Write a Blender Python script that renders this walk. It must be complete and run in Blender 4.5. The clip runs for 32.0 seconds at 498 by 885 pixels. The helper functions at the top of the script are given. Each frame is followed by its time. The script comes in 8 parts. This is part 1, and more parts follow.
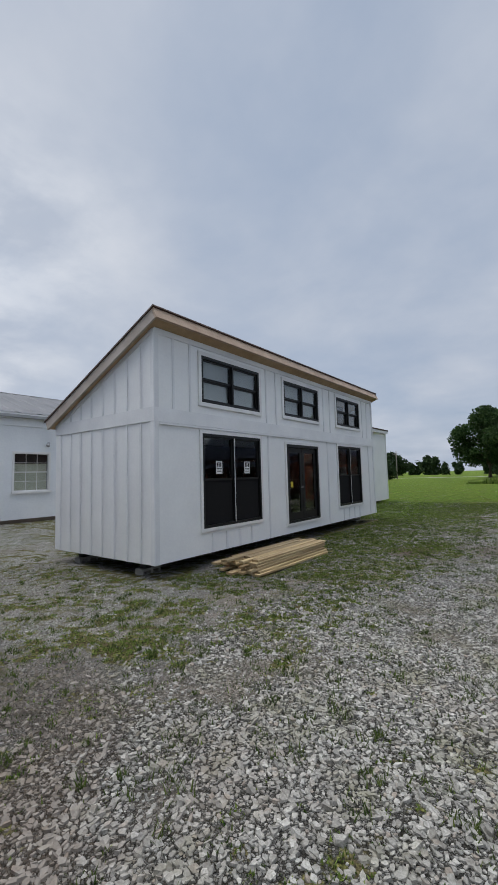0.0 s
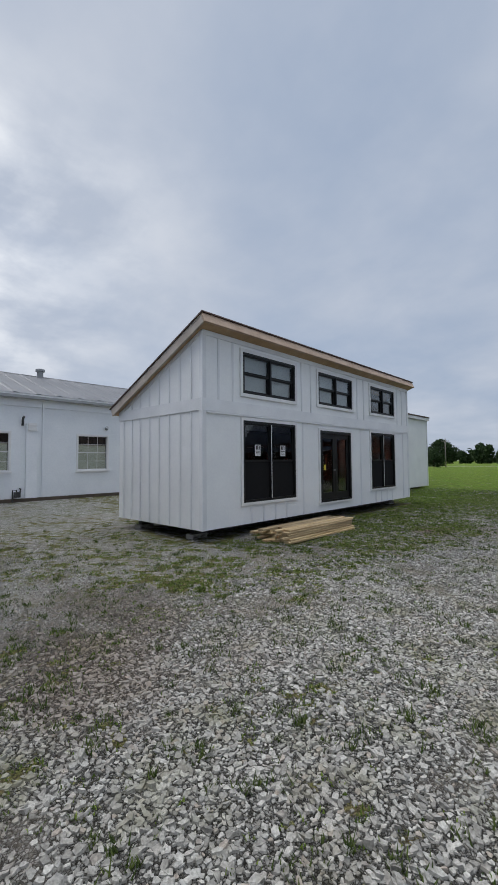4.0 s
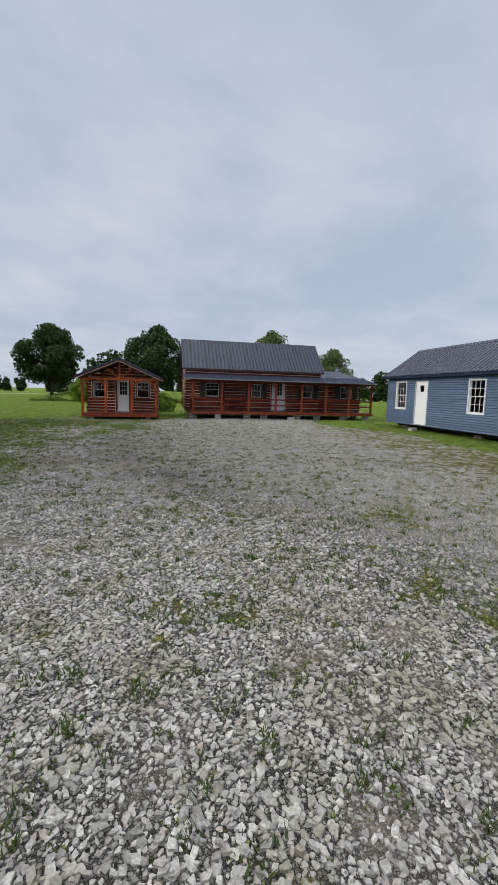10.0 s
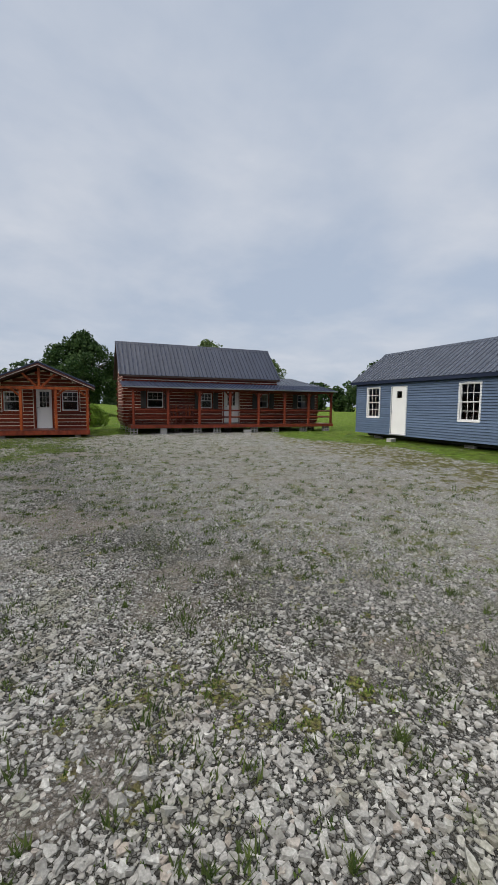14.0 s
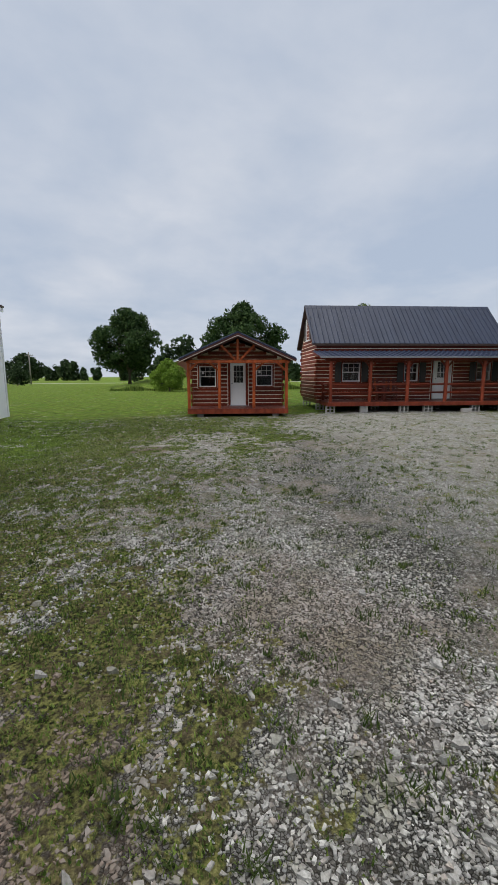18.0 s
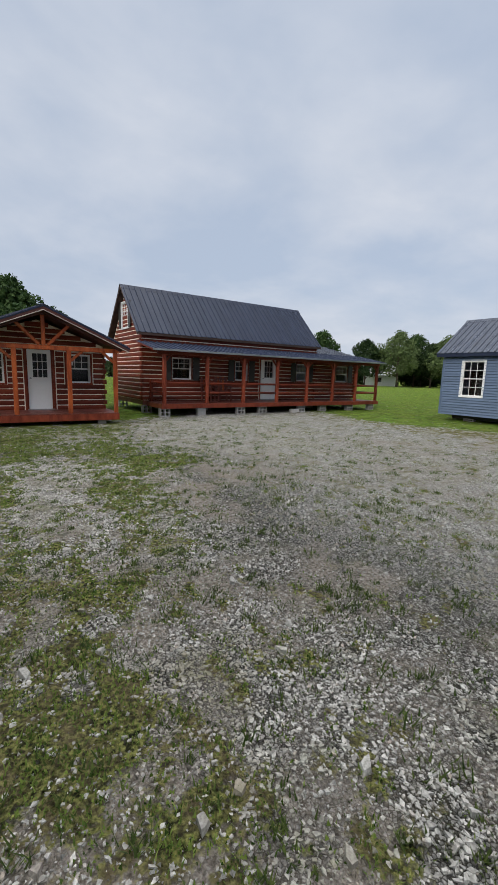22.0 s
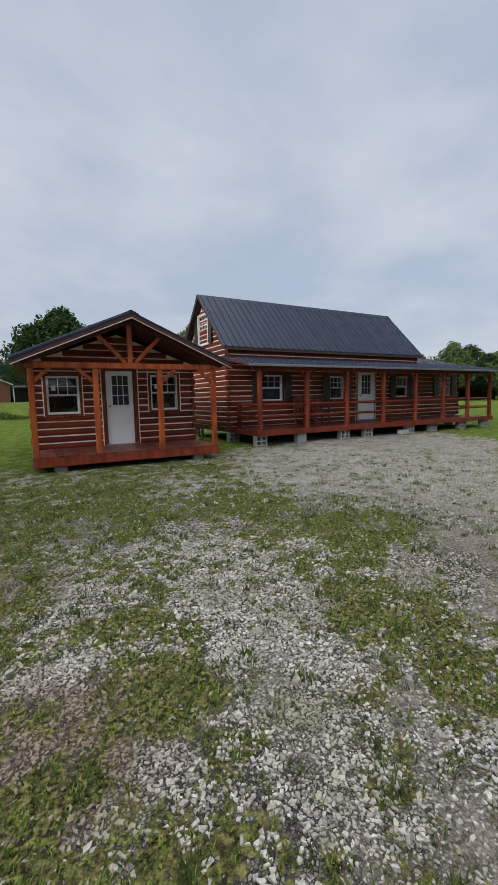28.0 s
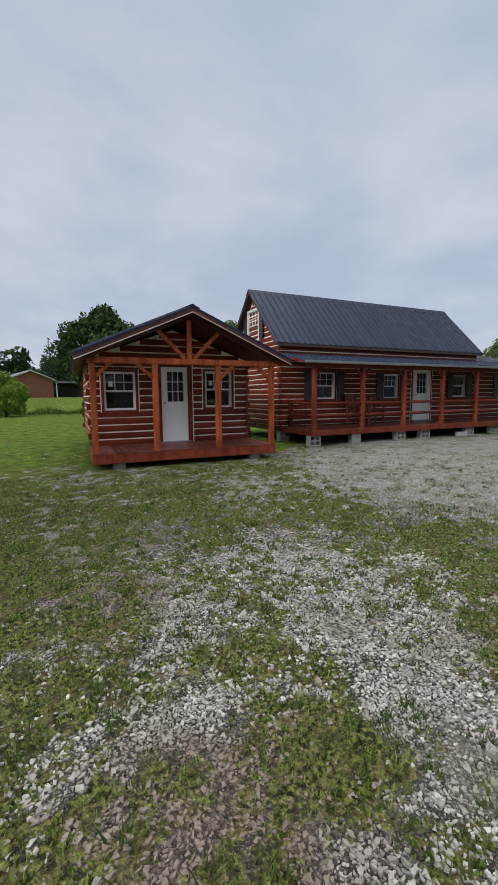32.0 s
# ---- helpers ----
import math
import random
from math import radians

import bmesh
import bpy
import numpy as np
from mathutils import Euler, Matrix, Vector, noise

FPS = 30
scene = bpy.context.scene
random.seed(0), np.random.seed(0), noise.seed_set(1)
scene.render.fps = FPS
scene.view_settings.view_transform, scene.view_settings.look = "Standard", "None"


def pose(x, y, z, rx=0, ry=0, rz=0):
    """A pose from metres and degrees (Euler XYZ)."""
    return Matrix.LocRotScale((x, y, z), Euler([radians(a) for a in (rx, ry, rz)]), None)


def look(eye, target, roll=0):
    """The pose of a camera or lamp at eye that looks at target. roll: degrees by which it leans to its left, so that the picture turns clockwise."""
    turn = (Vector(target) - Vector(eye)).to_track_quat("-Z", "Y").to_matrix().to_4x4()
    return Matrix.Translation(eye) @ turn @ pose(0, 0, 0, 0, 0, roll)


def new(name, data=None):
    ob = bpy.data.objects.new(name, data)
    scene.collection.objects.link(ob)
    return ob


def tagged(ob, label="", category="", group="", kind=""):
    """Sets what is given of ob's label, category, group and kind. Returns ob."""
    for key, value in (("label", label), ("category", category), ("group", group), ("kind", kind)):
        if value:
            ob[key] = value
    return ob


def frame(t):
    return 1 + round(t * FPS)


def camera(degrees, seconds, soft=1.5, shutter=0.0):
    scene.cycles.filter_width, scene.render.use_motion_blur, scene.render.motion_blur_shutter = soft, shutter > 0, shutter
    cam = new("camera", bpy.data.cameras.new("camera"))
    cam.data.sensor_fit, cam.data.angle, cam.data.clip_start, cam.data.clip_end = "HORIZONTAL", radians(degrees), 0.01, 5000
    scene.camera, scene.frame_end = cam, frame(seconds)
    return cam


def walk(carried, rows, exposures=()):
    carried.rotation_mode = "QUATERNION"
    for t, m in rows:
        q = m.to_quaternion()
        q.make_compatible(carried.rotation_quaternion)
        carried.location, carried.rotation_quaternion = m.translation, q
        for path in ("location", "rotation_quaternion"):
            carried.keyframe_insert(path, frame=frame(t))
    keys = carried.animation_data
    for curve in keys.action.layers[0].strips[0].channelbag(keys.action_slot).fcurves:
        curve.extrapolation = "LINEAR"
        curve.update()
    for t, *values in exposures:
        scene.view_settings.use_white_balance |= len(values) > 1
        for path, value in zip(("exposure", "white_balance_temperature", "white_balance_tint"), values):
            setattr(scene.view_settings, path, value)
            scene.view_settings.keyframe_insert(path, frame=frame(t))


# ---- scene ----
cam = camera(62.8, 32.0, soft=0.7)

# seconds, eye, target, roll
PATH = [
    (0, (0.270, 1.002, 1.662), (-0.939, 2.587, 1.827), -1.53),
    (0.5, (0.206, 1.229, 1.677), (-1.168, 2.652, 1.970), -1.42),
    (1, (0.163, 1.208, 1.659), (-1.247, 2.595, 1.956), -1.48),
    (1.5, (0.066, 1.172, 1.632), (-1.283, 2.638, 1.805), -1.57),
    (2, (0.170, 0.979, 1.630), (-1.135, 2.489, 1.763), -1.15),
    (2.5, (0.456, 0.803, 1.657), (-0.833, 2.326, 1.794), -0.86),
    (4.5, (1.256, 0.097, 1.582), (-0.231, 1.434, 1.618), -0.02),
    (5, (1.383, -0.046, 1.595), (-0.455, 0.741, 1.536), 0.07),
    (5.5, (1.264, -0.250, 1.604), (-0.654, 0.305, 1.494), 0.11),
    (6, (1.200, -0.556, 1.611), (-0.714, 0.018, 1.521), 0.69),
    (6.5, (1.017, -0.789, 1.609), (-0.922, -0.313, 1.486), 1.38),
    (7, (0.755, -0.925, 1.612), (-1.157, -0.349, 1.497), 1.30),
    (7.5, (0.596, -0.785, 1.539), (-0.543, 0.855, 1.430), 4.13),
    (7.6, (0.660, -0.744, 1.557), (-0.252, 1.027, 1.373), 7.39),
    (8, (0.650, -0.568, 1.610), (0.319, 1.392, 1.390), 4.77),
    (8.5, (0.610, -0.461, 1.596), (0.512, 1.522, 1.351), 1.46),
    (9, (0.776, -0.209, 1.589), (0.911, 1.771, 1.344), 1.28),
    (9.5, (0.365, 0.400, 1.573), (0.701, 2.353, 1.301), 1.24),
    (10, (0.222, 0.903, 1.599), (0.865, 2.781, 1.359), 1.49),
    (10.5, (0.278, 1.337, 1.602), (1.355, 3.015, 1.447), 1.87),
    (11, (0.148, 1.682, 1.563), (1.677, 2.961, 1.402), 2.62),
    (11.5, (0.272, 1.905, 1.495), (2.130, 2.623, 1.316), 3.49),
    (12, (0.257, 2.254, 1.441), (2.070, 3.070, 1.222), 1.72),
    (12.5, (0.129, 2.890, 1.451), (1.791, 3.990, 1.289), 2.03),
    (13, (0.249, 3.413, 1.465), (1.581, 4.894, 1.287), 0.91),
    (13.5, (0.411, 3.921, 1.461), (1.498, 5.592, 1.294), 0.12),
    (14, (0.204, 4.448, 1.474), (1.159, 6.196, 1.296), 0.57),
    (14.5, (-0.155, 5.062, 1.519), (0.642, 6.882, 1.291), -0.14),
    (15, (-0.259, 5.411, 1.617), (0.246, 7.329, 1.359), -0.75),
    (15.5, (-0.389, 5.910, 1.602), (-0.022, 7.851, 1.292), 0.12),
    (17.5, (-1.326, 7.882, 1.603), (-0.960, 9.822, 1.283), 0.72),
    (18, (-1.679, 8.330, 1.587), (-1.334, 10.274, 1.267), -0.20),
    (18.5, (-1.780, 8.854, 1.586), (-0.853, 10.613, 1.373), 0.81),
    (19, (-1.985, 9.257, 1.592), (-1.009, 10.989, 1.369), 0.63),
    (19.5, (-2.185, 9.719, 1.601), (-1.213, 11.444, 1.321), 0.21),
    (20, (-2.352, 9.992, 1.602), (-1.294, 11.663, 1.304), 1.12),
    (20.5, (-2.376, 10.572, 1.586), (-1.253, 12.199, 1.286), 1.16),
    (21, (-2.297, 10.953, 1.584), (-1.143, 12.559, 1.285), 0.46),
    (21.5, (-2.247, 11.488, 1.574), (-1.019, 13.035, 1.259), 0.87),
    (22, (-2.400, 12.026, 1.571), (-1.111, 13.521, 1.247), 1.72),
    (22.062, (-2.391, 12.036, 1.576), (-1.022, 13.459, 1.258), 1.85),
    (22.162, (-2.362, 12.066, 1.590), (-0.768, 13.238, 1.294), 2.25),
    (22.262, (-2.328, 12.101, 1.607), (-0.534, 12.941, 1.334), 2.72),
    (22.362, (-2.294, 12.136, 1.624), (-0.367, 12.607, 1.375), 3.19),
    (22.462, (-2.261, 12.171, 1.641), (-0.275, 12.253, 1.417), 3.66),
    (22.562, (-2.227, 12.207, 1.658), (-0.261, 11.896, 1.458), 4.13),
    (22.662, (-2.193, 12.242, 1.675), (-0.324, 11.552, 1.498), 5.60),
    (22.762, (-2.160, 12.277, 1.692), (-0.461, 11.232, 1.540), 6.07),
    (22.862, (-2.126, 12.312, 1.709), (-0.663, 10.954, 1.581), 6.54),
    (22.962, (-2.093, 12.346, 1.726), (-0.919, 10.731, 1.621), 6.00),
    (23.062, (-2.082, 12.358, 1.731), (-1.238, 10.548, 1.620), 7.32),
    (23.162, (-2.071, 12.369, 1.737), (-1.555, 10.441, 1.619), 7.64),
    (23.262, (-2.061, 12.380, 1.742), (-1.852, 10.395, 1.618), 7.55),
    (23.4, (-2.050, 12.392, 1.748), (-2.119, 10.397, 1.617), 7.27),
    (23.5, (-2.039, 12.403, 1.753), (-2.353, 10.433, 1.616), 7.59),
    (24, (-1.934, 12.515, 1.769), (-2.070, 10.523, 1.658), 3.72),
    (24.5, (-2.429, 12.971, 1.745), (-1.247, 11.364, 1.603), 1.84),
    (26.5, (-2.045, 14.396, 1.426), (-0.618, 15.793, 1.326), -2.14),
    (27, (-2.118, 14.888, 1.399), (-0.852, 16.434, 1.320), -1.62),
    (27.5, (-2.268, 15.312, 1.425), (-1.107, 16.931, 1.248), -1.33),
    (28, (-2.424, 15.651, 1.422), (-1.265, 17.267, 1.207), -1.17),
    (28.5, (-2.533, 15.925, 1.410), (-1.481, 17.610, 1.174), -1.45),
    (29, (-2.610, 16.087, 1.432), (-1.614, 17.805, 1.194), -1.44),
    (29.5, (-2.674, 16.193, 1.432), (-1.547, 17.834, 1.243), -1.10),
    (30, (-2.749, 16.298, 1.438), (-1.692, 17.987, 1.265), -1.03),
    (30.5, (-2.750, 16.299, 1.436), (-1.666, 17.964, 1.210), -0.43),
    (31, (-2.743, 16.288, 1.431), (-1.671, 17.961, 1.205), -0.29),
    (31.5, (-2.746, 16.293, 1.444), (-1.695, 17.980, 1.220), -0.31),
    (32, (-2.732, 16.297, 1.433), (-1.700, 17.996, 1.209), -0.50),
]
# seconds, stops, kelvin, tint
EXPOSURES = [(0.0, 0.12, 6430, 10), (2.5, 0.12, 6430, 10), (4.5, 0.10, 6250, 10), (5.5, -0.34, 5950, 10), (7.0, -0.38, 5950, 10), (7.8, 0.25, 6350, 10), (9.0, 0.33, 6500, 10),
             (12.0, 0.30, 6700, 10), (22.2, 0.41, 6650, 10), (23.0, 0.18, 6600, 10), (24.2, 0.21, 6500, 10), (26.5, 0.18, 6850, 10), (28.0, 0.32, 6650, 10), (32.0, 0.32, 6550, 10)]
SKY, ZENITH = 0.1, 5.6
walk(cam, [(t, look(eye, target, roll)) for t, eye, target, roll in PATH], EXPOSURES)

# exposure, sky and sun -------------------------------------------------
SUN_AZ, SUN_EL = 98.0, 29.0          # degrees: turn left of +y, height
world = bpy.data.worlds.new("world")
scene.world = world
world.use_nodes = True
wn, wl = world.node_tree.nodes, world.node_tree.links
wn.clear()


def wnode(kind, **values):
    n = wn.new(kind)
    for k, v in values.items():
        n.inputs[k].default_value = v
    return n


def wmath(op, a, b=None, c=None, clamp=False):
    n = wn.new("ShaderNodeMath")
    n.operation, n.use_clamp = op, clamp
    for i, v in enumerate((a, b, c)):
        if v is None:
            continue
        if isinstance(v, (int, float)):
            n.inputs[i].default_value = v
        else:
            wl.new(v, n.inputs[i])
    return n.outputs[0]


def wmix(fac, a, b):
    n = wn.new("ShaderNodeMix")
    n.data_type = "RGBA"
    for sock, v in ((n.inputs[0], fac), (n.inputs[6], a), (n.inputs[7], b)):
        if isinstance(v, (int, float)):
            sock.default_value = v
        elif isinstance(v, tuple):
            sock.default_value = (*v, 1)
        else:
            wl.new(v, sock)
    return n.outputs[2]


sky = wn.new("ShaderNodeTexSky")
sky.sky_type, sky.sun_disc = "NISHITA", False
sky.sun_elevation, sky.sun_rotation = radians(SUN_EL), radians(-SUN_AZ)
sky.air_density, sky.dust_density, sky.ozone_density = 1.0, 2.0, 1.5
coord = wn.new("ShaderNodeTexCoord")
sep = wn.new("ShaderNodeSeparateXYZ")
wl.new(coord.outputs["Generated"], sep.inputs[0])
up = wmath("MAXIMUM", sep.outputs[2], 0.0)
flat = wmath("ADD", up, 0.22)
comb = wn.new("ShaderNodeCombineXYZ")
wl.new(wmath("DIVIDE", sep.outputs[0], flat), comb.inputs[0])
wl.new(wmath("DIVIDE", sep.outputs[1], flat), comb.inputs[1])
big = wnode("ShaderNodeTexNoise", Scale=0.85, Detail=6.0, Roughness=0.5, Distortion=0.35)
fine = wnode("ShaderNodeTexNoise", Scale=2.3, Detail=8.0, Roughness=0.55, Distortion=0.15)
for n in (big, fine):
    wl.new(comb.outputs[0], n.inputs["Vector"])
both = wmath("ADD", wmath("MULTIPLY", big.outputs[0], 0.7), wmath("MULTIPLY", fine.outputs[0], 0.3))
sunward = wn.new("ShaderNodeVectorMath")
sunward.operation = "DOT_PRODUCT"
wl.new(coord.outputs["Generated"], sunward.inputs[0])
sunward.inputs[1].default_value = (-math.sin(radians(SUN_AZ)) * math.cos(radians(SUN_EL)),
                                   math.cos(radians(SUN_AZ)) * math.cos(radians(SUN_EL)), math.sin(radians(SUN_EL)))
glow = wmath("POWER", wmath("MAXIMUM", sunward.outputs["Value"], 0.0), 12.0)
cover = wmath("MULTIPLY_ADD", wmath("SUBTRACT", both, 0.50), 4.0, 0.42, clamp=True)
thin = wmix(0.9, sky.outputs[0], (3.7, 4.4, 5.6))
cloud = wmix(fine.outputs[0], (4.6, 5.05, 5.85), (5.7, 6.05, 6.75))
low = wn.new("ShaderNodeMapRange")
low.interpolation_type = "SMOOTHSTEP"
for k, v in (("From Min", 0.48), ("From Max", 0.74), ("To Min", 1.0), ("To Max", 0.0)):
    low.inputs[k].default_value = v
wl.new(up, low.inputs[0])
broken_up = wmath("MULTIPLY_ADD", wmath("SUBTRACT", fine.outputs[0], 0.5), 5.0, 0.55, clamp=True)
lit = wmix(wmath("MULTIPLY", wmath("MULTIPLY", glow, low.outputs[0]), broken_up, clamp=True), cloud, (14.5, 14.3, 13.8))
deck = wmix(cover, thin, lit)
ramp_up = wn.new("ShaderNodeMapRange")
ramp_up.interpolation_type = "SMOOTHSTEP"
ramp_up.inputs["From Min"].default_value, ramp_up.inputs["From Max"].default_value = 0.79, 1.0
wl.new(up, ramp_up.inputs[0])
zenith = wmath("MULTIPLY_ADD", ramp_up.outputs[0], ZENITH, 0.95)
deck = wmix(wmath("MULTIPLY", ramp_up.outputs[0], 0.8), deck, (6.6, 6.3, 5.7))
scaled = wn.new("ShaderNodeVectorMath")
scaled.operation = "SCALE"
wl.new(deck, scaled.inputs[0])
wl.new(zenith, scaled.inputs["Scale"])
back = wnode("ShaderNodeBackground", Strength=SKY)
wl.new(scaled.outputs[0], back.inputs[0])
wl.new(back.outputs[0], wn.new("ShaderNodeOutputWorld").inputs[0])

sun = new("sun", bpy.data.lights.new("sun", "SUN"))
sun.data.energy, sun.data.angle, sun.data.color = 1.4, radians(30), (1.0, 0.96, 0.9)
sun.matrix_world = look(Vector((0, 0, 30)), Vector((0, 0, 30)) - Vector(sunward.inputs[1].default_value))

# materials --------------------------------------------------------------


def material(name, col, col2=None, rough=0.6, scale=4.0, fine=60.0, bump=0.15, metal=0.0, spread=0.12,
             stretch=(1, 1, 1), rand=0.0, spec=0.5, contrast=1.0, world_space=False):
    """Two scales of noise between col and col2, a spread from object to object, fine relief."""
    m = bpy.data.materials.new(name)
    m.use_nodes = True
    nt = m.node_tree
    b = nt.nodes["Principled BSDF"]
    col2 = col2 or tuple(c * 0.72 for c in col)
    tc = nt.nodes.new("ShaderNodeNewGeometry" if world_space else "ShaderNodeTexCoord")
    mp = nt.nodes.new("ShaderNodeMapping")
    mp.inputs["Scale"].default_value = stretch
    nt.links.new(tc.outputs["Position" if world_space else "Object"], mp.inputs[0])
    info = nt.nodes.new("ShaderNodeObjectInfo")
    off = nt.nodes.new("ShaderNodeVectorMath")
    off.operation = "MULTIPLY_ADD"
    nt.links.new(info.outputs["Random"], off.inputs[0])
    off.inputs[1].default_value = (17.0, 31.0, 23.0)
    nt.links.new(mp.outputs[0], off.inputs[2])
    n1, n2 = nt.nodes.new("ShaderNodeTexNoise"), nt.nodes.new("ShaderNodeTexNoise")
    n1.inputs["Scale"].default_value, n1.inputs["Detail"].default_value = scale, 5
    n2.inputs["Scale"].default_value, n2.inputs["Detail"].default_value = fine, 3
    for n in (n1, n2):
        nt.links.new(off.outputs[0], n.inputs["Vector"])
    ad = nt.nodes.new("ShaderNodeMath")
    ad.operation = "MULTIPLY_ADD"
    nt.links.new(n2.outputs[0], ad.inputs[0])
    ad.inputs[1].default_value = 0.45
    nt.links.new(n1.outputs[0], ad.inputs[2])
    mr = nt.nodes.new("ShaderNodeMapRange")
    mr.inputs["From Min"].default_value = 0.72 - 0.26 / contrast
    mr.inputs["From Max"].default_value = 0.72 + 0.26 / contrast
    nt.links.new(ad.outputs[0], mr.inputs[0])
    mix = nt.nodes.new("ShaderNodeMix")
    mix.data_type = "RGBA"
    nt.links.new(mr.outputs[0], mix.inputs[0])
    mix.inputs[6].default_value, mix.inputs[7].default_value = (*col2, 1), (*col, 1)
    hs = nt.nodes.new("ShaderNodeHueSaturation")
    nt.links.new(mix.outputs[2], hs.inputs["Color"])
    vr = nt.nodes.new("ShaderNodeMapRange")
    vr.inputs["To Min"].default_value, vr.inputs["To Max"].default_value = 1 - rand, 1 + rand
    nt.links.new(info.outputs["Random"], vr.inputs[0])
    nt.links.new(vr.outputs[0], hs.inputs["Value"])
    nt.links.new(hs.outputs[0], b.inputs["Base Color"])
    rr = nt.nodes.new("ShaderNodeMapRange")
    rr.inputs["To Min"].default_value, rr.inputs["To Max"].default_value = min(1, rough + spread), max(0.02, rough - spread)
    nt.links.new(ad.outputs[0], rr.inputs[0])
    nt.links.new(rr.outputs[0], b.inputs["Roughness"])
    b.inputs["Metallic"].default_value = metal
    b.inputs["Specular IOR Level"].default_value = spec
    if bump:
        bp = nt.nodes.new("ShaderNodeBump")
        bp.inputs["Strength"].default_value, bp.inputs["Distance"].default_value = bump, 0.02
        nt.links.new(ad.outputs[0], bp.inputs["Height"])
        nt.links.new(bp.outputs[0], b.inputs["Normal"])
    return m


def glass_material(name, tint=(0.9, 0.95, 0.95), rough=0.01):
    m = bpy.data.materials.new(name)
    m.use_nodes = True
    b = m.node_tree.nodes["Principled BSDF"]
    b.inputs["Base Color"].default_value = (*tint, 1)
    b.inputs["Roughness"].default_value = rough
    b.inputs["Transmission Weight"].default_value = 1.0
    b.inputs["IOR"].default_value = 1.45
    return m


WHITE_PAINT = material("white_siding_paint", (0.86, 0.87, 0.88), (0.77, 0.78, 0.80), rough=0.5, scale=1.2, fine=25, bump=0.05, rand=0.02)
# same white, toned down so battens carry their shadow lines in the colour
SHADED_WHITE = material("shaded_white_paint", (0.80, 0.81, 0.83), (0.68, 0.69, 0.72), rough=0.5, scale=2, fine=40, bump=0.05, rand=0.05)
VINYL_WHITE = material("white_vinyl_siding", (0.80, 0.81, 0.82), (0.68, 0.70, 0.71), rough=0.4, scale=1.5, fine=30, bump=0.04, rand=0.05)
VINYL_BLUE = material("blue_grey_vinyl_siding", (0.112, 0.160, 0.245), (0.082, 0.120, 0.19), rough=0.42, scale=1.5, fine=40, bump=0.06, rand=0.08)
TRIM_WHITE = material("white_trim", (0.80, 0.80, 0.80), (0.68, 0.68, 0.69), rough=0.4, scale=3, fine=50, bump=0.03)
BLOCK_WALL = material("white_painted_block", (0.82, 0.84, 0.87), (0.70, 0.73, 0.77), rough=0.6, scale=0.8, fine=14, bump=0.2)
LUMBER = material("fresh_lumber", (0.52, 0.40, 0.23), (0.28, 0.19, 0.095), rough=0.7, scale=3, fine=45, bump=0.2, stretch=(0.3, 3, 3), contrast=1.4, rand=0.35)
PINE = material("pine_trim", (0.50, 0.33, 0.19), (0.35, 0.21, 0.11), rough=0.6, scale=5, fine=50, bump=0.15, rand=0.12)
EAVE_WOOD = material("weathered_eave_board", (0.50, 0.38, 0.29), (0.36, 0.25, 0.18), rough=0.7, scale=3, fine=40, bump=0.15, rand=0.12)
RAKE_WOOD = material("grey_weathered_rake_board", (0.50, 0.44, 0.39), (0.38, 0.32, 0.27), rough=0.75, scale=3, fine=40, bump=0.15, rand=0.1)
SHINGLE = material("dark_roof_edge", (0.085, 0.045, 0.035), (0.045, 0.028, 0.024), rough=0.8, scale=6, fine=90, bump=0.3)
BLACK_FRAME = material("black_window_frame", (0.010, 0.010, 0.011), (0.016, 0.016, 0.016), rough=0.45, spec=0.3, scale=5, fine=50, bump=0.02)
CONTAINER = material("black_container_steel", (0.006, 0.007, 0.009), (0.010, 0.010, 0.013), rough=0.55, spec=0.22, scale=1.5, fine=30, bump=0.08)
GREY_STEEL = material("grey_cabinet_steel", (0.33, 0.34, 0.35), (0.27, 0.28, 0.29), rough=0.45, scale=2, fine=40, bump=0.03)
AC_WHITE = material("white_enamel", (0.66, 0.66, 0.64), (0.56, 0.56, 0.55), rough=0.4, scale=3, fine=40, bump=0.02)
DARK_MESH = material("dark_grille", (0.03, 0.03, 0.03), (0.05, 0.05, 0.05), rough=0.5, scale=8, fine=60, bump=0.0)
SCREEN = material("black_screen_mesh", (0.012, 0.012, 0.013), (0.016, 0.016, 0.017), rough=0.9, spec=0.1, scale=8, fine=200, bump=0.05)
PVC = material("grey_conduit", (0.50, 0.51, 0.52), (0.42, 0.43, 0.44), rough=0.5, scale=4, fine=60, bump=0.02)
BLUE_PLATE = material("blue_plate", (0.02, 0.05, 0.22), (0.02, 0.04, 0.18), rough=0.4, bump=0)
LOG_RED = material("red_stained_log", (0.215, 0.040, 0.017), (0.085, 0.014, 0.007), rough=0.55, spec=0.22, scale=1.6, fine=22, bump=0.25, stretch=(0.35, 3, 3), rand=0.28)
POST_RED = material("orange_stained_post", (0.41, 0.092, 0.025), (0.22, 0.038, 0.011), rough=0.5, spec=0.25, scale=3, fine=30, bump=0.3, contrast=2.3, stretch=(2.5, 2.5, 0.5), rand=0.18)
# redder stain, also darkened because the large cabin's posts stand in shade
SHADED_POST_RED = material("shaded_red_stained_post", (0.26, 0.052, 0.025), (0.13, 0.023, 0.011), rough=0.55, spec=0.22, scale=3, fine=30, bump=0.25, contrast=1.4, stretch=(2.5, 2.5, 0.5), rand=0.15)
DECK_RED = material("red_stained_deck", (0.20, 0.058, 0.042), (0.09, 0.022, 0.016), rough=0.5, spec=0.3, scale=3, fine=30, bump=0.2, rand=0.28)
CHINK = material("tan_chinking", (0.87, 0.80, 0.70), (0.74, 0.66, 0.56), rough=0.85, scale=6, fine=60, bump=0.3)
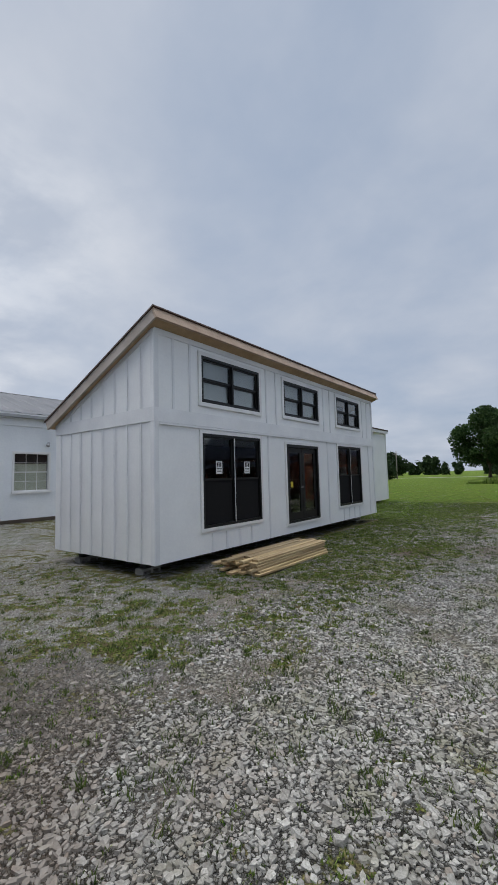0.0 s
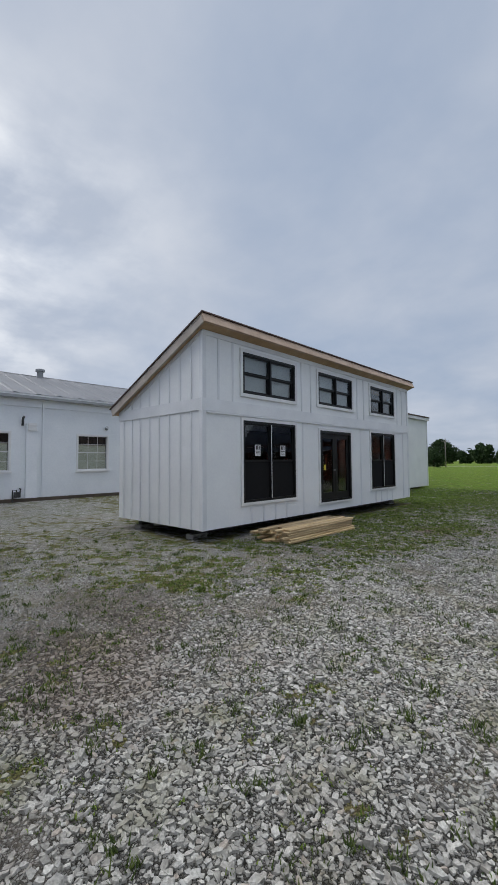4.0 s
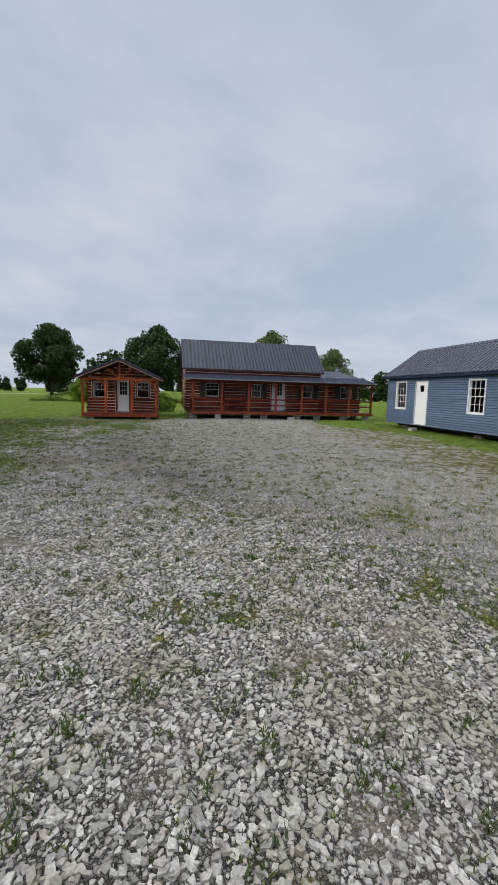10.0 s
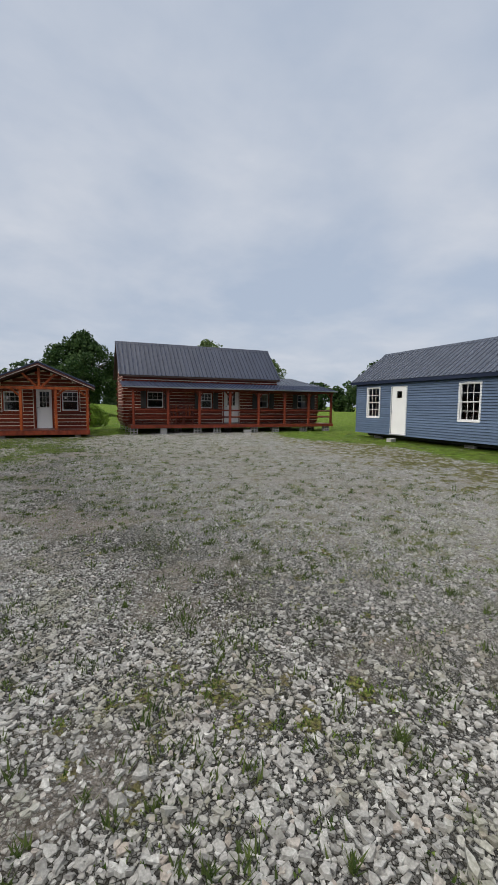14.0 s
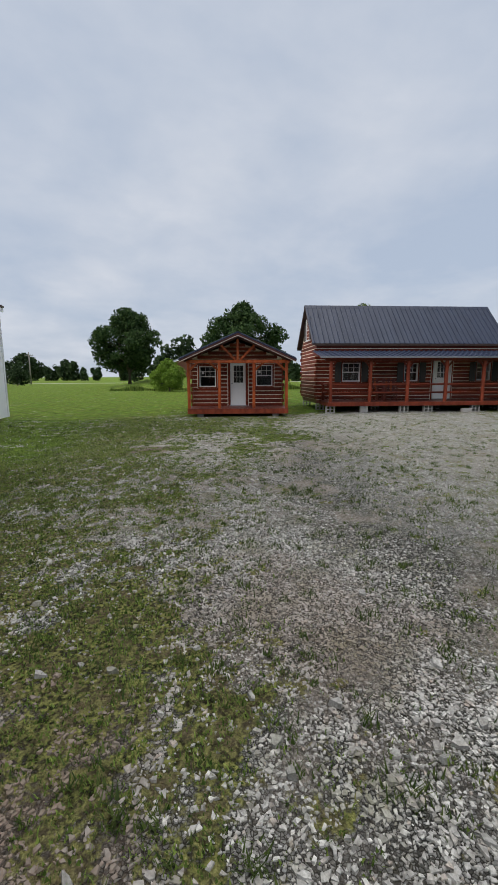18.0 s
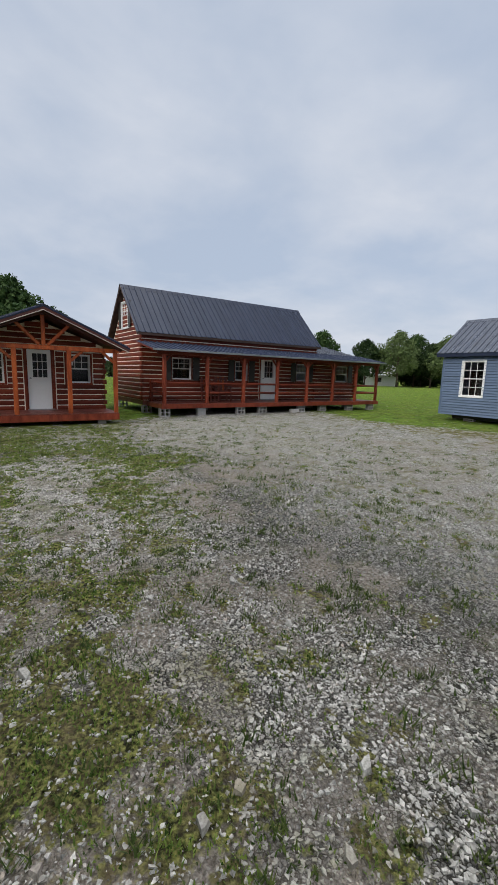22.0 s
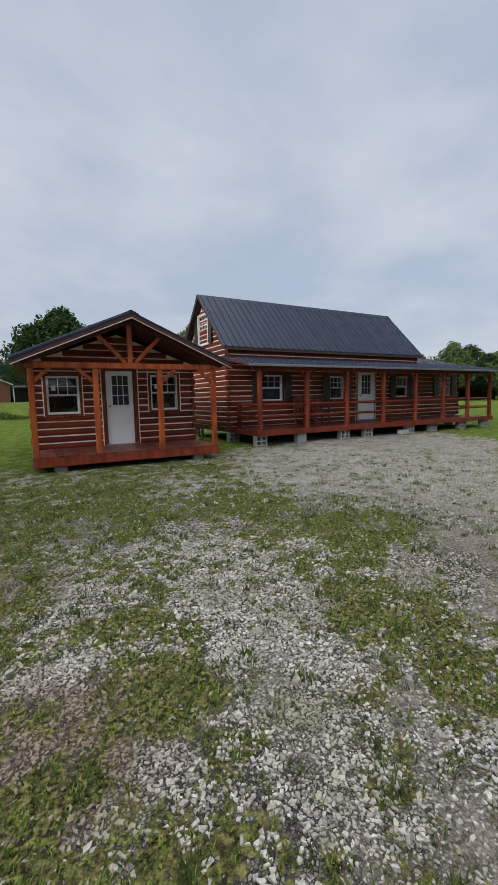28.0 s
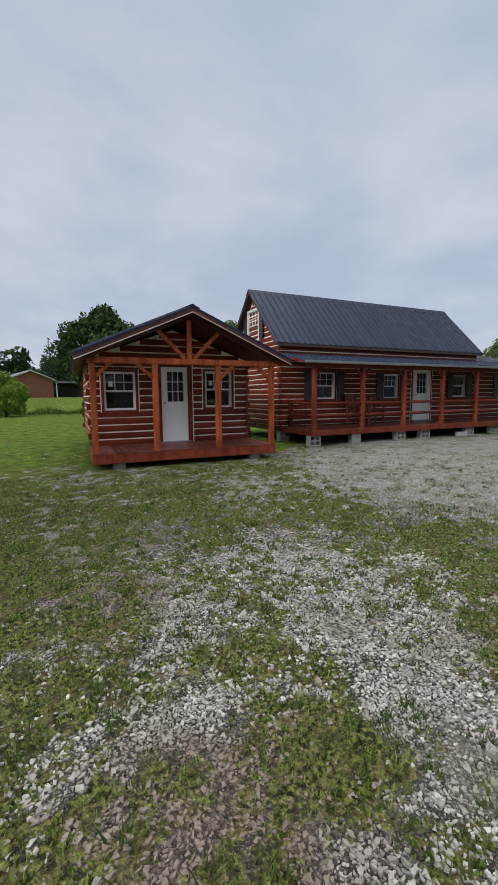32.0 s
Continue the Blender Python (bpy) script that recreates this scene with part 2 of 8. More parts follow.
CHINK_TAN = material("brown_chinking", (0.80, 0.72, 0.61), (0.68, 0.60, 0.50), rough=0.85, scale=6, fine=60, bump=0.3)
LOG_DARK = material("dark_brown_log", (0.045, 0.024, 0.016), (0.022, 0.012, 0.009), rough=0.55, scale=2, fine=24, bump=0.25, stretch=(0.35, 3, 3), rand=0.25)
ROOF_DARK = material("charcoal_metal_roof", (0.024, 0.032, 0.060), (0.015, 0.021, 0.042), rough=0.46, spec=0.17, scale=0.8, fine=20, bump=0.03, metal=0.0, rand=0.05)
ROOF_BLUE = material("slate_blue_metal_roof", (0.062, 0.072, 0.098), (0.045, 0.053, 0.074), rough=0.34, scale=0.8, fine=20, bump=0.03, metal=0.25, rand=0.06)
ROOF_NAVY = material("navy_metal_roof", (0.036, 0.044, 0.074), (0.025, 0.032, 0.055), rough=0.42, spec=0.3, scale=0.8, fine=20, bump=0.03, metal=0.0, rand=0.06)
ROOF_GALV = material("galvanised_roof", (0.36, 0.38, 0.41), (0.27, 0.29, 0.32), rough=0.38, scale=1.0, fine=25, bump=0.04, metal=0.5, rand=0.05)
ROOF_GREY = material("grey_sheet_roof", (0.19, 0.195, 0.21), (0.145, 0.15, 0.165), rough=0.65, scale=0.5, fine=12, bump=0.05, spec=0.2)
CONCRETE = material("concrete_block", (0.42, 0.41, 0.39), (0.30, 0.29, 0.28), rough=0.9, scale=5, fine=80, bump=0.4, rand=0.12)
STONE = material("grey_stone_veneer", (0.30, 0.30, 0.29), (0.15, 0.15, 0.15), rough=0.85, scale=4, fine=50, bump=0.5, rand=0.35)
GREY_WRAP = material("grey_siding", (0.225, 0.225, 0.25), (0.195, 0.195, 0.22), rough=0.6, scale=0.6, fine=18, bump=0.05)
OSB = material("weathered_sheathing", (0.62, 0.52, 0.47), (0.48, 0.38, 0.33), rough=0.8, scale=2, fine=35, bump=0.2)
RAW_WOOD = material("raw_board_edge", (0.50, 0.34, 0.20), (0.36, 0.24, 0.14), rough=0.7, scale=4, fine=50, bump=0.2)
# near-black, so rooms and undersides look unlit by colour alone
UNLIT_DARK = material("unlit_dark_board", (0.050, 0.048, 0.047), (0.03, 0.03, 0.03), rough=0.8, scale=2, fine=30, bump=0.1)
# pale panel colour that stands in for sky reflected in the upper panes
PALE_BACKING = material("pale_grey_backing", (0.50, 0.51, 0.52), (0.42, 0.43, 0.44), rough=0.8, scale=2, fine=30, bump=0.05)
GLASS = glass_material("window_glass")
DOOR_WHITE = material("white_door_paint", (0.88, 0.88, 0.87), (0.80, 0.79, 0.78), rough=0.4, scale=2, fine=40, bump=0.03)
BLIND = material("pale_blind", (0.50, 0.50, 0.40), (0.36, 0.37, 0.29), rough=0.8, scale=3, fine=30, bump=0.1)
PAPER = material("white_sticker", (0.78, 0.78, 0.78), (0.68, 0.68, 0.68), rough=0.6, bump=0)
INK = material("black_print", (0.03, 0.03, 0.03), (0.02, 0.02, 0.02), rough=0.6, bump=0)
YELLOW = material("yellow_tag", (0.65, 0.55, 0.05), (0.55, 0.45, 0.04), rough=0.6, bump=0)
BARK = material("bark", (0.10, 0.075, 0.055), (0.05, 0.04, 0.03), rough=0.9, scale=6, fine=40, bump=0.6)
RUBBER = material("black_rubber", (0.02, 0.02, 0.02), (0.03, 0.03, 0.03), rough=0.8, bump=0.1)
CAR_WHITE = material("white_car_paint", (0.72, 0.74, 0.76), (0.68, 0.70, 0.72), rough=0.25, bump=0)
CAR_GLASS = material("dark_car_glass", (0.02, 0.025, 0.03), (0.02, 0.02, 0.025), rough=0.3, spec=0.2, bump=0)
BRICK_FAR = material("red_brick", (0.26, 0.10, 0.07), (0.17, 0.06, 0.045), rough=0.85, scale=5, fine=30, bump=0.2)
WEATHERED = material("weathered_pole_wood", (0.23, 0.21, 0.19), (0.14, 0.13, 0.12), rough=0.9, scale=4, fine=40, bump=0.3)
TARP = material("white_scrap_sheet", (0.62, 0.60, 0.57), (0.42, 0.39, 0.36), rough=0.7, scale=3, fine=30, bump=0.2)
DARK_RED = material("dark_red_trim", (0.085, 0.018, 0.011), (0.05, 0.011, 0.008), rough=0.6, scale=3, fine=30, bump=0.15, rand=0.1)
SHUTTER_DARK = material("dark_shutter_paint", (0.020, 0.016, 0.015), (0.03, 0.024, 0.02), rough=0.5, bump=0.05)
ASPHALT = material("pale_road_surface", (0.30, 0.29, 0.28), (0.24, 0.235, 0.23), rough=0.9, scale=0.6, fine=20, bump=0.1, world_space=True)


def leaf_material(name, col, col2):
    m = bpy.data.materials.new(name)
    m.use_nodes = True
    nt = m.node_tree
    b = nt.nodes["Principled BSDF"]
    g = nt.nodes.new("ShaderNodeNewGeometry")
    mix = nt.nodes.new("ShaderNodeMix")
    mix.data_type = "RGBA"
    nt.links.new(g.outputs["Random Per Island"], mix.inputs[0])
    mix.inputs[6].default_value, mix.inputs[7].default_value = (*col, 1), (*col2, 1)
    nt.links.new(mix.outputs[2], b.inputs["Base Color"])
    b.inputs["Roughness"].default_value = 0.6
    b.inputs["Specular IOR Level"].default_value = 0.1
    tr = nt.nodes.new("ShaderNodeBsdfTranslucent")
    nt.links.new(mix.outputs[2], tr.inputs[0])
    ms = nt.nodes.new("ShaderNodeMixShader")
    ms.inputs[0].default_value = 0.3
    nt.links.new(b.outputs[0], ms.inputs[1])
    nt.links.new(tr.outputs[0], ms.inputs[2])
    nt.links.new(ms.outputs[0], nt.nodes["Material Output"].inputs[0])
    return m


LEAF_MAPLE = leaf_material("maple_leaves", (0.018, 0.044, 0.015), (0.060, 0.100, 0.032))
LEAF_PALE = leaf_material("pale_leaves", (0.075, 0.115, 0.045), (0.135, 0.18, 0.07))
LEAF_BUSH = leaf_material("bright_bush_leaves", (0.11, 0.19, 0.025), (0.17, 0.26, 0.04))
LEAF_WOOD = leaf_material("wood_leaves", (0.016, 0.034, 0.014), (0.05, 0.080, 0.032))
NEEDLE = leaf_material("conifer_needles", (0.03, 0.055, 0.03), (0.06, 0.09, 0.05))
BLADE = leaf_material("grass_blades", (0.030, 0.070, 0.010), (0.24, 0.32, 0.072))
TUFT = leaf_material("weed_tuft_leaves", (0.035, 0.06, 0.016), (0.10, 0.13, 0.035))
WEED = leaf_material("low_weed_leaves", (0.026, 0.060, 0.010), (0.20, 0.27, 0.058))

# building blocks ----------------------------------------------------------


class Shape:
    """Vertices and faces of one mesh, in metres."""

    def __init__(self):
        self.v, self.f = [], []

    def add(self, verts, faces, m=None):
        k = len(self.v)
        self.v += [tuple(m @ Vector(p)) for p in verts] if m is not None else [tuple(p) for p in verts]
        self.f += [tuple(i + k for i in f) for f in faces]
        return self

    def box(self, x0, x1, y0, y1, z0, z1, m=None):
        vs = [(x, y, z) for z in (z0, z1) for y in (y0, y1) for x in (x0, x1)]
        return self.add(vs, [(0, 2, 3, 1), (4, 5, 7, 6), (0, 1, 5, 4), (2, 6, 7, 3), (0, 4, 6, 2), (1, 3, 7, 5)], m)

    def weld(self):
        """Joins vertices that lie in one place."""
        seen, back = {}, []
        for p in self.v:
            back.append(seen.setdefault(tuple(round(c, 4) for c in p), len(seen)))
        self.v, self.f = list(seen), [tuple(back[i] for i in f) for f in self.f]
        return self

    def prism(self, profile, a, b, m=None, a2=None, b2=None):
        """A profile of (y, z) points, clockwise seen from -x, run along x from a to b; a2, b2 at the profile's top."""
        n = len(profile)
        zs = [p[1] for p in profile]
        z0, z1 = min(zs), max(zs)
        a2, b2 = a if a2 is None else a2, b if b2 is None else b2
        k = [(p[1] - z0) / max(1e-6, z1 - z0) for p in profile]
        vs = [(a + (a2 - a) * t, y, z) for (y, z), t in zip(profile, k)] + [(b + (b2 - b) * t, y, z) for (y, z), t in zip(profile, k)]
        fs = [(i, (i + 1) % n, n + (i + 1) % n, n + i) for i in range(n)] + [tuple(range(n - 1, -1, -1)), tuple(range(n, 2 * n))]
        return self.add(vs, fs, m)

    def beam(self, p, q, w, h, c=0.012, roll=0.0):
        """A bevelled bar from p to q."""
        p, q = Vector(p), Vector(q)
        d = q - p
        rot = d.to_track_quat("X", "Z").to_matrix().to_4x4()
        m = Matrix.Translation(p) @ rot @ pose(0, 0, 0, roll)
        w, h = w / 2, h / 2
        pr = [(-w + c, -h), (-w, -h + c), (-w, h - c), (-w + c, h), (w - c, h), (w, h - c), (w, -h + c), (w - c, -h)]
        return self.prism(pr, 0, d.length, m)

    def tube(self, pts, r, n=8, r2=None):
        """A round bar through points, tapering from r to r2."""
        r2 = r if r2 is None else r2
        k = len(self.v)
        pts = [Vector(p) for p in pts]
        for i, p in enumerate(pts):
            d = (pts[min(i + 1, len(pts) - 1)] - pts[max(i - 1, 0)]).normalized()
            rot = d.to_track_quat("Z", "Y").to_matrix()
            rr = r + (r2 - r) * i / (len(pts) - 1)
            for j in range(n):
                a = 2 * math.pi * j / n
                self.v.append(tuple(p + rot @ Vector((rr * math.cos(a), rr * math.sin(a), 0))))
        for i in range(len(pts) - 1):
            for j in range(n):
                self.f.append((k + i * n + j, k + i * n + (j + 1) % n, k + (i + 1) * n + (j + 1) % n, k + (i + 1) * n + j))
        e = k + (len(pts) - 1) * n
        self.f += [tuple(range(k + n - 1, k - 1, -1)), tuple(range(e, e + n))]
        return self

    def mesh(self, name, mat, smooth=False):
        me = bpy.data.meshes.new(name)
        me.from_pydata(self.v, [], self.f)
        me.materials.append(mat)
        if smooth:
            me.polygons.foreach_set("use_smooth", [True] * len(me.polygons))
        me.update()
        return me


def part(name, shape, mat, parent, label="", m=None, smooth=False):
    """One mesh object under a thing or a part; m: its pose in the parent."""
    ob = new(name, shape.mesh(name, mat, smooth) if isinstance(shape, Shape) else shape)
    ob.parent = parent
    if m is not None:
        ob.matrix_basis = m
    return tagged(ob, label)


def thing(name, m, label, category, group="", kind=""):
    ob = new(name)
    ob.empty_display_size = 0.2
    ob.matrix_basis = m
    return tagged(ob, label, category, group, kind)


def face_of(width, depth, side):
    """The pose of a wall of a box-shaped house: x along the wall, y inwards, z up, x = 0 at its corner on the left from outside."""
    return {"front": pose(0, 0, 0), "right": pose(width, 0, 0, 0, 0, 90), "back": pose(width, depth, 0, 0, 0, 180), "left": pose(0, depth, 0, 0, 0, 270)}[side]


def holed(shape, x0, x1, z0, z1, y0, y1, holes, m=None):
    """A wall panel with openings that go through it, holes = (x0, x1, z0, z1)."""
    xs = sorted({x0, x1, *[min(max(v, x0), x1) for h in holes for v in h[:2]]})
    for a, b in zip(xs, xs[1:]):
        mid, z = (a + b) / 2, z0
        for h in sorted((h for h in holes if h[0] < mid < h[1]), key=lambda h: h[2]):
            if h[2] > z:
                shape.box(a, b, y0, y1, z, min(h[2], z1), m)
            z = max(z, h[3])
        if z < z1:
            shape.box(a, b, y0, y1, z, z1, m)
    return shape.weld()


def gable_panel(shape, width, z0, rise, y0, y1, m=None, left=0.0):
    """A triangle over a wall, its foot at z0."""
    return shape.prism([(y0, 0), (y0, 1e-4), (y1, 1e-4), (y1, 0)], 0, 0.001, m) if rise <= 0 else shape.add(
        [(left, y0, z0), (left + width, y0, z0), (left + width / 2, y0, z0 + rise), (left, y1, z0), (left + width, y1, z0), (left + width / 2, y1, z0 + rise)],
        [(0, 1, 2), (5, 4, 3), (0, 3, 4, 1), (1, 4, 5, 2), (2, 5, 3, 0)], m)


def courses(parent, m, name, mat, profile, pitch, z0, z1, x_range, holes=(), rand=0.0, margin=0.0):
    """Rows of boards or logs on a wall, each length between openings a piece of its own. x_range(z) gives the wall's ends at a height."""
    made, z, row, rng = {}, z0, 0, random.Random(7)
    while z + pitch * 0.6 < z1:
        a, b = x_range(z + pitch / 2, row)
        cuts = sorted((max(a, h[0] - margin), min(b, h[1] + margin)) for h in holes if h[2] - margin < z + pitch * 0.75 and h[3] + margin > z + pitch * 0.3 and h[1] > a and h[0] < b)
        runs, x = [], a
        for c0, c1 in cuts:
            if c0 - x > 0.04:
                runs.append((x, c0))
            x = max(x, c1)
        if b - x > 0.04:
            runs.append((x, b))
        for p, q in runs:
            key = round(q - p, 3)
            if key not in made:
                made[key] = Shape().prism(profile, 0, q - p).mesh(name, mat)
            part(name, made[key], mat, parent, "", m @ pose(p, rng.uniform(-rand, rand), z))
        z += pitch
        row += 1


LAP = [(0.004, 0.0), (-0.036, 0.001), (-0.038, 0.010), (-0.006, 0.090), (0.004, 0.090)]
LOG = [(0.02, 0.0), (-0.020, 0.001), (-0.031, 0.014), (-0.037, 0.07), (-0.031, 0.126), (-0.020, 0.139), (0.02, 0.14)]


def window(parent, m, w, h, mat, style="double", trim=0.0, trim_mat=None, depth=0.10, grid=0, sill=False, label="", name="window", sticker=False):
    """A window whose lower left corner from outside is m's origin: frame, sashes, panes of glass, muntins, trim."""
    f = 0.028 if mat is TRIM_WHITE else 0.05
    s = Shape()
    for x0, x1, z0, z1 in ((0, w, 0, f), (0, w, h - f, h), (0, f, f, h - f), (w - f, w, f, h - f)):
        s.box(x0, x1, -0.03, depth, z0, z1)
    win = part(name, s, mat, parent, label, m)
    units = [(f, w / 2 - 0.02), (w / 2 + 0.02, w - f)] if style == "twin" else [(f, w - f)]
    if style == "twin":
        part("mullion", Shape().box(w / 2 - 0.02, w / 2 + 0.02, -0.035, depth, f, h - f), mat, win)
        if mat is BLACK_FRAME and h > 1.5:
            part("mullion_cover", Shape().box(w / 2 - 0.009, w / 2 + 0.009, -0.039, -0.036, f, h - f), TRIM_WHITE, win, "thin white mullion cover")
    for a, b in units:
        if style == "fixed":
            part("pane", Shape().box(a, b, 0.03, 0.036, f, h - f), GLASS, win).visible_shadow = False
            continue
        mid = h / 2
        for k, (z0, z1) in enumerate(((f, mid), (mid, h - f))):
            y = 0.035 if k == 0 else 0.005
            t = 0.022 if mat is TRIM_WHITE else 0.035
            r = Shape()
            for x0, x1, c0, c1 in ((a, b, z0, z0 + t), (a, b, z1 - t, z1), (a, a + t, z0 + t, z1 - t), (b - t, b, z0 + t, z1 - t)):
                r.box(x0, x1, y, y + 0.03, c0, c1)
            part("sash", r, mat, win)
            part("pane", Shape().box(a + t, b - t, y + 0.012, y + 0.018, z0 + t, z1 - t), GLASS, win).visible_shadow = False
            if mat is BLACK_FRAME and k == 0 and h > 1.5:
                part("insect_screen", Shape().box(a + 0.012, b - 0.012, 0.022, 0.024, z0 + 0.012, z1 - 0.012), SCREEN, win, "dark insect screen")
            if grid and (k == 1 or grid > 3):
                g = Shape()
                n = 3 if grid >= 3 else 2
                for i in range(1, n):
                    x = a + t + (b - a - 2 * t) * i / n
                    g.box(x - 0.009, x + 0.009, y + 0.006, y + 0.022, z0 + t, z1 - t)
                zz = (z0 + z1) / 2
                g.box(a + t, b - t, y + 0.005, y + 0.023, zz - 0.009, zz + 0.009)
                part("muntins", g, mat, win)
            if sticker and k == 1:
                cx = (a + b) / 2 + 0.02
                zc = z0 + 0.12
                part("sticker", Shape().box(cx - 0.09, cx + 0.09, y + 0.004, y + 0.008, zc, zc + 0.25), PAPER, win, "white paper sticker with dark print")
                ink = Shape()
                for bx0, bx1, bz0, bz1 in ((-0.065, -0.035, 0.14, 0.22), (-0.02, 0.01, 0.14, 0.22), (0.03, 0.06, 0.14, 0.22), (-0.065, 0.06, 0.225, 0.235), (-0.07, 0.07, 0.10, 0.115), (-0.06, 0.06, 0.07, 0.08), (-0.065, 0.065, 0.04, 0.05)):
                    ink.box(cx + bx0, cx + bx1, y + 0.001, y + 0.0035, zc + bz0, zc + bz1)
                part("print", ink, INK, win)
    if trim:
        t = Shape()
        for x0, x1, z0, z1 in ((-trim, w + trim, h, h + trim), (-trim, w + trim, -trim, 0), (-trim, 0, 0, h), (w, w + trim, 0, h)):
            t.box(x0, x1, -0.034, 0.02, z0, z1)
        part("trim", t, trim_mat or mat, win)
    if sill:
        part("sill", Shape().box(-0.08, w + 0.08, -0.09, 0.02, -0.08, -0.0), trim_mat or mat, win)
    return win


def roof_panels(parent, m, length, run, mat, name="roof_panel", module=0.235, rib=0.036):
    """Ribbed sheet roofing over one slope: x along the eave, y up the slope, z out. Each sheet a piece."""
    n = max(1, round(length / module))
    w = length / n
    prof = [(0, 0), (0, 0.004), (w * 0.36, 0.004), (w * 0.44, rib), (w * 0.56, rib), (w * 0.64, 0.004), (w * 0.999, 0.004), (w * 0.999, 0)]
    s = Shape()
    k = len(prof)
    s.add([(x, 0, z) for x, z in prof] + [(x, run, z) for x, z in prof],
          [(i, k + i, k + (i + 1) % k, (i + 1) % k) for i in range(k)] + [tuple(range(k)), tuple(range(2 * k - 1, k - 1, -1))])
    me = s.mesh(name, mat)
    for i in range(n):
        part(name, me, mat, parent, "", m @ pose(i * w, 0, 0))


def slope_pose(x, y, z, run, rise, side="front"):
    """The pose of a roof slope whose eave starts at (x, y, z); front rises towards +y, back towards -y (x then runs to -x)."""
    a = math.degrees(math.atan2(rise, run))
    return pose(x, y, z) @ pose(0, 0, 0, a) if side == "front" else pose(x, y, z, 0, 0, 180) @ pose(0, 0, 0, a)


def gable_roof(parent, x0, x1, y0, y1, ez, rz, mat, thick=0.10, fascia=None, ridge=True, module=0.235, label="", along="x"):
    """A gable roof with its ridge along x (or y), eaves at ez, ridge at rz: deck, fascia, sheets, ridge cap."""
    turn = pose(0, 0, 0)
    if along == "y":
        turn = pose(x1, y0, 0, 0, 0, 90)
        x0, x1, y0, y1 = 0.0, y1 - y0, 0.0, x1 - x0
    half = (y1 - y0) / 2
    rise = rz - ez
    deck = Shape()
    ym = (y0 + y1) / 2
    prof = [(y0, ez), (ym, rz), (y1, ez), (y1, ez - thick), (ym, rz - thick), (y0, ez - thick)]
    k = len(prof)
    deck.add([(x0, y, z) for y, z in prof] + [(x1, y, z) for y, z in prof],
             [(0, 1, k + 1, k), (1, 2, k + 2, k + 1), (2, 3, k + 3, k + 2), (3, 4, k + 4, k + 3), (4, 5, k + 5, k + 4), (5, 0, k, k + 5), (5, 4, 1, 0), (4, 3, 2, 1), (k, k + 1, k + 4, k + 5), (k + 1, k + 2, k + 3, k + 4)], turn)
    body = part("roof_deck", deck, fascia or SHINGLE, parent, label)
    run = math.hypot(half, rise)
    roof_panels(body, turn @ slope_pose(x0 - 0.01, y0 - 0.012, ez + 0.006, half, rise), x1 - x0 + 0.02, run, mat, module=module)
    roof_panels(body, turn @ slope_pose(x1 + 0.01, y1 + 0.012, ez + 0.006, half, rise, "back"), x1 - x0 + 0.02, run, mat, module=module)
    if ridge:
        w, d = 0.16, 0.16 * rise / half
        c = Shape()
        pr = [(ym - w, rz + 0.028 - d), (ym, rz + 0.034), (ym + w, rz + 0.028 - d), (ym + w, rz + 0.034 - d), (ym, rz + 0.044), (ym - w, rz + 0.034 - d)]
        c.add([(x0 - 0.02, y, z) for y, z in pr] + [(x1 + 0.02, y, z) for y, z in pr],
              [(0, 1, 7, 6), (1, 2, 8, 7), (2, 3, 9, 8), (3, 4, 10, 9), (4, 5, 11, 10), (5, 0, 6, 11), (0, 5, 4, 1), (1, 4, 3, 2), (6, 7, 10, 11), (7, 8, 9, 10)], turn)
        part("ridge_cap", c, mat, body)
    return body


def panel_door(parent, m, w, h, mat, lite=None, label="", frame_mat=None, knob=True, name="door", grid=True):
    """A door leaf in a frame; lite = (x0, x1, z0, z1) for its window."""
    fr = Shape()
    for x0, x1, z0, z1 in ((-0.05, 0, 0, h + 0.05), (w, w + 0.05, 0, h + 0.05), (0, w, h, h + 0.05)):
        fr.box(x0, x1, -0.03, 0.09, z0, z1)
    leaf = Shape()
    holed(leaf, 0.004, w - 0.004, 0.01, h - 0.004, 0.0, 0.045, [lite] if lite else [])
    door = part(name, leaf, mat, parent, label, m)
    part("door_frame", fr, frame_mat or mat, door)
    part("threshold", Shape().box(-0.05, w + 0.05, -0.08, 0.09, -0.03, 0.008), GREY_STEEL, door)
    if lite:
        x0, x1, z0, z1 = lite
        part("pane", Shape().box(x0, x1, 0.019, 0.025, z0, z1), GLASS, door).visible_shadow = False
        g = Shape()
        for a, b, c, d in ((x0 - 0.025, x1 + 0.025, z1, z1 + 0.025), (x0 - 0.025, x1 + 0.025, z0 - 0.025, z0), (x0 - 0.025, x0, z0, z1), (x1, x1 + 0.025, z0, z1)):
            g.box(a, b, -0.012, -0.001, c, d)
        part("lite_frame", g, mat, door)
        if grid:
            g = Shape()
            for i in (1, 2):
                x = x0 + (x1 - x0) * i / 3
                g.box(x - 0.009, x + 0.009, 0.008, 0.018, z0, z1)
                z = z0 + (z1 - z0) * i / 3
                g.box(x0, x1, 0.006, 0.0175, z - 0.009, z + 0.009)
            part("muntins", g, mat, door)
    if knob:
        k = Shape().tube([(0.07, 0, 0.95), (0.07, -0.05, 0.95)], 0.012, 8).tube([(0.07, -0.05, 0.95), (0.07, -0.075, 0.95)], 0.028, 10)
        part("knob", k, GREY_STEEL, door)
    return door


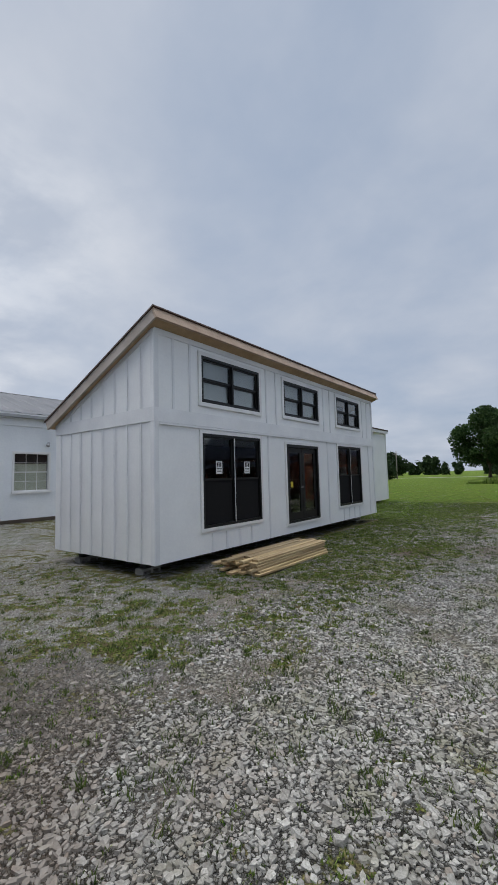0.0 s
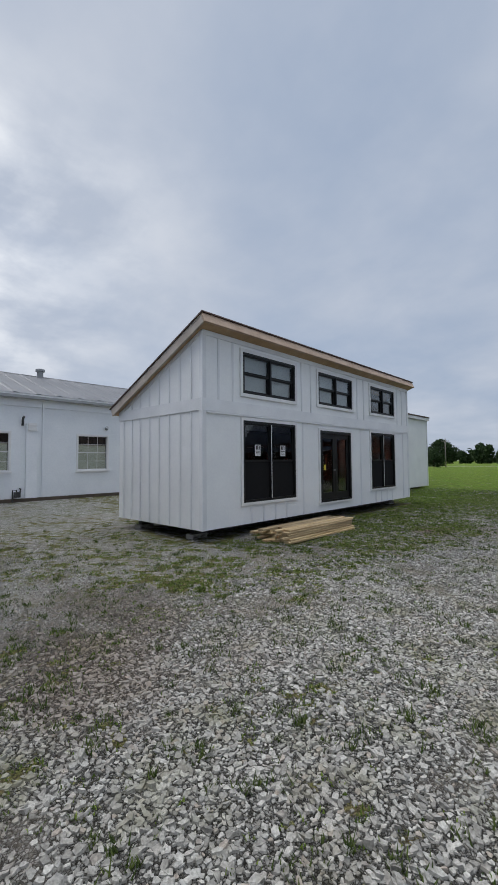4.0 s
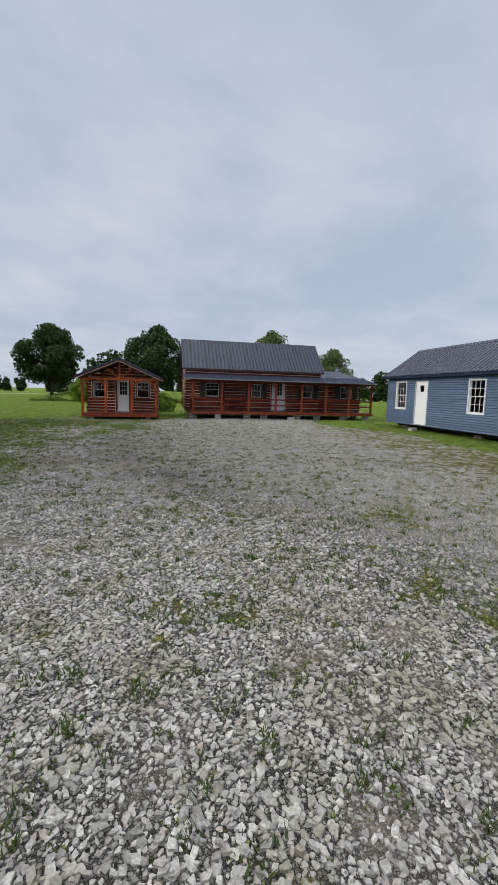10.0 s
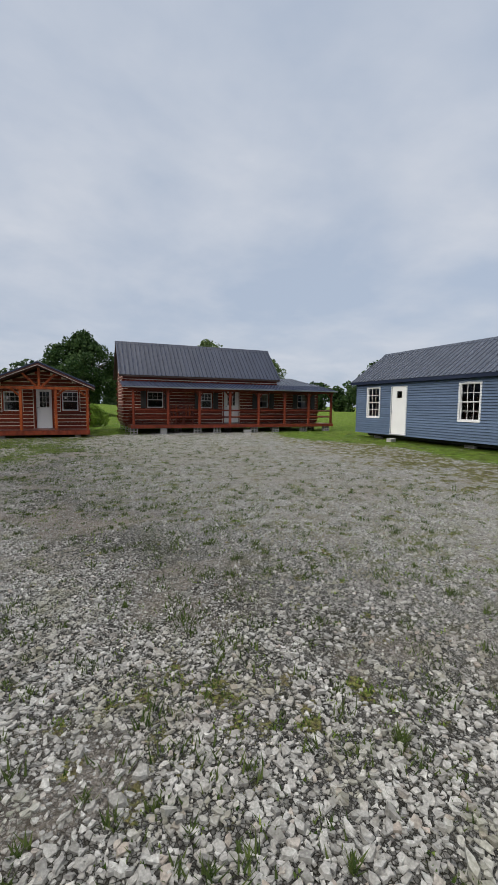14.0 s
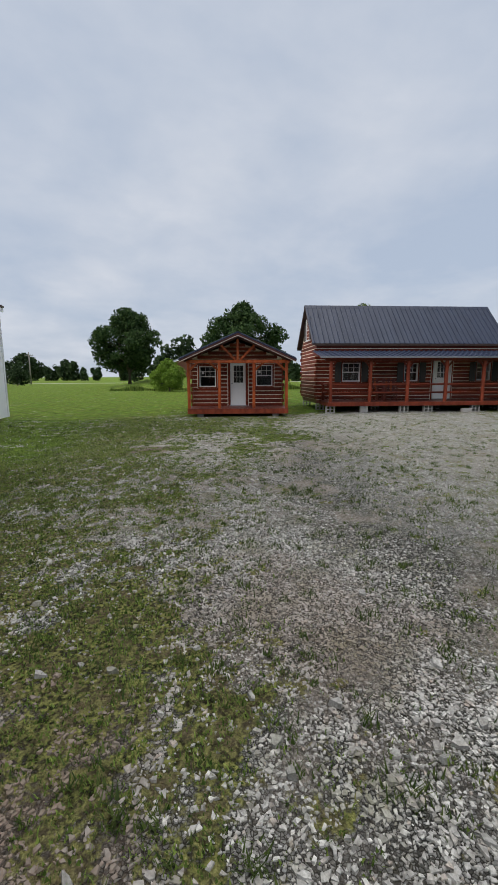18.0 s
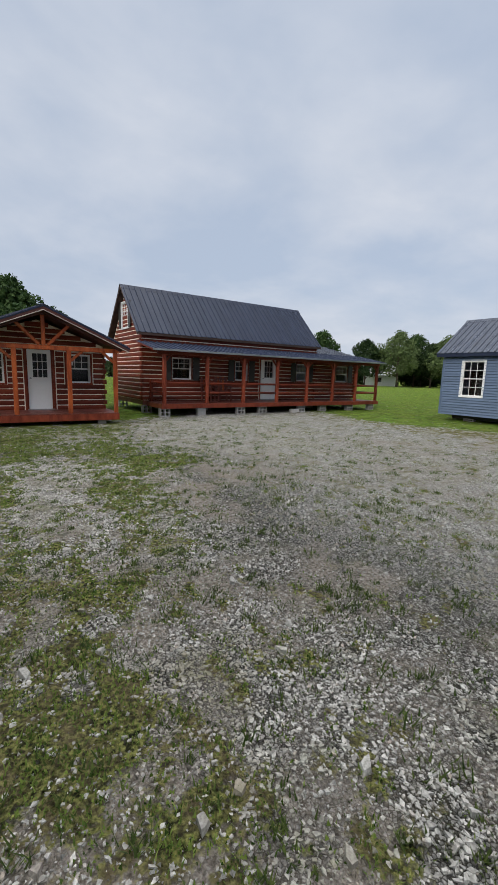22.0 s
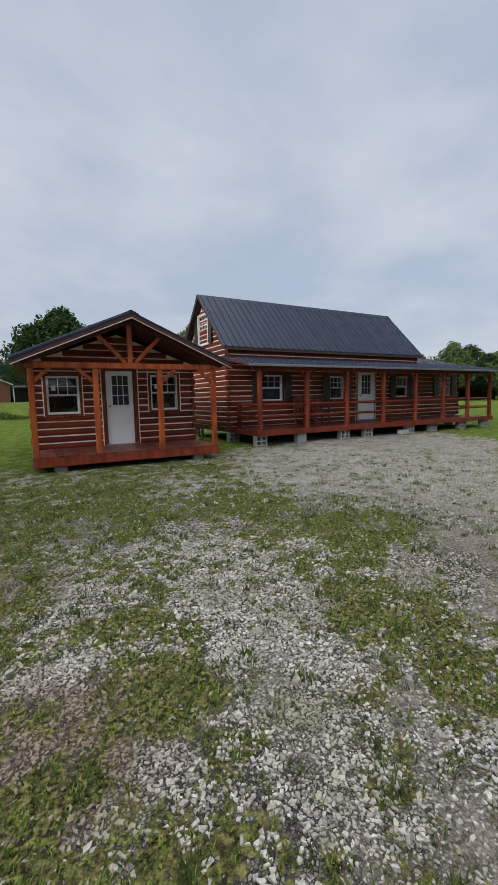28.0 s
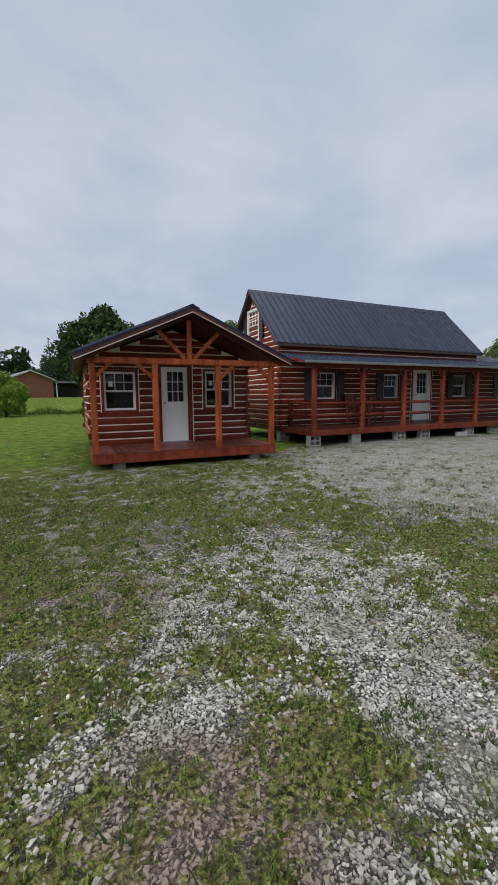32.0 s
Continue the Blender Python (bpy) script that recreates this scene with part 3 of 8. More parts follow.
def cloud_mesh(name, verts, faces, mat):
    me = bpy.data.meshes.new(name)
    me.vertices.add(len(verts))
    me.vertices.foreach_set("co", verts.astype(np.float32).ravel())
    n = faces.shape[1]
    me.loops.add(len(faces) * n)
    me.loops.foreach_set("vertex_index", faces.astype(np.int32).ravel())
    me.polygons.add(len(faces))
    me.polygons.foreach_set("loop_start", np.arange(len(faces), dtype=np.int32) * n)
    me.polygons.foreach_set("use_smooth", np.zeros(len(faces), dtype=bool))
    me.materials.append(mat)
    me.update(calc_edges=True)
    return me


def block_mesh():
    """A hollow concrete block on its side, its two cores facing -y, 0.40 x 0.20 x 0.20."""
    s = Shape()
    holed(s, -0.2, 0.2, 0.0, 0.2, -0.10, 0.10, [(-0.165, -0.02, 0.035, 0.165), (0.02, 0.165, 0.035, 0.165)])
    return s.mesh("concrete_block", CONCRETE)


def pier_mesh():
    """Two hollow blocks stacked, cores out, as a small pier 0.26 high."""
    s = Shape()
    holed(s, -0.19, 0.19, 0.0, 0.30, -0.10, 0.10, [(-0.155, -0.02, 0.03, 0.135), (0.02, 0.155, 0.03, 0.135), (-0.155, -0.02, 0.165, 0.27), (0.02, 0.155, 0.165, 0.27)])
    return s.mesh("concrete_block", CONCRETE)


# ground -------------------------------------------------------------------


def rise(x, y):
    """Height of the ground: flat round the yard, up gently to the road in the south."""
    south = 0.021 * max(0.0, -y - 1.0) * (1 if y > -55 else 54.0 * 1.0 / max(1.0, -y - 1.0))
    return south if y < 60 else 1.55 * smooth_step(60, 82, y) * smooth_step(-13, -4, x) * smooth_step(24, 12, x)


def smooth_step(a, b, v):
    t = np.clip((v - a) / (b - a), 0.0, 1.0)
    return t * t * (3 - 2 * t)


LATTICE = np.random.default_rng(5).uniform(-1, 1, (8, 256, 256))


def ripple(x, y, scale, k):
    """Smooth noise, -1 to 1, over the plan; k picks one of eight fields."""
    u, v = np.asarray(x, float) * scale + 40.3 + k, np.asarray(y, float) * scale + 61.7
    i, j = np.floor(u).astype(int), np.floor(v).astype(int)
    a, b = u - i, v - j
    a, b = a * a * a * (a * (a * 6 - 15) + 10), b * b * b * (b * (b * 6 - 15) + 10)
    g = lambda p, q: LATTICE[k, (i + p) % 256, (j + q) % 256]
    return (g(0, 0) * (1 - a) + g(1, 0) * a) * (1 - b) + (g(0, 1) * (1 - a) + g(1, 1) * a) * b


def along(v, pairs):
    return np.interp(v, [p[0] for p in pairs], [p[1] for p in pairs])


def lawn_at(x, y):
    """The closed lawn round the yard, 0 to 1."""
    x, y = np.asarray(x, float), np.asarray(y, float)
    g = smooth_step(10.4, 12.6, x + 0.6 * np.sin(y * 0.7)) * smooth_step(-8, -2, y)
    g = np.maximum(g, smooth_step(22.8, 26.5, y - 0.25 * (x - 8) * (x < 8) - 1.5 * smooth_step(5.0, 1.0, abs(x - 8.0))) * (0.55 + 0.45 * smooth_step(24, 27, y)))
    g = np.maximum(g, 0.9 * smooth_step(-2.9, -5.0, x) * smooth_step(15.0, 17.5, y))
    g = np.maximum(g, smooth_step(-10.5, -14.0, y) * smooth_step(-12, -6, x))
    g = np.maximum(g, smooth_step(-26, -31, x) * smooth_step(0, 6, y))
    return np.maximum(g, 1.0 * (np.maximum(abs((x + 27) / 9.0), abs((y + 6.0) / 3.2)) < 1.0))


# green and bare patches: x, y, half-widths, how much greener
PATCHES = [(-2.1, 10.8, 0.55, 0.7, 0.30), (-1.95, 13.7, 0.45, 0.45, 0.28), (-1.6, 17.35, 0.30, 0.35, 0.22), (1.3, 18.4, 0.9, 0.7, 0.26), (0.6, 20.3, 1.5, 0.9, 0.20),
           (-1.8, 19.4, 0.7, 0.7, -0.16), (-2.75, 18.6, 0.25, 0.3, -0.25), (-2.3, 17.75, 0.32, 0.5, -0.26), (-3.3, 17.2, 0.6, 0.8, 0.2), (3.1, 2.0, 1.0, 0.7, 0.30),
           (2.7, 3.6, 0.6, 1.1, 0.16), (3.4, 5.4, 0.9, 0.7, 0.20), (-0.9, 2.6, 0.5, 0.3, 0.16), (-3.4, 3.2, 1.3, 0.9, 0.14), (-2.6, 8.2, 1.2, 1.3, 0.12)]


def turf(x, y):
    """How much of the ground is grass, 0 to 1, before patches."""
    left = along(y, [(-2, -9.0), (2.0, -4.6), (4.5, -1.6), (8, -0.9), (12, -1.1), (15, -0.4), (19, 1.2), (24, 3.0)])
    right = 4.6 + 0.26 * np.maximum(0.0, y - 2.0)
    g = 0.25 + (0.27 + 0.10 * smooth_step(13, 15.5, y)) * smooth_step(left + 0.7, left - 0.9, x) * np.maximum(smooth_step(-11.5, -8.5, x), smooth_step(6, 9, y)) + 0.12 * smooth_step(14, 17, y) * smooth_step(left + 0.5, left - 1.0, x)
    g = g + 0.38 * smooth_step(right - 0.8, right + 2.6, x)
    g = g + 0.10 * smooth_step(-1.9, -3.0, x) * smooth_step(10, 12, y) + 0.08 * smooth_step(-1.2, -2.0, x) * smooth_step(6.5, 8.0, y) * smooth_step(14, 12, y)
    track = along(y, [(14.5, -1.5), (17, -1.15), (18, -0.75), (19, -0.4), (20, 0.0), (22, 0.7), (24, 2.0)])
    g = g - 0.34 * smooth_step(0.75, 0.25, abs(x - track)) * smooth_step(14.5, 16.5, y) * smooth_step(23, 19, y)
    for px, py, rx, ry, much in PATCHES:
        g = g + much * smooth_step(1.25, 0.45, np.hypot((x - px) / rx, (y - py) / ry))
    g = np.where((y > 5.2) & (y < 16) & (x > -9.5) & (x < -3.2), np.maximum(g, 0.55), g)
    return np.clip(np.maximum(g, lawn_at(x, y)), 0.0, 1.0)


def grass_at(x, y):
    n = ripple(x, y, 0.9, 0) * 0.16 + ripple(x, y, 2.3, 1) * 0.20 + ripple(x, y, 5.6, 2) * 0.34 + ripple(x, y, 13.0, 3) * 0.40 + ripple(x, y, 27.0, 7) * 0.30
    return smooth_step(0.28, 0.88, turf(x, y) + 0.60 * n)


MUD = [(-3.2, 2.6, 1.5, 0.8, 0.5), (-2.3, 1.7, 1.2, 0.8, 0.6), (-0.9, 10.8, 0.9, 0.9, 0.45), (-2.3, 9.9, 0.6, 0.8, 0.8), (-2.2, 17.4, 0.7, 0.55, 0.75), (-2.2, 19.2, 0.6, 0.7, 0.5)]


def mud_at(x, y):
    """Where brown earth has been churned up between the stones, 0 to 1."""
    n = 0.40 * ripple(x, y, 2.6, 2) + 0.35 * ripple(x, y, 7.0, 0) + 0.25 * ripple(x, y, 17.0, 5)
    m = np.zeros_like(x)
    for px, py, rx, ry, much in MUD:
        m = np.maximum(m, much * smooth_step(1.25, 0.35, np.hypot((x - px) / rx, (y - py) / ry) + 0.55 * n))
    return m


def mark(me, name, at):
    co = np.empty(len(me.vertices) * 3)
    me.vertices.foreach_get("co", co)
    me.attributes.new(name, "FLOAT", "POINT").data.foreach_set("value", at(co[0::3], co[1::3]).astype(np.float32))


def dust_at(x, y):
    """Where dry earth lies over the stones, 0 to 1."""
    n = ripple(x, y, 0.55, 4) * 0.5 + ripple(x, y, 1.7, 5) * 0.4 + ripple(x, y, 6.0, 6) * 0.3
    return smooth_step(0.24, 0.85, n + 0.22 * smooth_step(8, 11, y) + 0.12 * smooth_step(2.5, 0.5, y))


def axis_lines(lo, hi, step, far):
    v = list(np.arange(lo, hi + 1e-6, step))
    d = step
    a, b = v[0], v[-1]
    pre, post = [], []
    while b < far or a > -far:
        d *= 1.22
        a, b = a - d, b + d
        pre.append(a)
        post.append(b)
    return pre[::-1] + v + post


def near_height(x, y, g):
    return 0.018 * ripple(x, y, 0.9, 6) + 0.012 * ripple(x, y, 3.1, 7) * (1 - 0.5 * g)


def build_ground():
    xs, ys = axis_lines(-9, 15, 0.10, 2800), axis_lines(-4, 27, 0.10, 2800)
    nx, ny = len(xs), len(ys)
    gx, gy = (v.ravel() for v in np.meshgrid(xs, ys))
    wide = (abs(gx) > 90) | (abs(gy) > 90)
    g = np.where(wide, 1.0, grass_at(gx, gy))
    lawn = np.where(wide, 1.0, lawn_at(gx, gy))
    near = (gx > -12) & (gx < 18) & (gy > -8) & (gy < 30)
    gz = np.array([rise(a, b) for a, b in zip(gx, gy)]) + np.where(near, near_height(gx, gy, g), 0.0)
    k = (np.arange(ny - 1)[:, None] * nx + np.arange(nx - 1)[None]).reshape(-1, 1)
    me = cloud_mesh("ground", np.stack([gx, gy, gz], 1), np.concatenate([k, k + 1, k + nx + 1, k + nx], 1), ground_material())
    for name, value in (("grass", g), ("lawn", lawn), ("dust", np.where(wide, 0.0, dust_at(gx, gy)))):
        me.attributes.new(name, "FLOAT", "POINT").data.foreach_set("value", value)
    me.polygons.foreach_set("use_smooth", [True] * len(me.polygons))
    return tagged(new("ground", me), "crushed grey gravel yard with patches of short grass and lawn beyond", "ground", kind="structure")


def ground_material():
    m = bpy.data.materials.new("gravel_and_grass")
    m.use_nodes = True
    nt = m.node_tree
    N, K = nt.nodes, nt.links
    b = N["Principled BSDF"]
    pos = N.new("ShaderNodeNewGeometry").outputs["Position"]

    def tex(kind, scale, **kw):
        n = N.new(kind)
        n.inputs["Scale"].default_value = scale
        for k, v in kw.items():
            n.inputs[k].default_value = v
        K.new(pos, n.inputs["Vector"])
        return n

    def mix(f, a, c):
        n = N.new("ShaderNodeMix")
        n.data_type = "RGBA"
        for sock, v in ((n.inputs[0], f), (n.inputs[6], a), (n.inputs[7], c)):
            if isinstance(v, tuple):
                sock.default_value = (*v, 1)
            elif isinstance(v, (int, float)):
                sock.default_value = v
            else:
                K.new(v, sock)
        return n.outputs[2]

    def ramp(v, a, c, lo=0.0, hi=1.0):
        n = N.new("ShaderNodeMapRange")
        n.inputs["From Min"].default_value, n.inputs["From Max"].default_value = a, c
        n.inputs["To Min"].default_value, n.inputs["To Max"].default_value = lo, hi
        K.new(v, n.inputs[0])
        return n.outputs[0]

    def math2(op, a, c):
        n = N.new("ShaderNodeMath")
        n.operation = op
        for i, v in enumerate((a, c)):
            if isinstance(v, (int, float)):
                n.inputs[i].default_value = v
            else:
                K.new(v, n.inputs[i])
        return n.outputs[0]

    def fac(name):
        n = N.new("ShaderNodeAttribute")
        n.attribute_name = name
        return n.outputs["Fac"]

    def cells(scale):
        c = tex("ShaderNodeTexVoronoi", scale, Randomness=1.0)
        e = tex("ShaderNodeTexVoronoi", scale, Randomness=1.0)
        e.feature = "DISTANCE_TO_EDGE"
        v = N.new("ShaderNodeRGBToBW")
        K.new(c.outputs["Color"], v.inputs[0])
        return v.outputs[0], e.outputs["Distance"]

    coarse, coarse_edge = cells(30.0)
    small, small_edge = cells(66.0)
    patch = tex("ShaderNodeTexNoise", 0.8, Detail=6.0)
    speck = tex("ShaderNodeTexNoise", 38.0, Detail=4.0)
    rough = tex("ShaderNodeTexNoise", 7.0, Detail=6.0)
    mott = tex("ShaderNodeTexNoise", 3.4, Detail=9.0, Roughness=0.72)
    # dark cell edges put the shade between stones into the colour
    big = mix(ramp(coarse, 0.25, 0.75), (0.27, 0.266, 0.25), (0.56, 0.553, 0.525))
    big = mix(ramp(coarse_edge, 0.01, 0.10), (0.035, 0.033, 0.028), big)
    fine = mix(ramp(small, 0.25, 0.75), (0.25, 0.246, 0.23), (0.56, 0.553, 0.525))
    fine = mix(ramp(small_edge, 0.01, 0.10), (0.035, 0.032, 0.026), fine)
    stone = mix(ramp(mott.outputs[0], 0.44, 0.56), big, fine)
    stone = mix(ramp(mott.outputs[0], 0.56, 0.76, 0.0, 0.45), stone, (0.10, 0.085, 0.062))
    stone = mix(ramp(patch.outputs[0], 0.52, 0.72, 0.0, 0.40), stone, (0.25, 0.205, 0.175))
    worn = tex("ShaderNodeTexNoise", 1.7, Detail=8.0, Roughness=0.65)
    moss = math2("MULTIPLY", ramp(worn.outputs[0], 0.47, 0.60), ramp(rough.outputs[0], 0.40, 0.56))
    gravel = mix(math2("MULTIPLY", moss, 0.85), stone, (0.125, 0.135, 0.045))
    # near-black specks paint in the shade between grass blades
    soil = mix(ramp(speck.outputs[0], 0.40, 0.62), (0.020, 0.022, 0.010), (0.25, 0.255, 0.080))
    soil = mix(ramp(rough.outputs[0], 0.42, 0.66, 0.0, 0.7), soil, (0.16, 0.125, 0.075))
    lawn = mix(ramp(rough.outputs[0], 0.35, 0.65), (0.048, 0.088, 0.010), (0.135, 0.185, 0.028))
    lawn = mix(ramp(speck.outputs[0], 0.35, 0.7), lawn, (0.145, 0.20, 0.030))
    lawn = mix(ramp(patch.outputs[0], 0.40, 0.68, 0.0, 0.65), lawn, (0.090, 0.185, 0.020))
    lawn = mix(ramp(mott.outputs[0], 0.46, 0.60, 0.0, 0.75), lawn, (0.042, 0.064, 0.012))
    lawn = mix(ramp(worn.outputs[0], 0.50, 0.70, 0.0, 0.45), lawn, (0.175, 0.165, 0.060))
    # fine grit, its colour darkened for shade in gaps between stones
    shaded_grit = mix(ramp(small, 0.2, 0.8), (0.055, 0.051, 0.044), (0.32, 0.311, 0.29))
    shaded_grit = mix(ramp(small_edge, 0.01, 0.16), (0.018, 0.016, 0.012), shaded_grit)
    earth = mix(ramp(speck.outputs[0], 0.36, 0.64), (0.15, 0.125, 0.098), (0.42, 0.37, 0.32))
    shaded_grit = mix(math2("MULTIPLY", fac("dust"), 0.8), shaded_grit, earth)
    gravel = mix(math2("MULTIPLY", fac("dust"), 0.35), gravel, earth)
    gravel = mix(math2("MULTIPLY", fac("strewn"), 0.92), gravel, shaded_grit)
    gravel = mix(math2("MULTIPLY", fac("mud"), 0.85), gravel, mix(ramp(speck.outputs[0], 0.36, 0.64), (0.055, 0.040, 0.030), (0.19, 0.142, 0.108)))
    tuft = tex("ShaderNodeTexNoise", 2.4, Detail=12.0, Roughness=0.8)
    shade = N.new("ShaderNodeHueSaturation")
    K.new(lawn, shade.inputs["Color"])
    K.new(ramp(tuft.outputs[0], 0.36, 0.64, 0.50, 1.85), shade.inputs["Value"])
    lawn = shade.outputs[0]
    green = mix(ramp(fac("lawn"), 0.25, 0.85), soil, lawn)
    blur = math2("ADD", fac("grass"), math2("MULTIPLY", math2("SUBTRACT", speck.outputs[0], 0.5), 1.1))
    blur = math2("ADD", blur, math2("MULTIPLY", math2("SUBTRACT", rough.outputs[0], 0.5), 1.5))
    blur = math2("ADD", blur, math2("MULTIPLY", math2("SUBTRACT", mott.outputs[0], 0.5), 1.2))
    cover = ramp(blur, 0.38, 0.68)
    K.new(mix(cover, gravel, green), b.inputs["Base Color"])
    b.inputs["Roughness"].default_value = 0.9
    b.inputs["Specular IOR Level"].default_value = 0.06
    hgt = math2("ADD", ramp(coarse_edge, 0.0, 0.3), math2("MULTIPLY", coarse, 0.6))
    hgt = math2("ADD", hgt, math2("MULTIPLY", speck.outputs[0], 0.9))
    hgt = math2("ADD", hgt, math2("MULTIPLY", ramp(small_edge, 0.0, 0.3), 0.5))
    bp = N.new("ShaderNodeBump")
    bp.inputs["Strength"].default_value, bp.inputs["Distance"].default_value = 0.9, 0.025
    K.new(hgt, bp.inputs["Height"])
    K.new(bp.outputs[0], b.inputs["Normal"])
    return m


ground = build_ground()

# the tall white house with a shed roof ---------------------------------------


def white_house():
    W, D, B = 9.87, 3.18, 0.26
    top = lambda v: 4.235 - 0.4366 * v
    h = thing("tiny_house", pose(-5.045, 5.386, 0, 0, 0, 90), "tall white tiny house with a sloping shed roof and black windows", "house")
    wins = [(1.12, 2.97, 3.08, 3.98), (4.0, 5.77, 3.12, 3.99), (6.94, 8.66, 3.13, 3.99)]
    low = [(1.12, 2.96, 0.72, 2.49), (6.92, 8.64, 0.71, 2.50)]
    door = (4.05, 5.65, 0.50, 2.42)
    holes = wins + low + [door]
    s = Shape()
    holed(s, 0, W, B, 4.235, 0.0, 0.12, holes)
    part("front_wall", s, WHITE_PAINT, h)
    for name, m in (("end_wall", pose(0, D - 0.12, 0, 0, 0, 270)), ("end_wall", pose(W, 0.12, 0, 0, 0, 90))):
        s, L = Shape(), D - 0.24
        for a, b in ((0, L),):
            va, vb = (m @ Vector((a, 0, 0))).y, (m @ Vector((b, 0, 0))).y
            s.add([(a, 0, B), (b, 0, B), (b, 0, top(vb)), (a, 0, top(va)), (a, 0.12, B), (b, 0.12, B), (b, 0.12, top(vb)), (a, 0.12, top(va))],
                  [(0, 1, 2, 3), (5, 4, 7, 6), (0, 4, 5, 1), (3, 2, 6, 7), (0, 3, 7, 4), (1, 5, 6, 2)])
        part(name, s, WHITE_PAINT, h, "", m)
    part("back_wall", Shape().box(0, W, D - 0.12, D, B, top(D)), WHITE_PAINT, h)
    part("floor_deck", Shape().box(0.12, W - 0.12, 0.12, D - 0.12, B, B + 0.15), UNLIT_DARK, h)
    # dark sheet added for the unlit room seen through the windows
    part("lining", Shape().box(0.125, W - 0.125, D - 0.3, D - 0.125, B + 0.15, 2.6), UNLIT_DARK, h)
    # flat band, corner boards, skirt
    part("band_board", Shape().box(-0.022, W + 0.022, -0.022, 0, 2.62, 2.86), SHADED_WHITE, h)
    part("band_board", Shape().box(-0.022, 0, 0.001, D, 2.62, 2.86), SHADED_WHITE, h)
    cb = Shape().box(0, 0.09, -0.02, 0, B, 2.618).box(0, 0.09, -0.02, 0, 2.862, 4.22)
    part("corner_board", cb, SHADED_WHITE, h)
    part("corner_board", Shape().box(W - 0.09, W, -0.02, 0, B, 2.618).box(W - 0.09, W, -0.02, 0, 2.862, 4.22), SHADED_WHITE, h)
    part("corner_board", Shape().box(-0.02, 0, -0.02, 0.07, B, 2.618).box(-0.02, 0, -0.02, 0.07, 2.862, 4.2), SHADED_WHITE, h)
    part("frieze_board", Shape().box(0.09, W - 0.09, -0.02, 0, 4.12, 4.22), SHADED_WHITE, h)
    part("head_strip", Shape().box(0.09, W - 0.09, -0.030, -0.0, 2.575, 2.615), SHADED_WHITE, h)
    bat = lambda z0, z1: Shape().prism([(-0.016, z0), (-0.016, z1), (0, z1), (0, z0)], 0, 0.045)
    cache = {}

    def batten(m, z0, z1):
        key = (round(z0, 2), round(z1, 2))
        if key not in cache:
            cache[key] = bat(z0, z1).mesh("batten", SHADED_WHITE)
        part("batten", cache[key], SHADED_WHITE, h, "", m)

    for i in range(1, 25):
        u = i * 0.406
        if u > W - 0.2:
            break
        if not any(a - 0.14 < u + 0.02 < b + 0.14 for a, b, *_ in wins):
            batten(pose(u, 0, 0), 2.865, 4.118)
    for u in (1.36, 1.77, 2.18, 2.58, 7.2, 7.6, 8.0, 8.4):
        batten(pose(u, 0, 0), B, 0.61)
    for u in (3.27, 6.25, 9.35):
        batten(pose(u, 0, 0), B, 2.572)
    for i in range(1, 9):
        v = i * 0.375 - 0.05
        batten(pose(0, v + 0.045, 0, 0, 0, 270), B, 2.615)
        zt = top(v + 0.05) - 0.03
        if zt > 2.93:
            batten(pose(0, v + 0.045, 0, 0, 0, 270), 2.865, round(zt, 2))
    part("rake_board", Shape().add([(-0.018, 0.07, top(0.07)), (-0.018, D, top(D)), (-0.018, D, top(D) - 0.1), (-0.018, 0.07, top(0.07) - 0.1), (0, 0.07, top(0.07)), (0, D, top(D)), (0, D, top(D) - 0.1), (0, 0.07, top(0.07) - 0.1)],
                                   [(0, 1, 2, 3), (7, 6, 5, 4), (0, 4, 5, 1), (3, 2, 6, 7), (0, 3, 7, 4), (1, 5, 6, 2)]), SHADED_WHITE, h)
    for i, (a, b, z0, z1) in enumerate(wins):
        window(h, pose(a, 0, z0), b - a, z1 - z0, BLACK_FRAME, "twin", 0.075, TRIM_WHITE, label="black twin double-hung window with white trim")
        # added pale panel lends the first two panes the brightness of reflected sky
        if i < 2:
            part("roller_shade", Shape().box(a + 0.01, b - 0.01, 0.102, 0.106, z0, z1), PALE_BACKING, h, "pale grey panel added behind the glass to brighten the panes")
        else:
            # dark panel standing in for the unlit space behind this pane
            part("inner_partition", Shape().box(a - 0.2, b + 0.2, 0.60, 0.62, z0, z1), UNLIT_DARK, h)
    for i, (a, b, z0, z1) in enumerate(low):
        window(h, pose(a, 0, z0), b - a, z1 - z0, BLACK_FRAME, "twin", 0.06, TRIM_WHITE, label="tall black twin double-hung window with white trim", sticker=i == 0)
    a, b, z0, z1 = door
    fr = Shape()
    for x0, x1, c0, c1 in ((a, a + 0.07, z0, z1), (b - 0.07, b, z0, z1), (a + 0.07, b - 0.07, z1 - 0.07, z1), (a + 0.07, b - 0.07, z0, z0 + 0.05)):
        fr.box(x0, x1, -0.035, 0.1, c0, c1)
    fd = part("french_door", fr, BLACK_FRAME, h, "closed black double french door with full glass")
    mid = (a + b) / 2
    for x0, x1 in ((a + 0.075, mid - 0.005), (mid + 0.005, b - 0.075)):
        leaf = Shape()
        holed(leaf, x0, x1, z0 + 0.055, z1 - 0.075, 0.02, 0.06, [(x0 + 0.11, x1 - 0.11, z0 + 0.24, z1 - 0.20)])
        part("door_leaf", leaf, BLACK_FRAME, fd)
        part("pane", Shape().box(x0 + 0.11, x1 - 0.11, 0.037, 0.043, z0 + 0.24, z1 - 0.20), GLASS, fd).visible_shadow = False
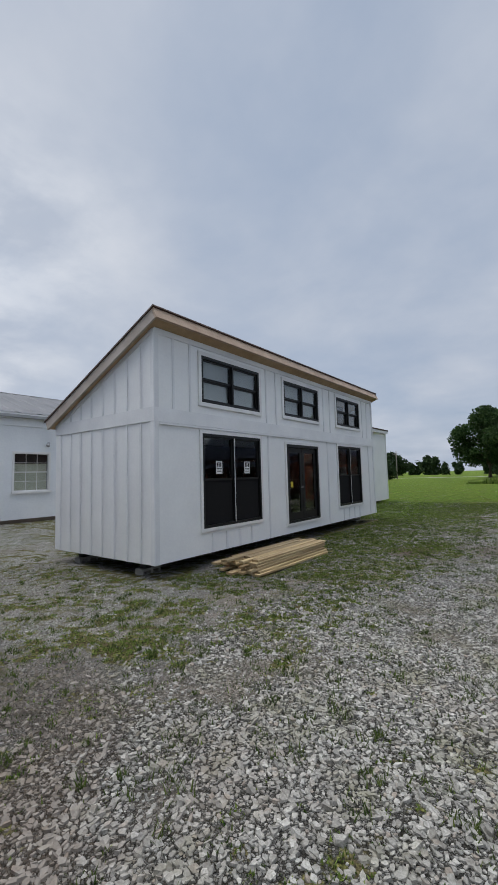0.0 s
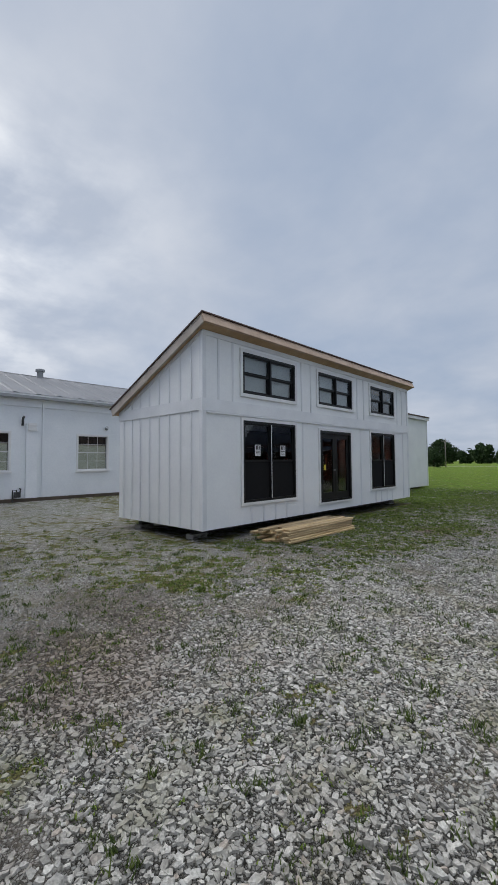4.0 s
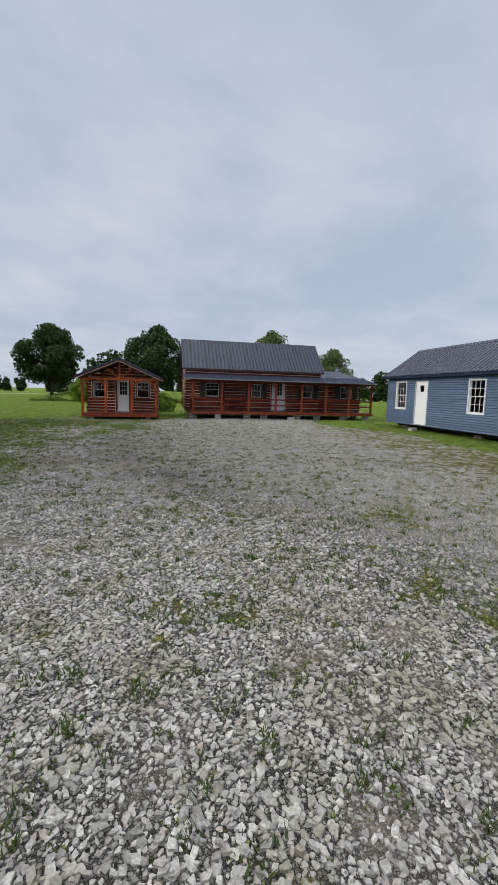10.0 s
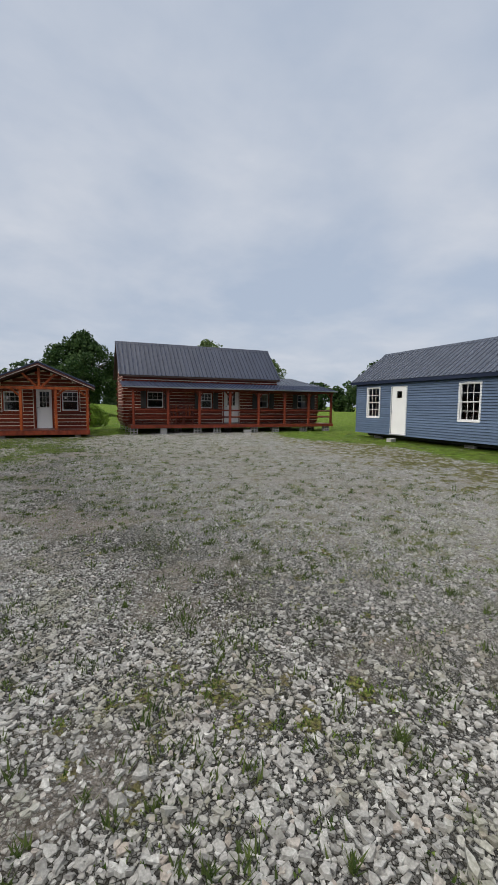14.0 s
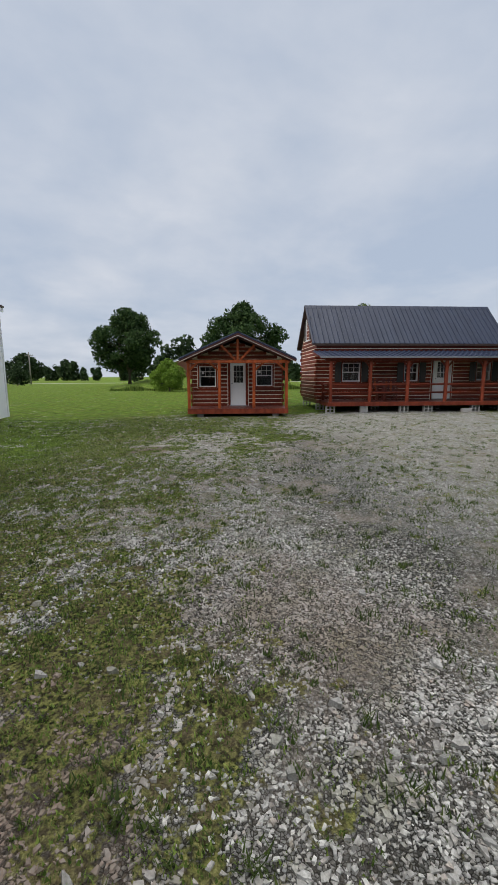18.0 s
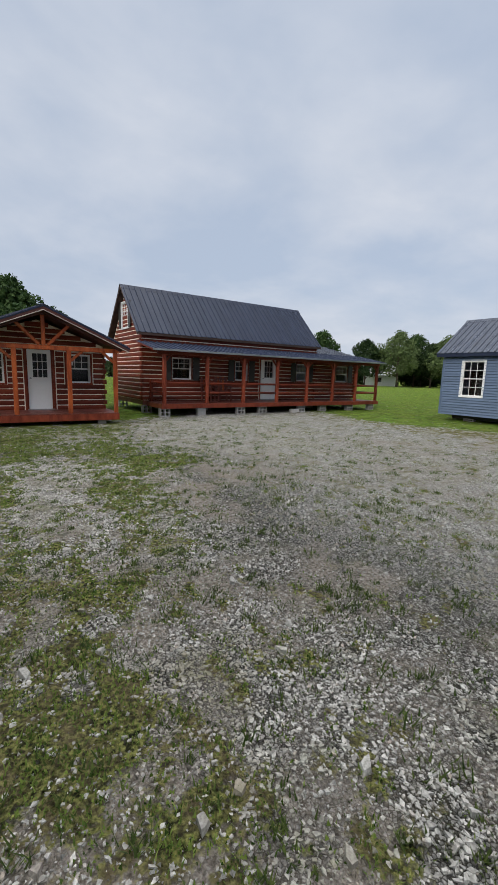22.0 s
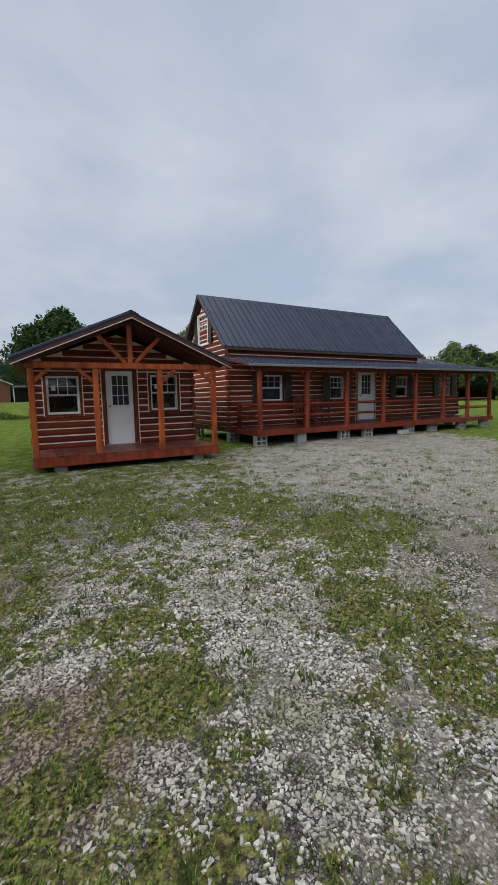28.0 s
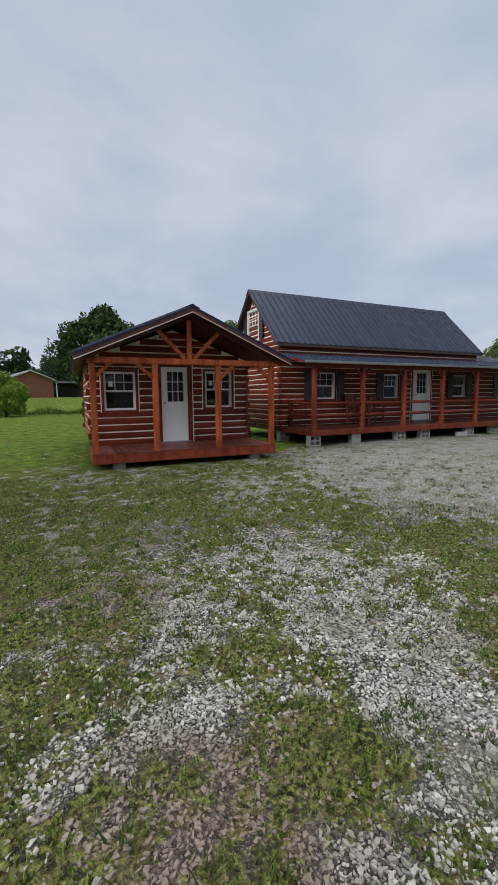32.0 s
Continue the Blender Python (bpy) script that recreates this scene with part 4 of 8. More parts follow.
    part("door_handle", Shape().tube([(mid - 0.06, 0.02, 1.35), (mid - 0.06, -0.03, 1.35)], 0.011).tube([(mid - 0.06, -0.03, 1.35), (mid - 0.17, -0.03, 1.35)], 0.010), GREY_STEEL, fd)
    part("paper_tag", Shape().box(a + 0.24, a + 0.34, 0.028, 0.031, 1.36, 1.5), YELLOW, fd, "small yellow paper tag")
    t = Shape()
    for x0, x1, c0, c1 in ((a - 0.06, b + 0.06, z1, z1 + 0.06), (a - 0.06, a, z0, z1), (b, b + 0.06, z0, z1), (a - 0.08, b + 0.08, z0 - 0.05, z0)):
        t.box(x0, x1, -0.034, 0.02, c0, c1)
    part("door_trim", t, TRIM_WHITE, fd)
    # roof
    run, fall = 3.55, 1.55
    n = Vector((0, fall, run)).normalized()
    rm = slope_pose(-0.13, -0.15, 4.50, run, -fall)
    length = math.hypot(run, fall)
    roof = part("roof_deck", Shape().box(0.045, 10.13 - 0.045, 0.05, length - 0.02, -0.20, -0.02), RAW_WOOD, h, "", rm)
    part("shingle_sheet", Shape().box(-0.02, 10.15, -0.03, length + 0.03, -0.018, 0.012), SHINGLE, roof)
    for i in range(3):
        part("fascia_board", Shape().box(0.0 + i * 3.38, 3.375 + i * 3.38, 0.0, 0.045, -0.215, -0.02), EAVE_WOOD, roof, "unpainted pine fascia board")
    part("rake_fascia", Shape().box(0.0, 0.04, 0.05, length, -0.205, -0.02), RAKE_WOOD, roof)
    part("rake_fascia", Shape().box(10.09, 10.13, 0.05, length, -0.205, -0.02), RAKE_WOOD, roof)
    # skids, near-black to carry the shade under the floor
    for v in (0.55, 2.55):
        part("skid", Shape().box(0.25, W - 0.25, v, v + 0.15, 0.10, B - 0.002), UNLIT_DARK, h)


white_house()
BLOCK, PIER = block_mesh(), pier_mesh()


def blocks(places, z=0.0, mesh=None, label="grey hollow concrete block under a building", group="concrete blocks"):
    for x, y, a in places:
        ob = new("concrete_block", mesh or BLOCK)
        ob.matrix_basis = pose(x, y, z + rise(x, y) - 0.01, 0, 0, a)
        tagged(ob, label, "concrete block", group)


# small blocks under the white house's corner
low_block = Shape()
holed(low_block, -0.2, 0.2, 0.0, 0.12, -0.10, 0.10, [(-0.16, -0.02, 0.03, 0.09), (0.02, 0.16, 0.03, 0.09)])
LOW = low_block.mesh("concrete_block", CONCRETE)
blocks([(-5.67, 5.75, 90), (-7.65, 5.75, 90), (-5.67, 14.9, 90), (-7.65, 14.9, 90)], 0, LOW)


def lumber_stack():
    rng = random.Random(3)
    wide = Shape().beam((0, 0, 0), (2.44, 0, 0), 0.14, 0.038, 0.004).mesh("board", LUMBER)
    long = Shape().beam((0, 0, 0), (2.55, 0, 0), 0.089, 0.038, 0.004).mesh("board", LUMBER)
    post = Shape().beam((0, 0, 0), (2.44, 0, 0), 0.089, 0.089, 0.005).mesh("board", LUMBER)
    z = 0.03
    for layer, count in enumerate((6, 6, 6, 6, 5, 4)):
        for i in range(count):
            me, w = ((wide, 0.15), (long, 0.098), (wide, 0.15))[rng.randrange(3)]
            x = -3.86 - 0.02 * layer - i * 0.155 + rng.uniform(-0.012, 0.012)
            ob = new("board", me)
            ob.matrix_basis = pose(x, 6.56 + rng.choice((-0.16, -0.06, 0.0, 0.05, 0.2)) + rng.uniform(-0.05, 0.05), z, rng.uniform(-3, 3), rng.uniform(-0.4, 0.4), 90 + rng.uniform(-0.7, 0.7))
            tagged(ob, "pale fresh-sawn lumber board in a loose stack on the ground", "board", "lumber stack")
        z += 0.040
    for x, y, zz, a in ((-4.62, 6.9, 0.075, 90.8), (-4.66, 6.86, 0.165, 90.3)):
        ob = new("board", post)
        ob.matrix_basis = pose(x, y, zz, 0, 0, a)
        tagged(ob, "pale square lumber post beside the board stack", "board", "lumber stack")


lumber_stack()

# the black steel container ----------------------------------------------------
KM = pose(-5.509, -0.95, 0, 0, 0, 84.8)


def container():
    W, D, B, T = 2.44, 6.06, 0.12, 2.71
    c = thing("shipping_container", KM, "black painted corrugated steel shipping container on the gravel", "container")
    for u in (0, W - 0.12):
        for v in (0, D - 0.12):
            part("corner_post", Shape().box(u, u + 0.12, v, v + 0.12, B + 0.12, T - 0.12), CONTAINER, c)
            for z in (B, T - 0.12):
                part("corner_casting", Shape().box(u - 0.004, u + 0.124, v - 0.004, v + 0.124, z, z + 0.118), CONTAINER, c)
    rails = (((0.13, W - 0.13, 0.02, 0.09), "end_rail"), ((0.13, W - 0.13, D - 0.09, D - 0.02), "end_rail"), ((0.02, 0.09, 0.13, D - 0.13), "side_rail"), ((W - 0.09, W - 0.02, 0.13, D - 0.13), "side_rail"))
    for (x0, x1, y0, y1), n in rails:
        part(n, Shape().box(x0, x1, y0, y1, B, B + 0.15), CONTAINER, c)
        part(n, Shape().box(x0, x1, y0, y1, T - 0.10, T - 0.01), CONTAINER, c)

    def corrugated(length):
        s, x, vs = Shape(), 0.0, []
        k = 0.036
        while x < length - 0.01:
            for dx, y in ((0, 0), (0.07, 0), (0.14, k), (0.21, k)):
                if x + dx <= length:
                    vs.append((x + dx, y))
            x += 0.278
        vs.append((length, 0))
        n = len(vs)
        s.add([(x, y, B + 0.15) for x, y in vs] + [(x, y, T - 0.10) for x, y in vs] + [(x, y + 0.006, B + 0.15) for x, y in vs] + [(x, y + 0.006, T - 0.10) for x, y in vs],
              [(i, i + 1, n + i + 1, n + i) for i in range(n - 1)] + [(2 * n + i + 1, 2 * n + i, 3 * n + i, 3 * n + i + 1) for i in range(n - 1)])
        return s
    part("corrugated_panel", corrugated(W - 0.24), CONTAINER, c, "", pose(0.12, 0.03, 0))
    part("corrugated_panel", corrugated(W - 0.24), CONTAINER, c, "", pose(W - 0.12, D - 0.03, 0, 0, 0, 180))
    part("corrugated_panel", corrugated(D - 0.24), CONTAINER, c, "", pose(W - 0.03, 0.12, 0, 0, 0, 90))
    part("corrugated_panel", corrugated(D - 0.24), CONTAINER, c, "", pose(0.03, D - 0.12, 0, 0, 0, 270))
    part("roof_sheet", Shape().box(0.1, W - 0.1, 0.1, D - 0.1, T - 0.05, T - 0.03), CONTAINER, c)
    part("floor_sheet", Shape().box(0.1, W - 0.1, 0.1, D - 0.1, B + 0.08, B + 0.12), UNLIT_DARK, c)


container()
blocks([(*(KM @ Vector((u, v, 0))).to_2d(), 84.8) for u in (0.25, 2.2) for v in (0.3, 5.7)], 0, LOW, "grey concrete block under the black container")


def air_conditioner():
    a = thing("air_conditioner", KM @ pose(0.92, -0.40, 1.60), "white outdoor air-conditioning unit on a wall bracket", "air conditioner")
    s = Shape()
    s.prism([(0.0, 0.012), (0.0, 0.678), (0.012, 0.69), (0.33, 0.69), (0.342, 0.678), (0.342, 0.012), (0.33, 0.0), (0.012, 0.0)], 0, 0.88)
    case = part("casing", s, AC_WHITE, a)
    ring = Shape()
    n = 36
    vs = []
    for r, y in ((0.275, -0.002), (0.275, -0.018), (0.255, -0.018), (0.250, -0.002)):
        vs += [(0.315 + r * math.cos(2 * math.pi * i / n), y, 0.345 + r * math.sin(2 * math.pi * i / n)) for i in range(n)]
    ring.add(vs, [(k * n + i, k * n + (i + 1) % n, (k + 1) * n + (i + 1) % n, (k + 1) * n + i) for k in range(3) for i in range(n)])
    part("fan_ring", ring, AC_WHITE, case)
    disc = Shape()
    disc.add([(0.315 + 0.25 * math.cos(2 * math.pi * i / n), -0.003, 0.345 + 0.25 * math.sin(2 * math.pi * i / n)) for i in range(n)], [tuple(range(n))])
    disc.add([(0.315 + 0.25 * math.cos(2 * math.pi * i / n), -0.0015, 0.345 + 0.25 * math.sin(2 * math.pi * i / n)) for i in range(n)], [tuple(range(n - 1, -1, -1))])
    part("fan_opening", disc, DARK_MESH, case)
    g = Shape()
    for i in range(-5, 6):
        o = i * 0.046
        hh = math.sqrt(max(0.0, 0.252 ** 2 - o * o))
        g.tube([(0.315 + o, -0.014, 0.345 - hh), (0.315 + o, -0.014, 0.345 + hh)], 0.003, 5)
        g.tube([(0.315 - hh, -0.017, 0.345 + o), (0.315 + hh, -0.017, 0.345 + o)], 0.0025, 5)
    part("fan_grille", g, GREY_STEEL, case)
    part("name_plate", Shape().box(0.63, 0.80, -0.006, -0.001, 0.565, 0.625), BLUE_PLATE, case, "blue maker's plate")
    for z in (0.2, 0.3, 0.4):
        part("grip_rib", Shape().box(0.62, 0.80, -0.01, -0.001, z, z + 0.018), AC_WHITE, case)
    part("valve_cover", Shape().prism([(0.05, 0.0), (0.05, 0.17), (0.11, 0.22), (0.30, 0.22), (0.30, 0.0)], 0.882, 0.935), AC_WHITE, a)
    for x in (0.14, 0.72):
        part("bracket", Shape().box(x, x + 0.04, -0.02, 0.43, -0.045, -0.003).box(x, x + 0.04, 0.39, 0.43, -0.35, -0.045), CONTAINER, a)


air_conditioner()
coil = thing("refrigerant_line", KM @ pose(1.15, -0.1, 1.55), "looped pale insulated line hanging under the unit", "pipe")
for k in range(4):
    pts = [(0.52 * i / 12, -0.02 * k, -0.10 * math.sin(math.pi * i / 12) - 0.012 * k) for i in range(13)]
    part("loop", Shape().tube(pts, 0.012, 6), PVC, coil)
part("loose_cable", Shape().tube([(0.03, -0.02, -0.05), (0.01, -0.03, -0.35), (0.02, -0.03, -0.6), (0.07, -0.03, -0.85)], 0.008, 6), AC_WHITE, coil)
part("line_set", Shape().tube([(0.62, -0.05, 0.35), (0.70, 0.02, 0.30), (0.72, 0.06, 0.12)], 0.012, 6), RUBBER, coil)

cab = thing("electrical_cabinet", KM @ pose(0.28, -0.15, 1.17), "grey steel electrical cabinet on the container wall", "electrical box")
part("body", Shape().prism([(0, 0.006), (0, 0.894), (0.006, 0.90), (0.17, 0.90), (0.17, 0), (0.006, 0)], 0, 0.385), GREY_STEEL, cab)
part("cover_edge", Shape().box(-0.012, 0.397, -0.008, 0.03, 0.89, 0.912).box(-0.012, 0.397, -0.008, 0.03, -0.012, 0.002), GREY_STEEL, cab)
con = thing("conduit", KM @ pose(0.28, -0.04, 0.15), "grey conduit pipes strapped to the container wall", "conduit")
part("wide_pipe", Shape().tube([(0.19, 0, 0.18), (0.19, 0, 1.02)], 0.026, 10), PVC, con)
part("narrow_pipe", Shape().tube([(0.31, 0, 0.02), (0.31, 0, 1.02)], 0.012, 8), PVC, con)
part("strut", Shape().box(0.0, 0.40, 0.0, 0.03, 0.56, 0.64), PVC, con)
for nm, u, z, w, hh, lab in (("outlet_box", 0.24, 0.85, 0.10, 0.16, "small grey outdoor outlet box"), ("disconnect_box", 1.79, 1.32, 0.14, 0.23, "small grey disconnect box")):
    ob = thing(nm, KM @ pose(u, -0.08, z), lab + " on the container wall", "electrical box")
    part("body", Shape().prism([(0, 0.004), (0, hh - 0.004), (0.004, hh), (0.1, hh), (0.1, 0), (0.004, 0)], 0, w), GREY_STEEL, ob)
    part("cover", Shape().box(0.02, w - 0.02, -0.012, -0.001, 0.025, hh - 0.03), PVC, ob)

# the long white block building ---------------------------------------------------


def block_building():
    W, D, E, R = 34.0, 10.4, 4.45, 6.35
    b = thing("block_building", pose(-17.7, -2.6, 0, 0, 0, 90), "long white-painted block building with a low grey metal roof", "building")
    wins = [(6.75, 8.25, 1.28, 2.9), (11.08, 12.56, 1.28, 2.9)]
    part("front_wall", holed(Shape(), 0, W, 0, E, 0, 0.2, wins), BLOCK_WALL, b)
    part("back_wall", Shape().box(0, W, D - 0.2, D, 0, E), BLOCK_WALL, b)
    for m in (pose(0, D - 0.2, 0, 0, 0, 270), pose(W, 0.2, 0, 0, 0, 90)):
        s = Shape().box(0, D - 0.4, 0, 0.2, 0, E)
        gable_panel(s, D - 0.4, E + 0.002, R - E - 0.15, 0, 0.2)
        part("end_wall", s, BLOCK_WALL, b, "", m)
    part("floor_slab", Shape().box(0.2, W - 0.2, 0.2, D - 0.2, 0, 0.05), CONCRETE, b)
    # dark sheet behind the panes in place of an unlit room
    part("lining", Shape().box(0.3, W - 0.3, 2.2, 2.3, 0.05, 4.2), UNLIT_DARK, b)
    for a, c, z0, z1 in wins:
        w = window(b, pose(a, 0, z0), c - a, z1 - z0, TRIM_WHITE, "double", 0.05, TRIM_WHITE, grid=4, sill=True, label="white gridded window with a drawn blind")
        part("blind", Shape().box(0.06, c - a - 0.06, 0.12, 0.13, 0.05, (z1 - z0) * 0.72), BLIND, w, "drawn pale blind")
    # raised joints of the painted blockwork
    for i in range(1, 22):
        part("bed_joint", holed(Shape(), 0.5, 20.0, 0.2 * i, 0.2 * i + 0.008, -0.004, 0.0, wins), BLOCK_WALL, b)
    part("cornice", Shape().box(0, W, -0.05, 0, 4.02, 4.12), BLOCK_WALL, b)
    part("gutter", Shape().prism([(-0.28, 4.36), (-0.28, 4.47), (-0.18, 4.47), (-0.18, 4.34), (-0.26, 4.34)], -0.2, W + 0.2), GREY_STEEL, b)
    gable_roof(b, -0.25, W + 0.25, -0.2, D + 0.2, E + 0.10, R + 0.05, ROOF_GREY, 0.16, TRIM_WHITE, module=0.9)
    part("downspout", Shape().box(9.50, 9.57, -0.08, -0.01, 0.1, 4.3), BLOCK_WALL, b, "white downspout")
    part("pipe_chase", Shape().box(8.85, 9.3, -0.12, 0, 0.0, 3.3), BLOCK_WALL, b)
    part("wall_vent", Shape().box(8.9, 9.25, -0.18, -0.13, 3.0, 3.12).box(8.9, 9.25, -0.18, -0.13, 3.2, 3.32).box(8.92, 9.23, -0.15, -0.12, 3.12, 3.2), TRIM_WHITE, b)
    part("weather_head", Shape().tube([(8.72, -0.05, 3.2), (8.72, -0.08, 3.5), (8.72, -0.2, 3.56)], 0.05, 8), DARK_MESH, b)
    part("wall_lamp", Shape().tube([(12.45, 0, 3.3), (12.45, -0.16, 3.36)], 0.03, 8).tube([(12.45, -0.16, 3.36), (12.38, -0.24, 3.22)], 0.06, 8, 0.08), GREY_STEEL, b, "small floodlight on the wall")
    part("gas_meter", Shape().tube([(8.35, -0.15, 0.0), (8.35, -0.15, 0.5), (8.5, -0.15, 0.5), (8.5, -0.15, 0.25)], 0.03, 8).box(8.42, 8.62, -0.28, -0.05, 0.2, 0.42).tube([(8.62, -0.15, 0.35), (8.66, -0.15, 0.55), (8.66, 0.0, 0.55)], 0.03, 8), DARK_MESH, b, "dark gas meter and pipes")
    part("roof_vent", Shape().tube([(11.1, D / 2 - 0.3, R - 0.1), (11.1, D / 2 - 0.3, R + 0.3)], 0.16, 12).tube([(11.1, D / 2 - 0.3, R + 0.3), (11.1, D / 2 - 0.3, R + 0.42)], 0.24, 12), GREY_STEEL, b)
    # dark brown strip along the foot of the front wall
    part("footing_strip", Shape().box(-0.02, W, -0.14, -0.002, -0.02, 0.14), material("dark_brown_base", (0.10, 0.075, 0.055), (0.05, 0.04, 0.03), rough=0.9, bump=0.4), b)
    # stone veneer at the corner
    col = part("stone_pier", Shape().box(-0.06, 0.42, -0.03, 0.10, 0.0, 4.3), CONCRETE, b, "grey stacked stone corner pier")
    rng, z = random.Random(5), 0.02
    while z < 4.25:
        hh = rng.uniform(0.08, 0.15)
        x = -0.08
        while x < 0.42:
            w = min(rng.uniform(0.14, 0.30), 0.44 - x)
            if w > 0.05:
                o = rng.uniform(0.0, 0.025)
                part("stone", Shape().prism([(-0.07 - o, z + 0.015), (-0.07 - o, z + hh - 0.02), (-0.05, z + hh - 0.006), (-0.032, z + hh - 0.006), (-0.032, z + 0.006), (-0.05, z + 0.006)], x + 0.005, x + w - 0.005), STONE, col)
            x += w
        z += hh
    part("corner_panel", Shape().box(0.46, 1.05, -0.03, -0.004, 0.05, 4.3), TRIM_WHITE, b)


block_building()

# log walls ------------------------------------------------------------------


def log_walls(t, u0, u1, v0, v1, z0, z1, holes, log_mat, chink_mat, pitch=0.168, gable=None, sides=("front", "right", "back", "left")):
    """Four log walls: a chinked core with openings and one piece per log. gable = (ridge height, sides)."""
    W, D = u1 - u0, v1 - v0
    base = pose(u0, v0, 0)
    for side in sides:
        m = base @ face_of(W, D, side)
        L = W if side in ("front", "back") else D
        hs = holes.get(side, [])
        core = Shape()
        lo = 0.0 if side in ("front", "back") else 0.12
        holed(core, lo, L - lo, z0, z1, -0.022, 0.12, hs)
        gz = gable[0] if gable and side in gable[1] else None
        wall = part("log_wall", core, chink_mat, t, "", m)
        if gz:
            g = Shape()
            gable_panel(g, L, z1 + 0.001, gz - z1 - 0.02, -0.022, 0.12)
            part("gable_panel", g, chink_mat, wall)
        top = gz if gz else z1

        def ends(z, row):
            e = 0.05 + 0.05 * ((row + (side in ("left", "right"))) % 2)
            if gz and z > z1:
                k = (z - z1) / (gz - z1) * L / 2
                return (k + 0.08, L - k - 0.08)
            return (-e, L + e)
        prof = [(y, z * (pitch - 0.023) / 0.14) for y, z in LOG]
        courses(wall, pose(0, 0, 0), "log", log_mat, prof, pitch, z0 + 0.01, top - 0.05 if gz else top + 0.03, ends, hs, 0.003, 0.06)
        for a, b, c, d in hs:
            bk = Shape()
            for x0, x1, y0, y1 in ((a - 0.06, a, c, d), (b, b + 0.06, c, d), (a - 0.06, b + 0.06, d, d + 0.05), (a - 0.06, b + 0.06, c - 0.05, c)):
                bk.box(x0, x1, -0.045, 0.0, y0, y1)
            part("opening_trim", bk, log_mat if log_mat is LOG_RED else PINE, wall)
            for x in (a - 0.084, b + 0.06):
                part("chink_line", Shape().box(x, x + 0.024, -0.041, -0.001, c - 0.05, d + 0.05), chink_mat, wall)
            k = math.ceil((c - 0.06 - z0 - 0.01) / pitch - 0.75 + 1e-6)
            low, high = z0 + 0.01 + k * pitch, z0 + 0.01 + math.floor((d + 0.06 - z0 - 0.01) / pitch - 0.3) * pitch + pitch - 0.023
            for p, q in ((low, c - 0.053), (d + 0.053, min(high, top - 0.02))):
                if q - p > 0.02:
                    part("filler_log", Shape().box(a - 0.06, b + 0.06, -0.034, 0.0, p, q), log_mat, wall)


def knee(t, p, q, mat, w=0.075):
    part("knee_brace", Shape().beam(p, q, w, w, 0.008), mat, t)


def plank_floor(t, u0, u1, v0, v1, z, mat, step=0.145, along="v"):
    deck = part("deck", Shape().box(u0 + 0.02, u1 - 0.02, v0 + 0.02, v1, z - 0.14, z - 0.03), mat, t)
    n = int((u1 - u0) / step) if along == "v" else int((v1 - v0) / step)
    w = ((u1 - u0) if along == "v" else (v1 - v0)) / n
    me = (Shape().box(0, w - 0.014, 0, v1 - v0, -0.028, 0) if along == "v" else Shape().box(0, u1 - u0, 0, w - 0.008, -0.028, 0)).mesh("deck_board", mat)
    for i in range(n):
        part("deck_board", me, mat, deck, "", pose(u0 + i * w, v0, z) if along == "v" else pose(u0, v0 + i * w, z))
    return deck


# the small red log cabin -------------------------------------------------------


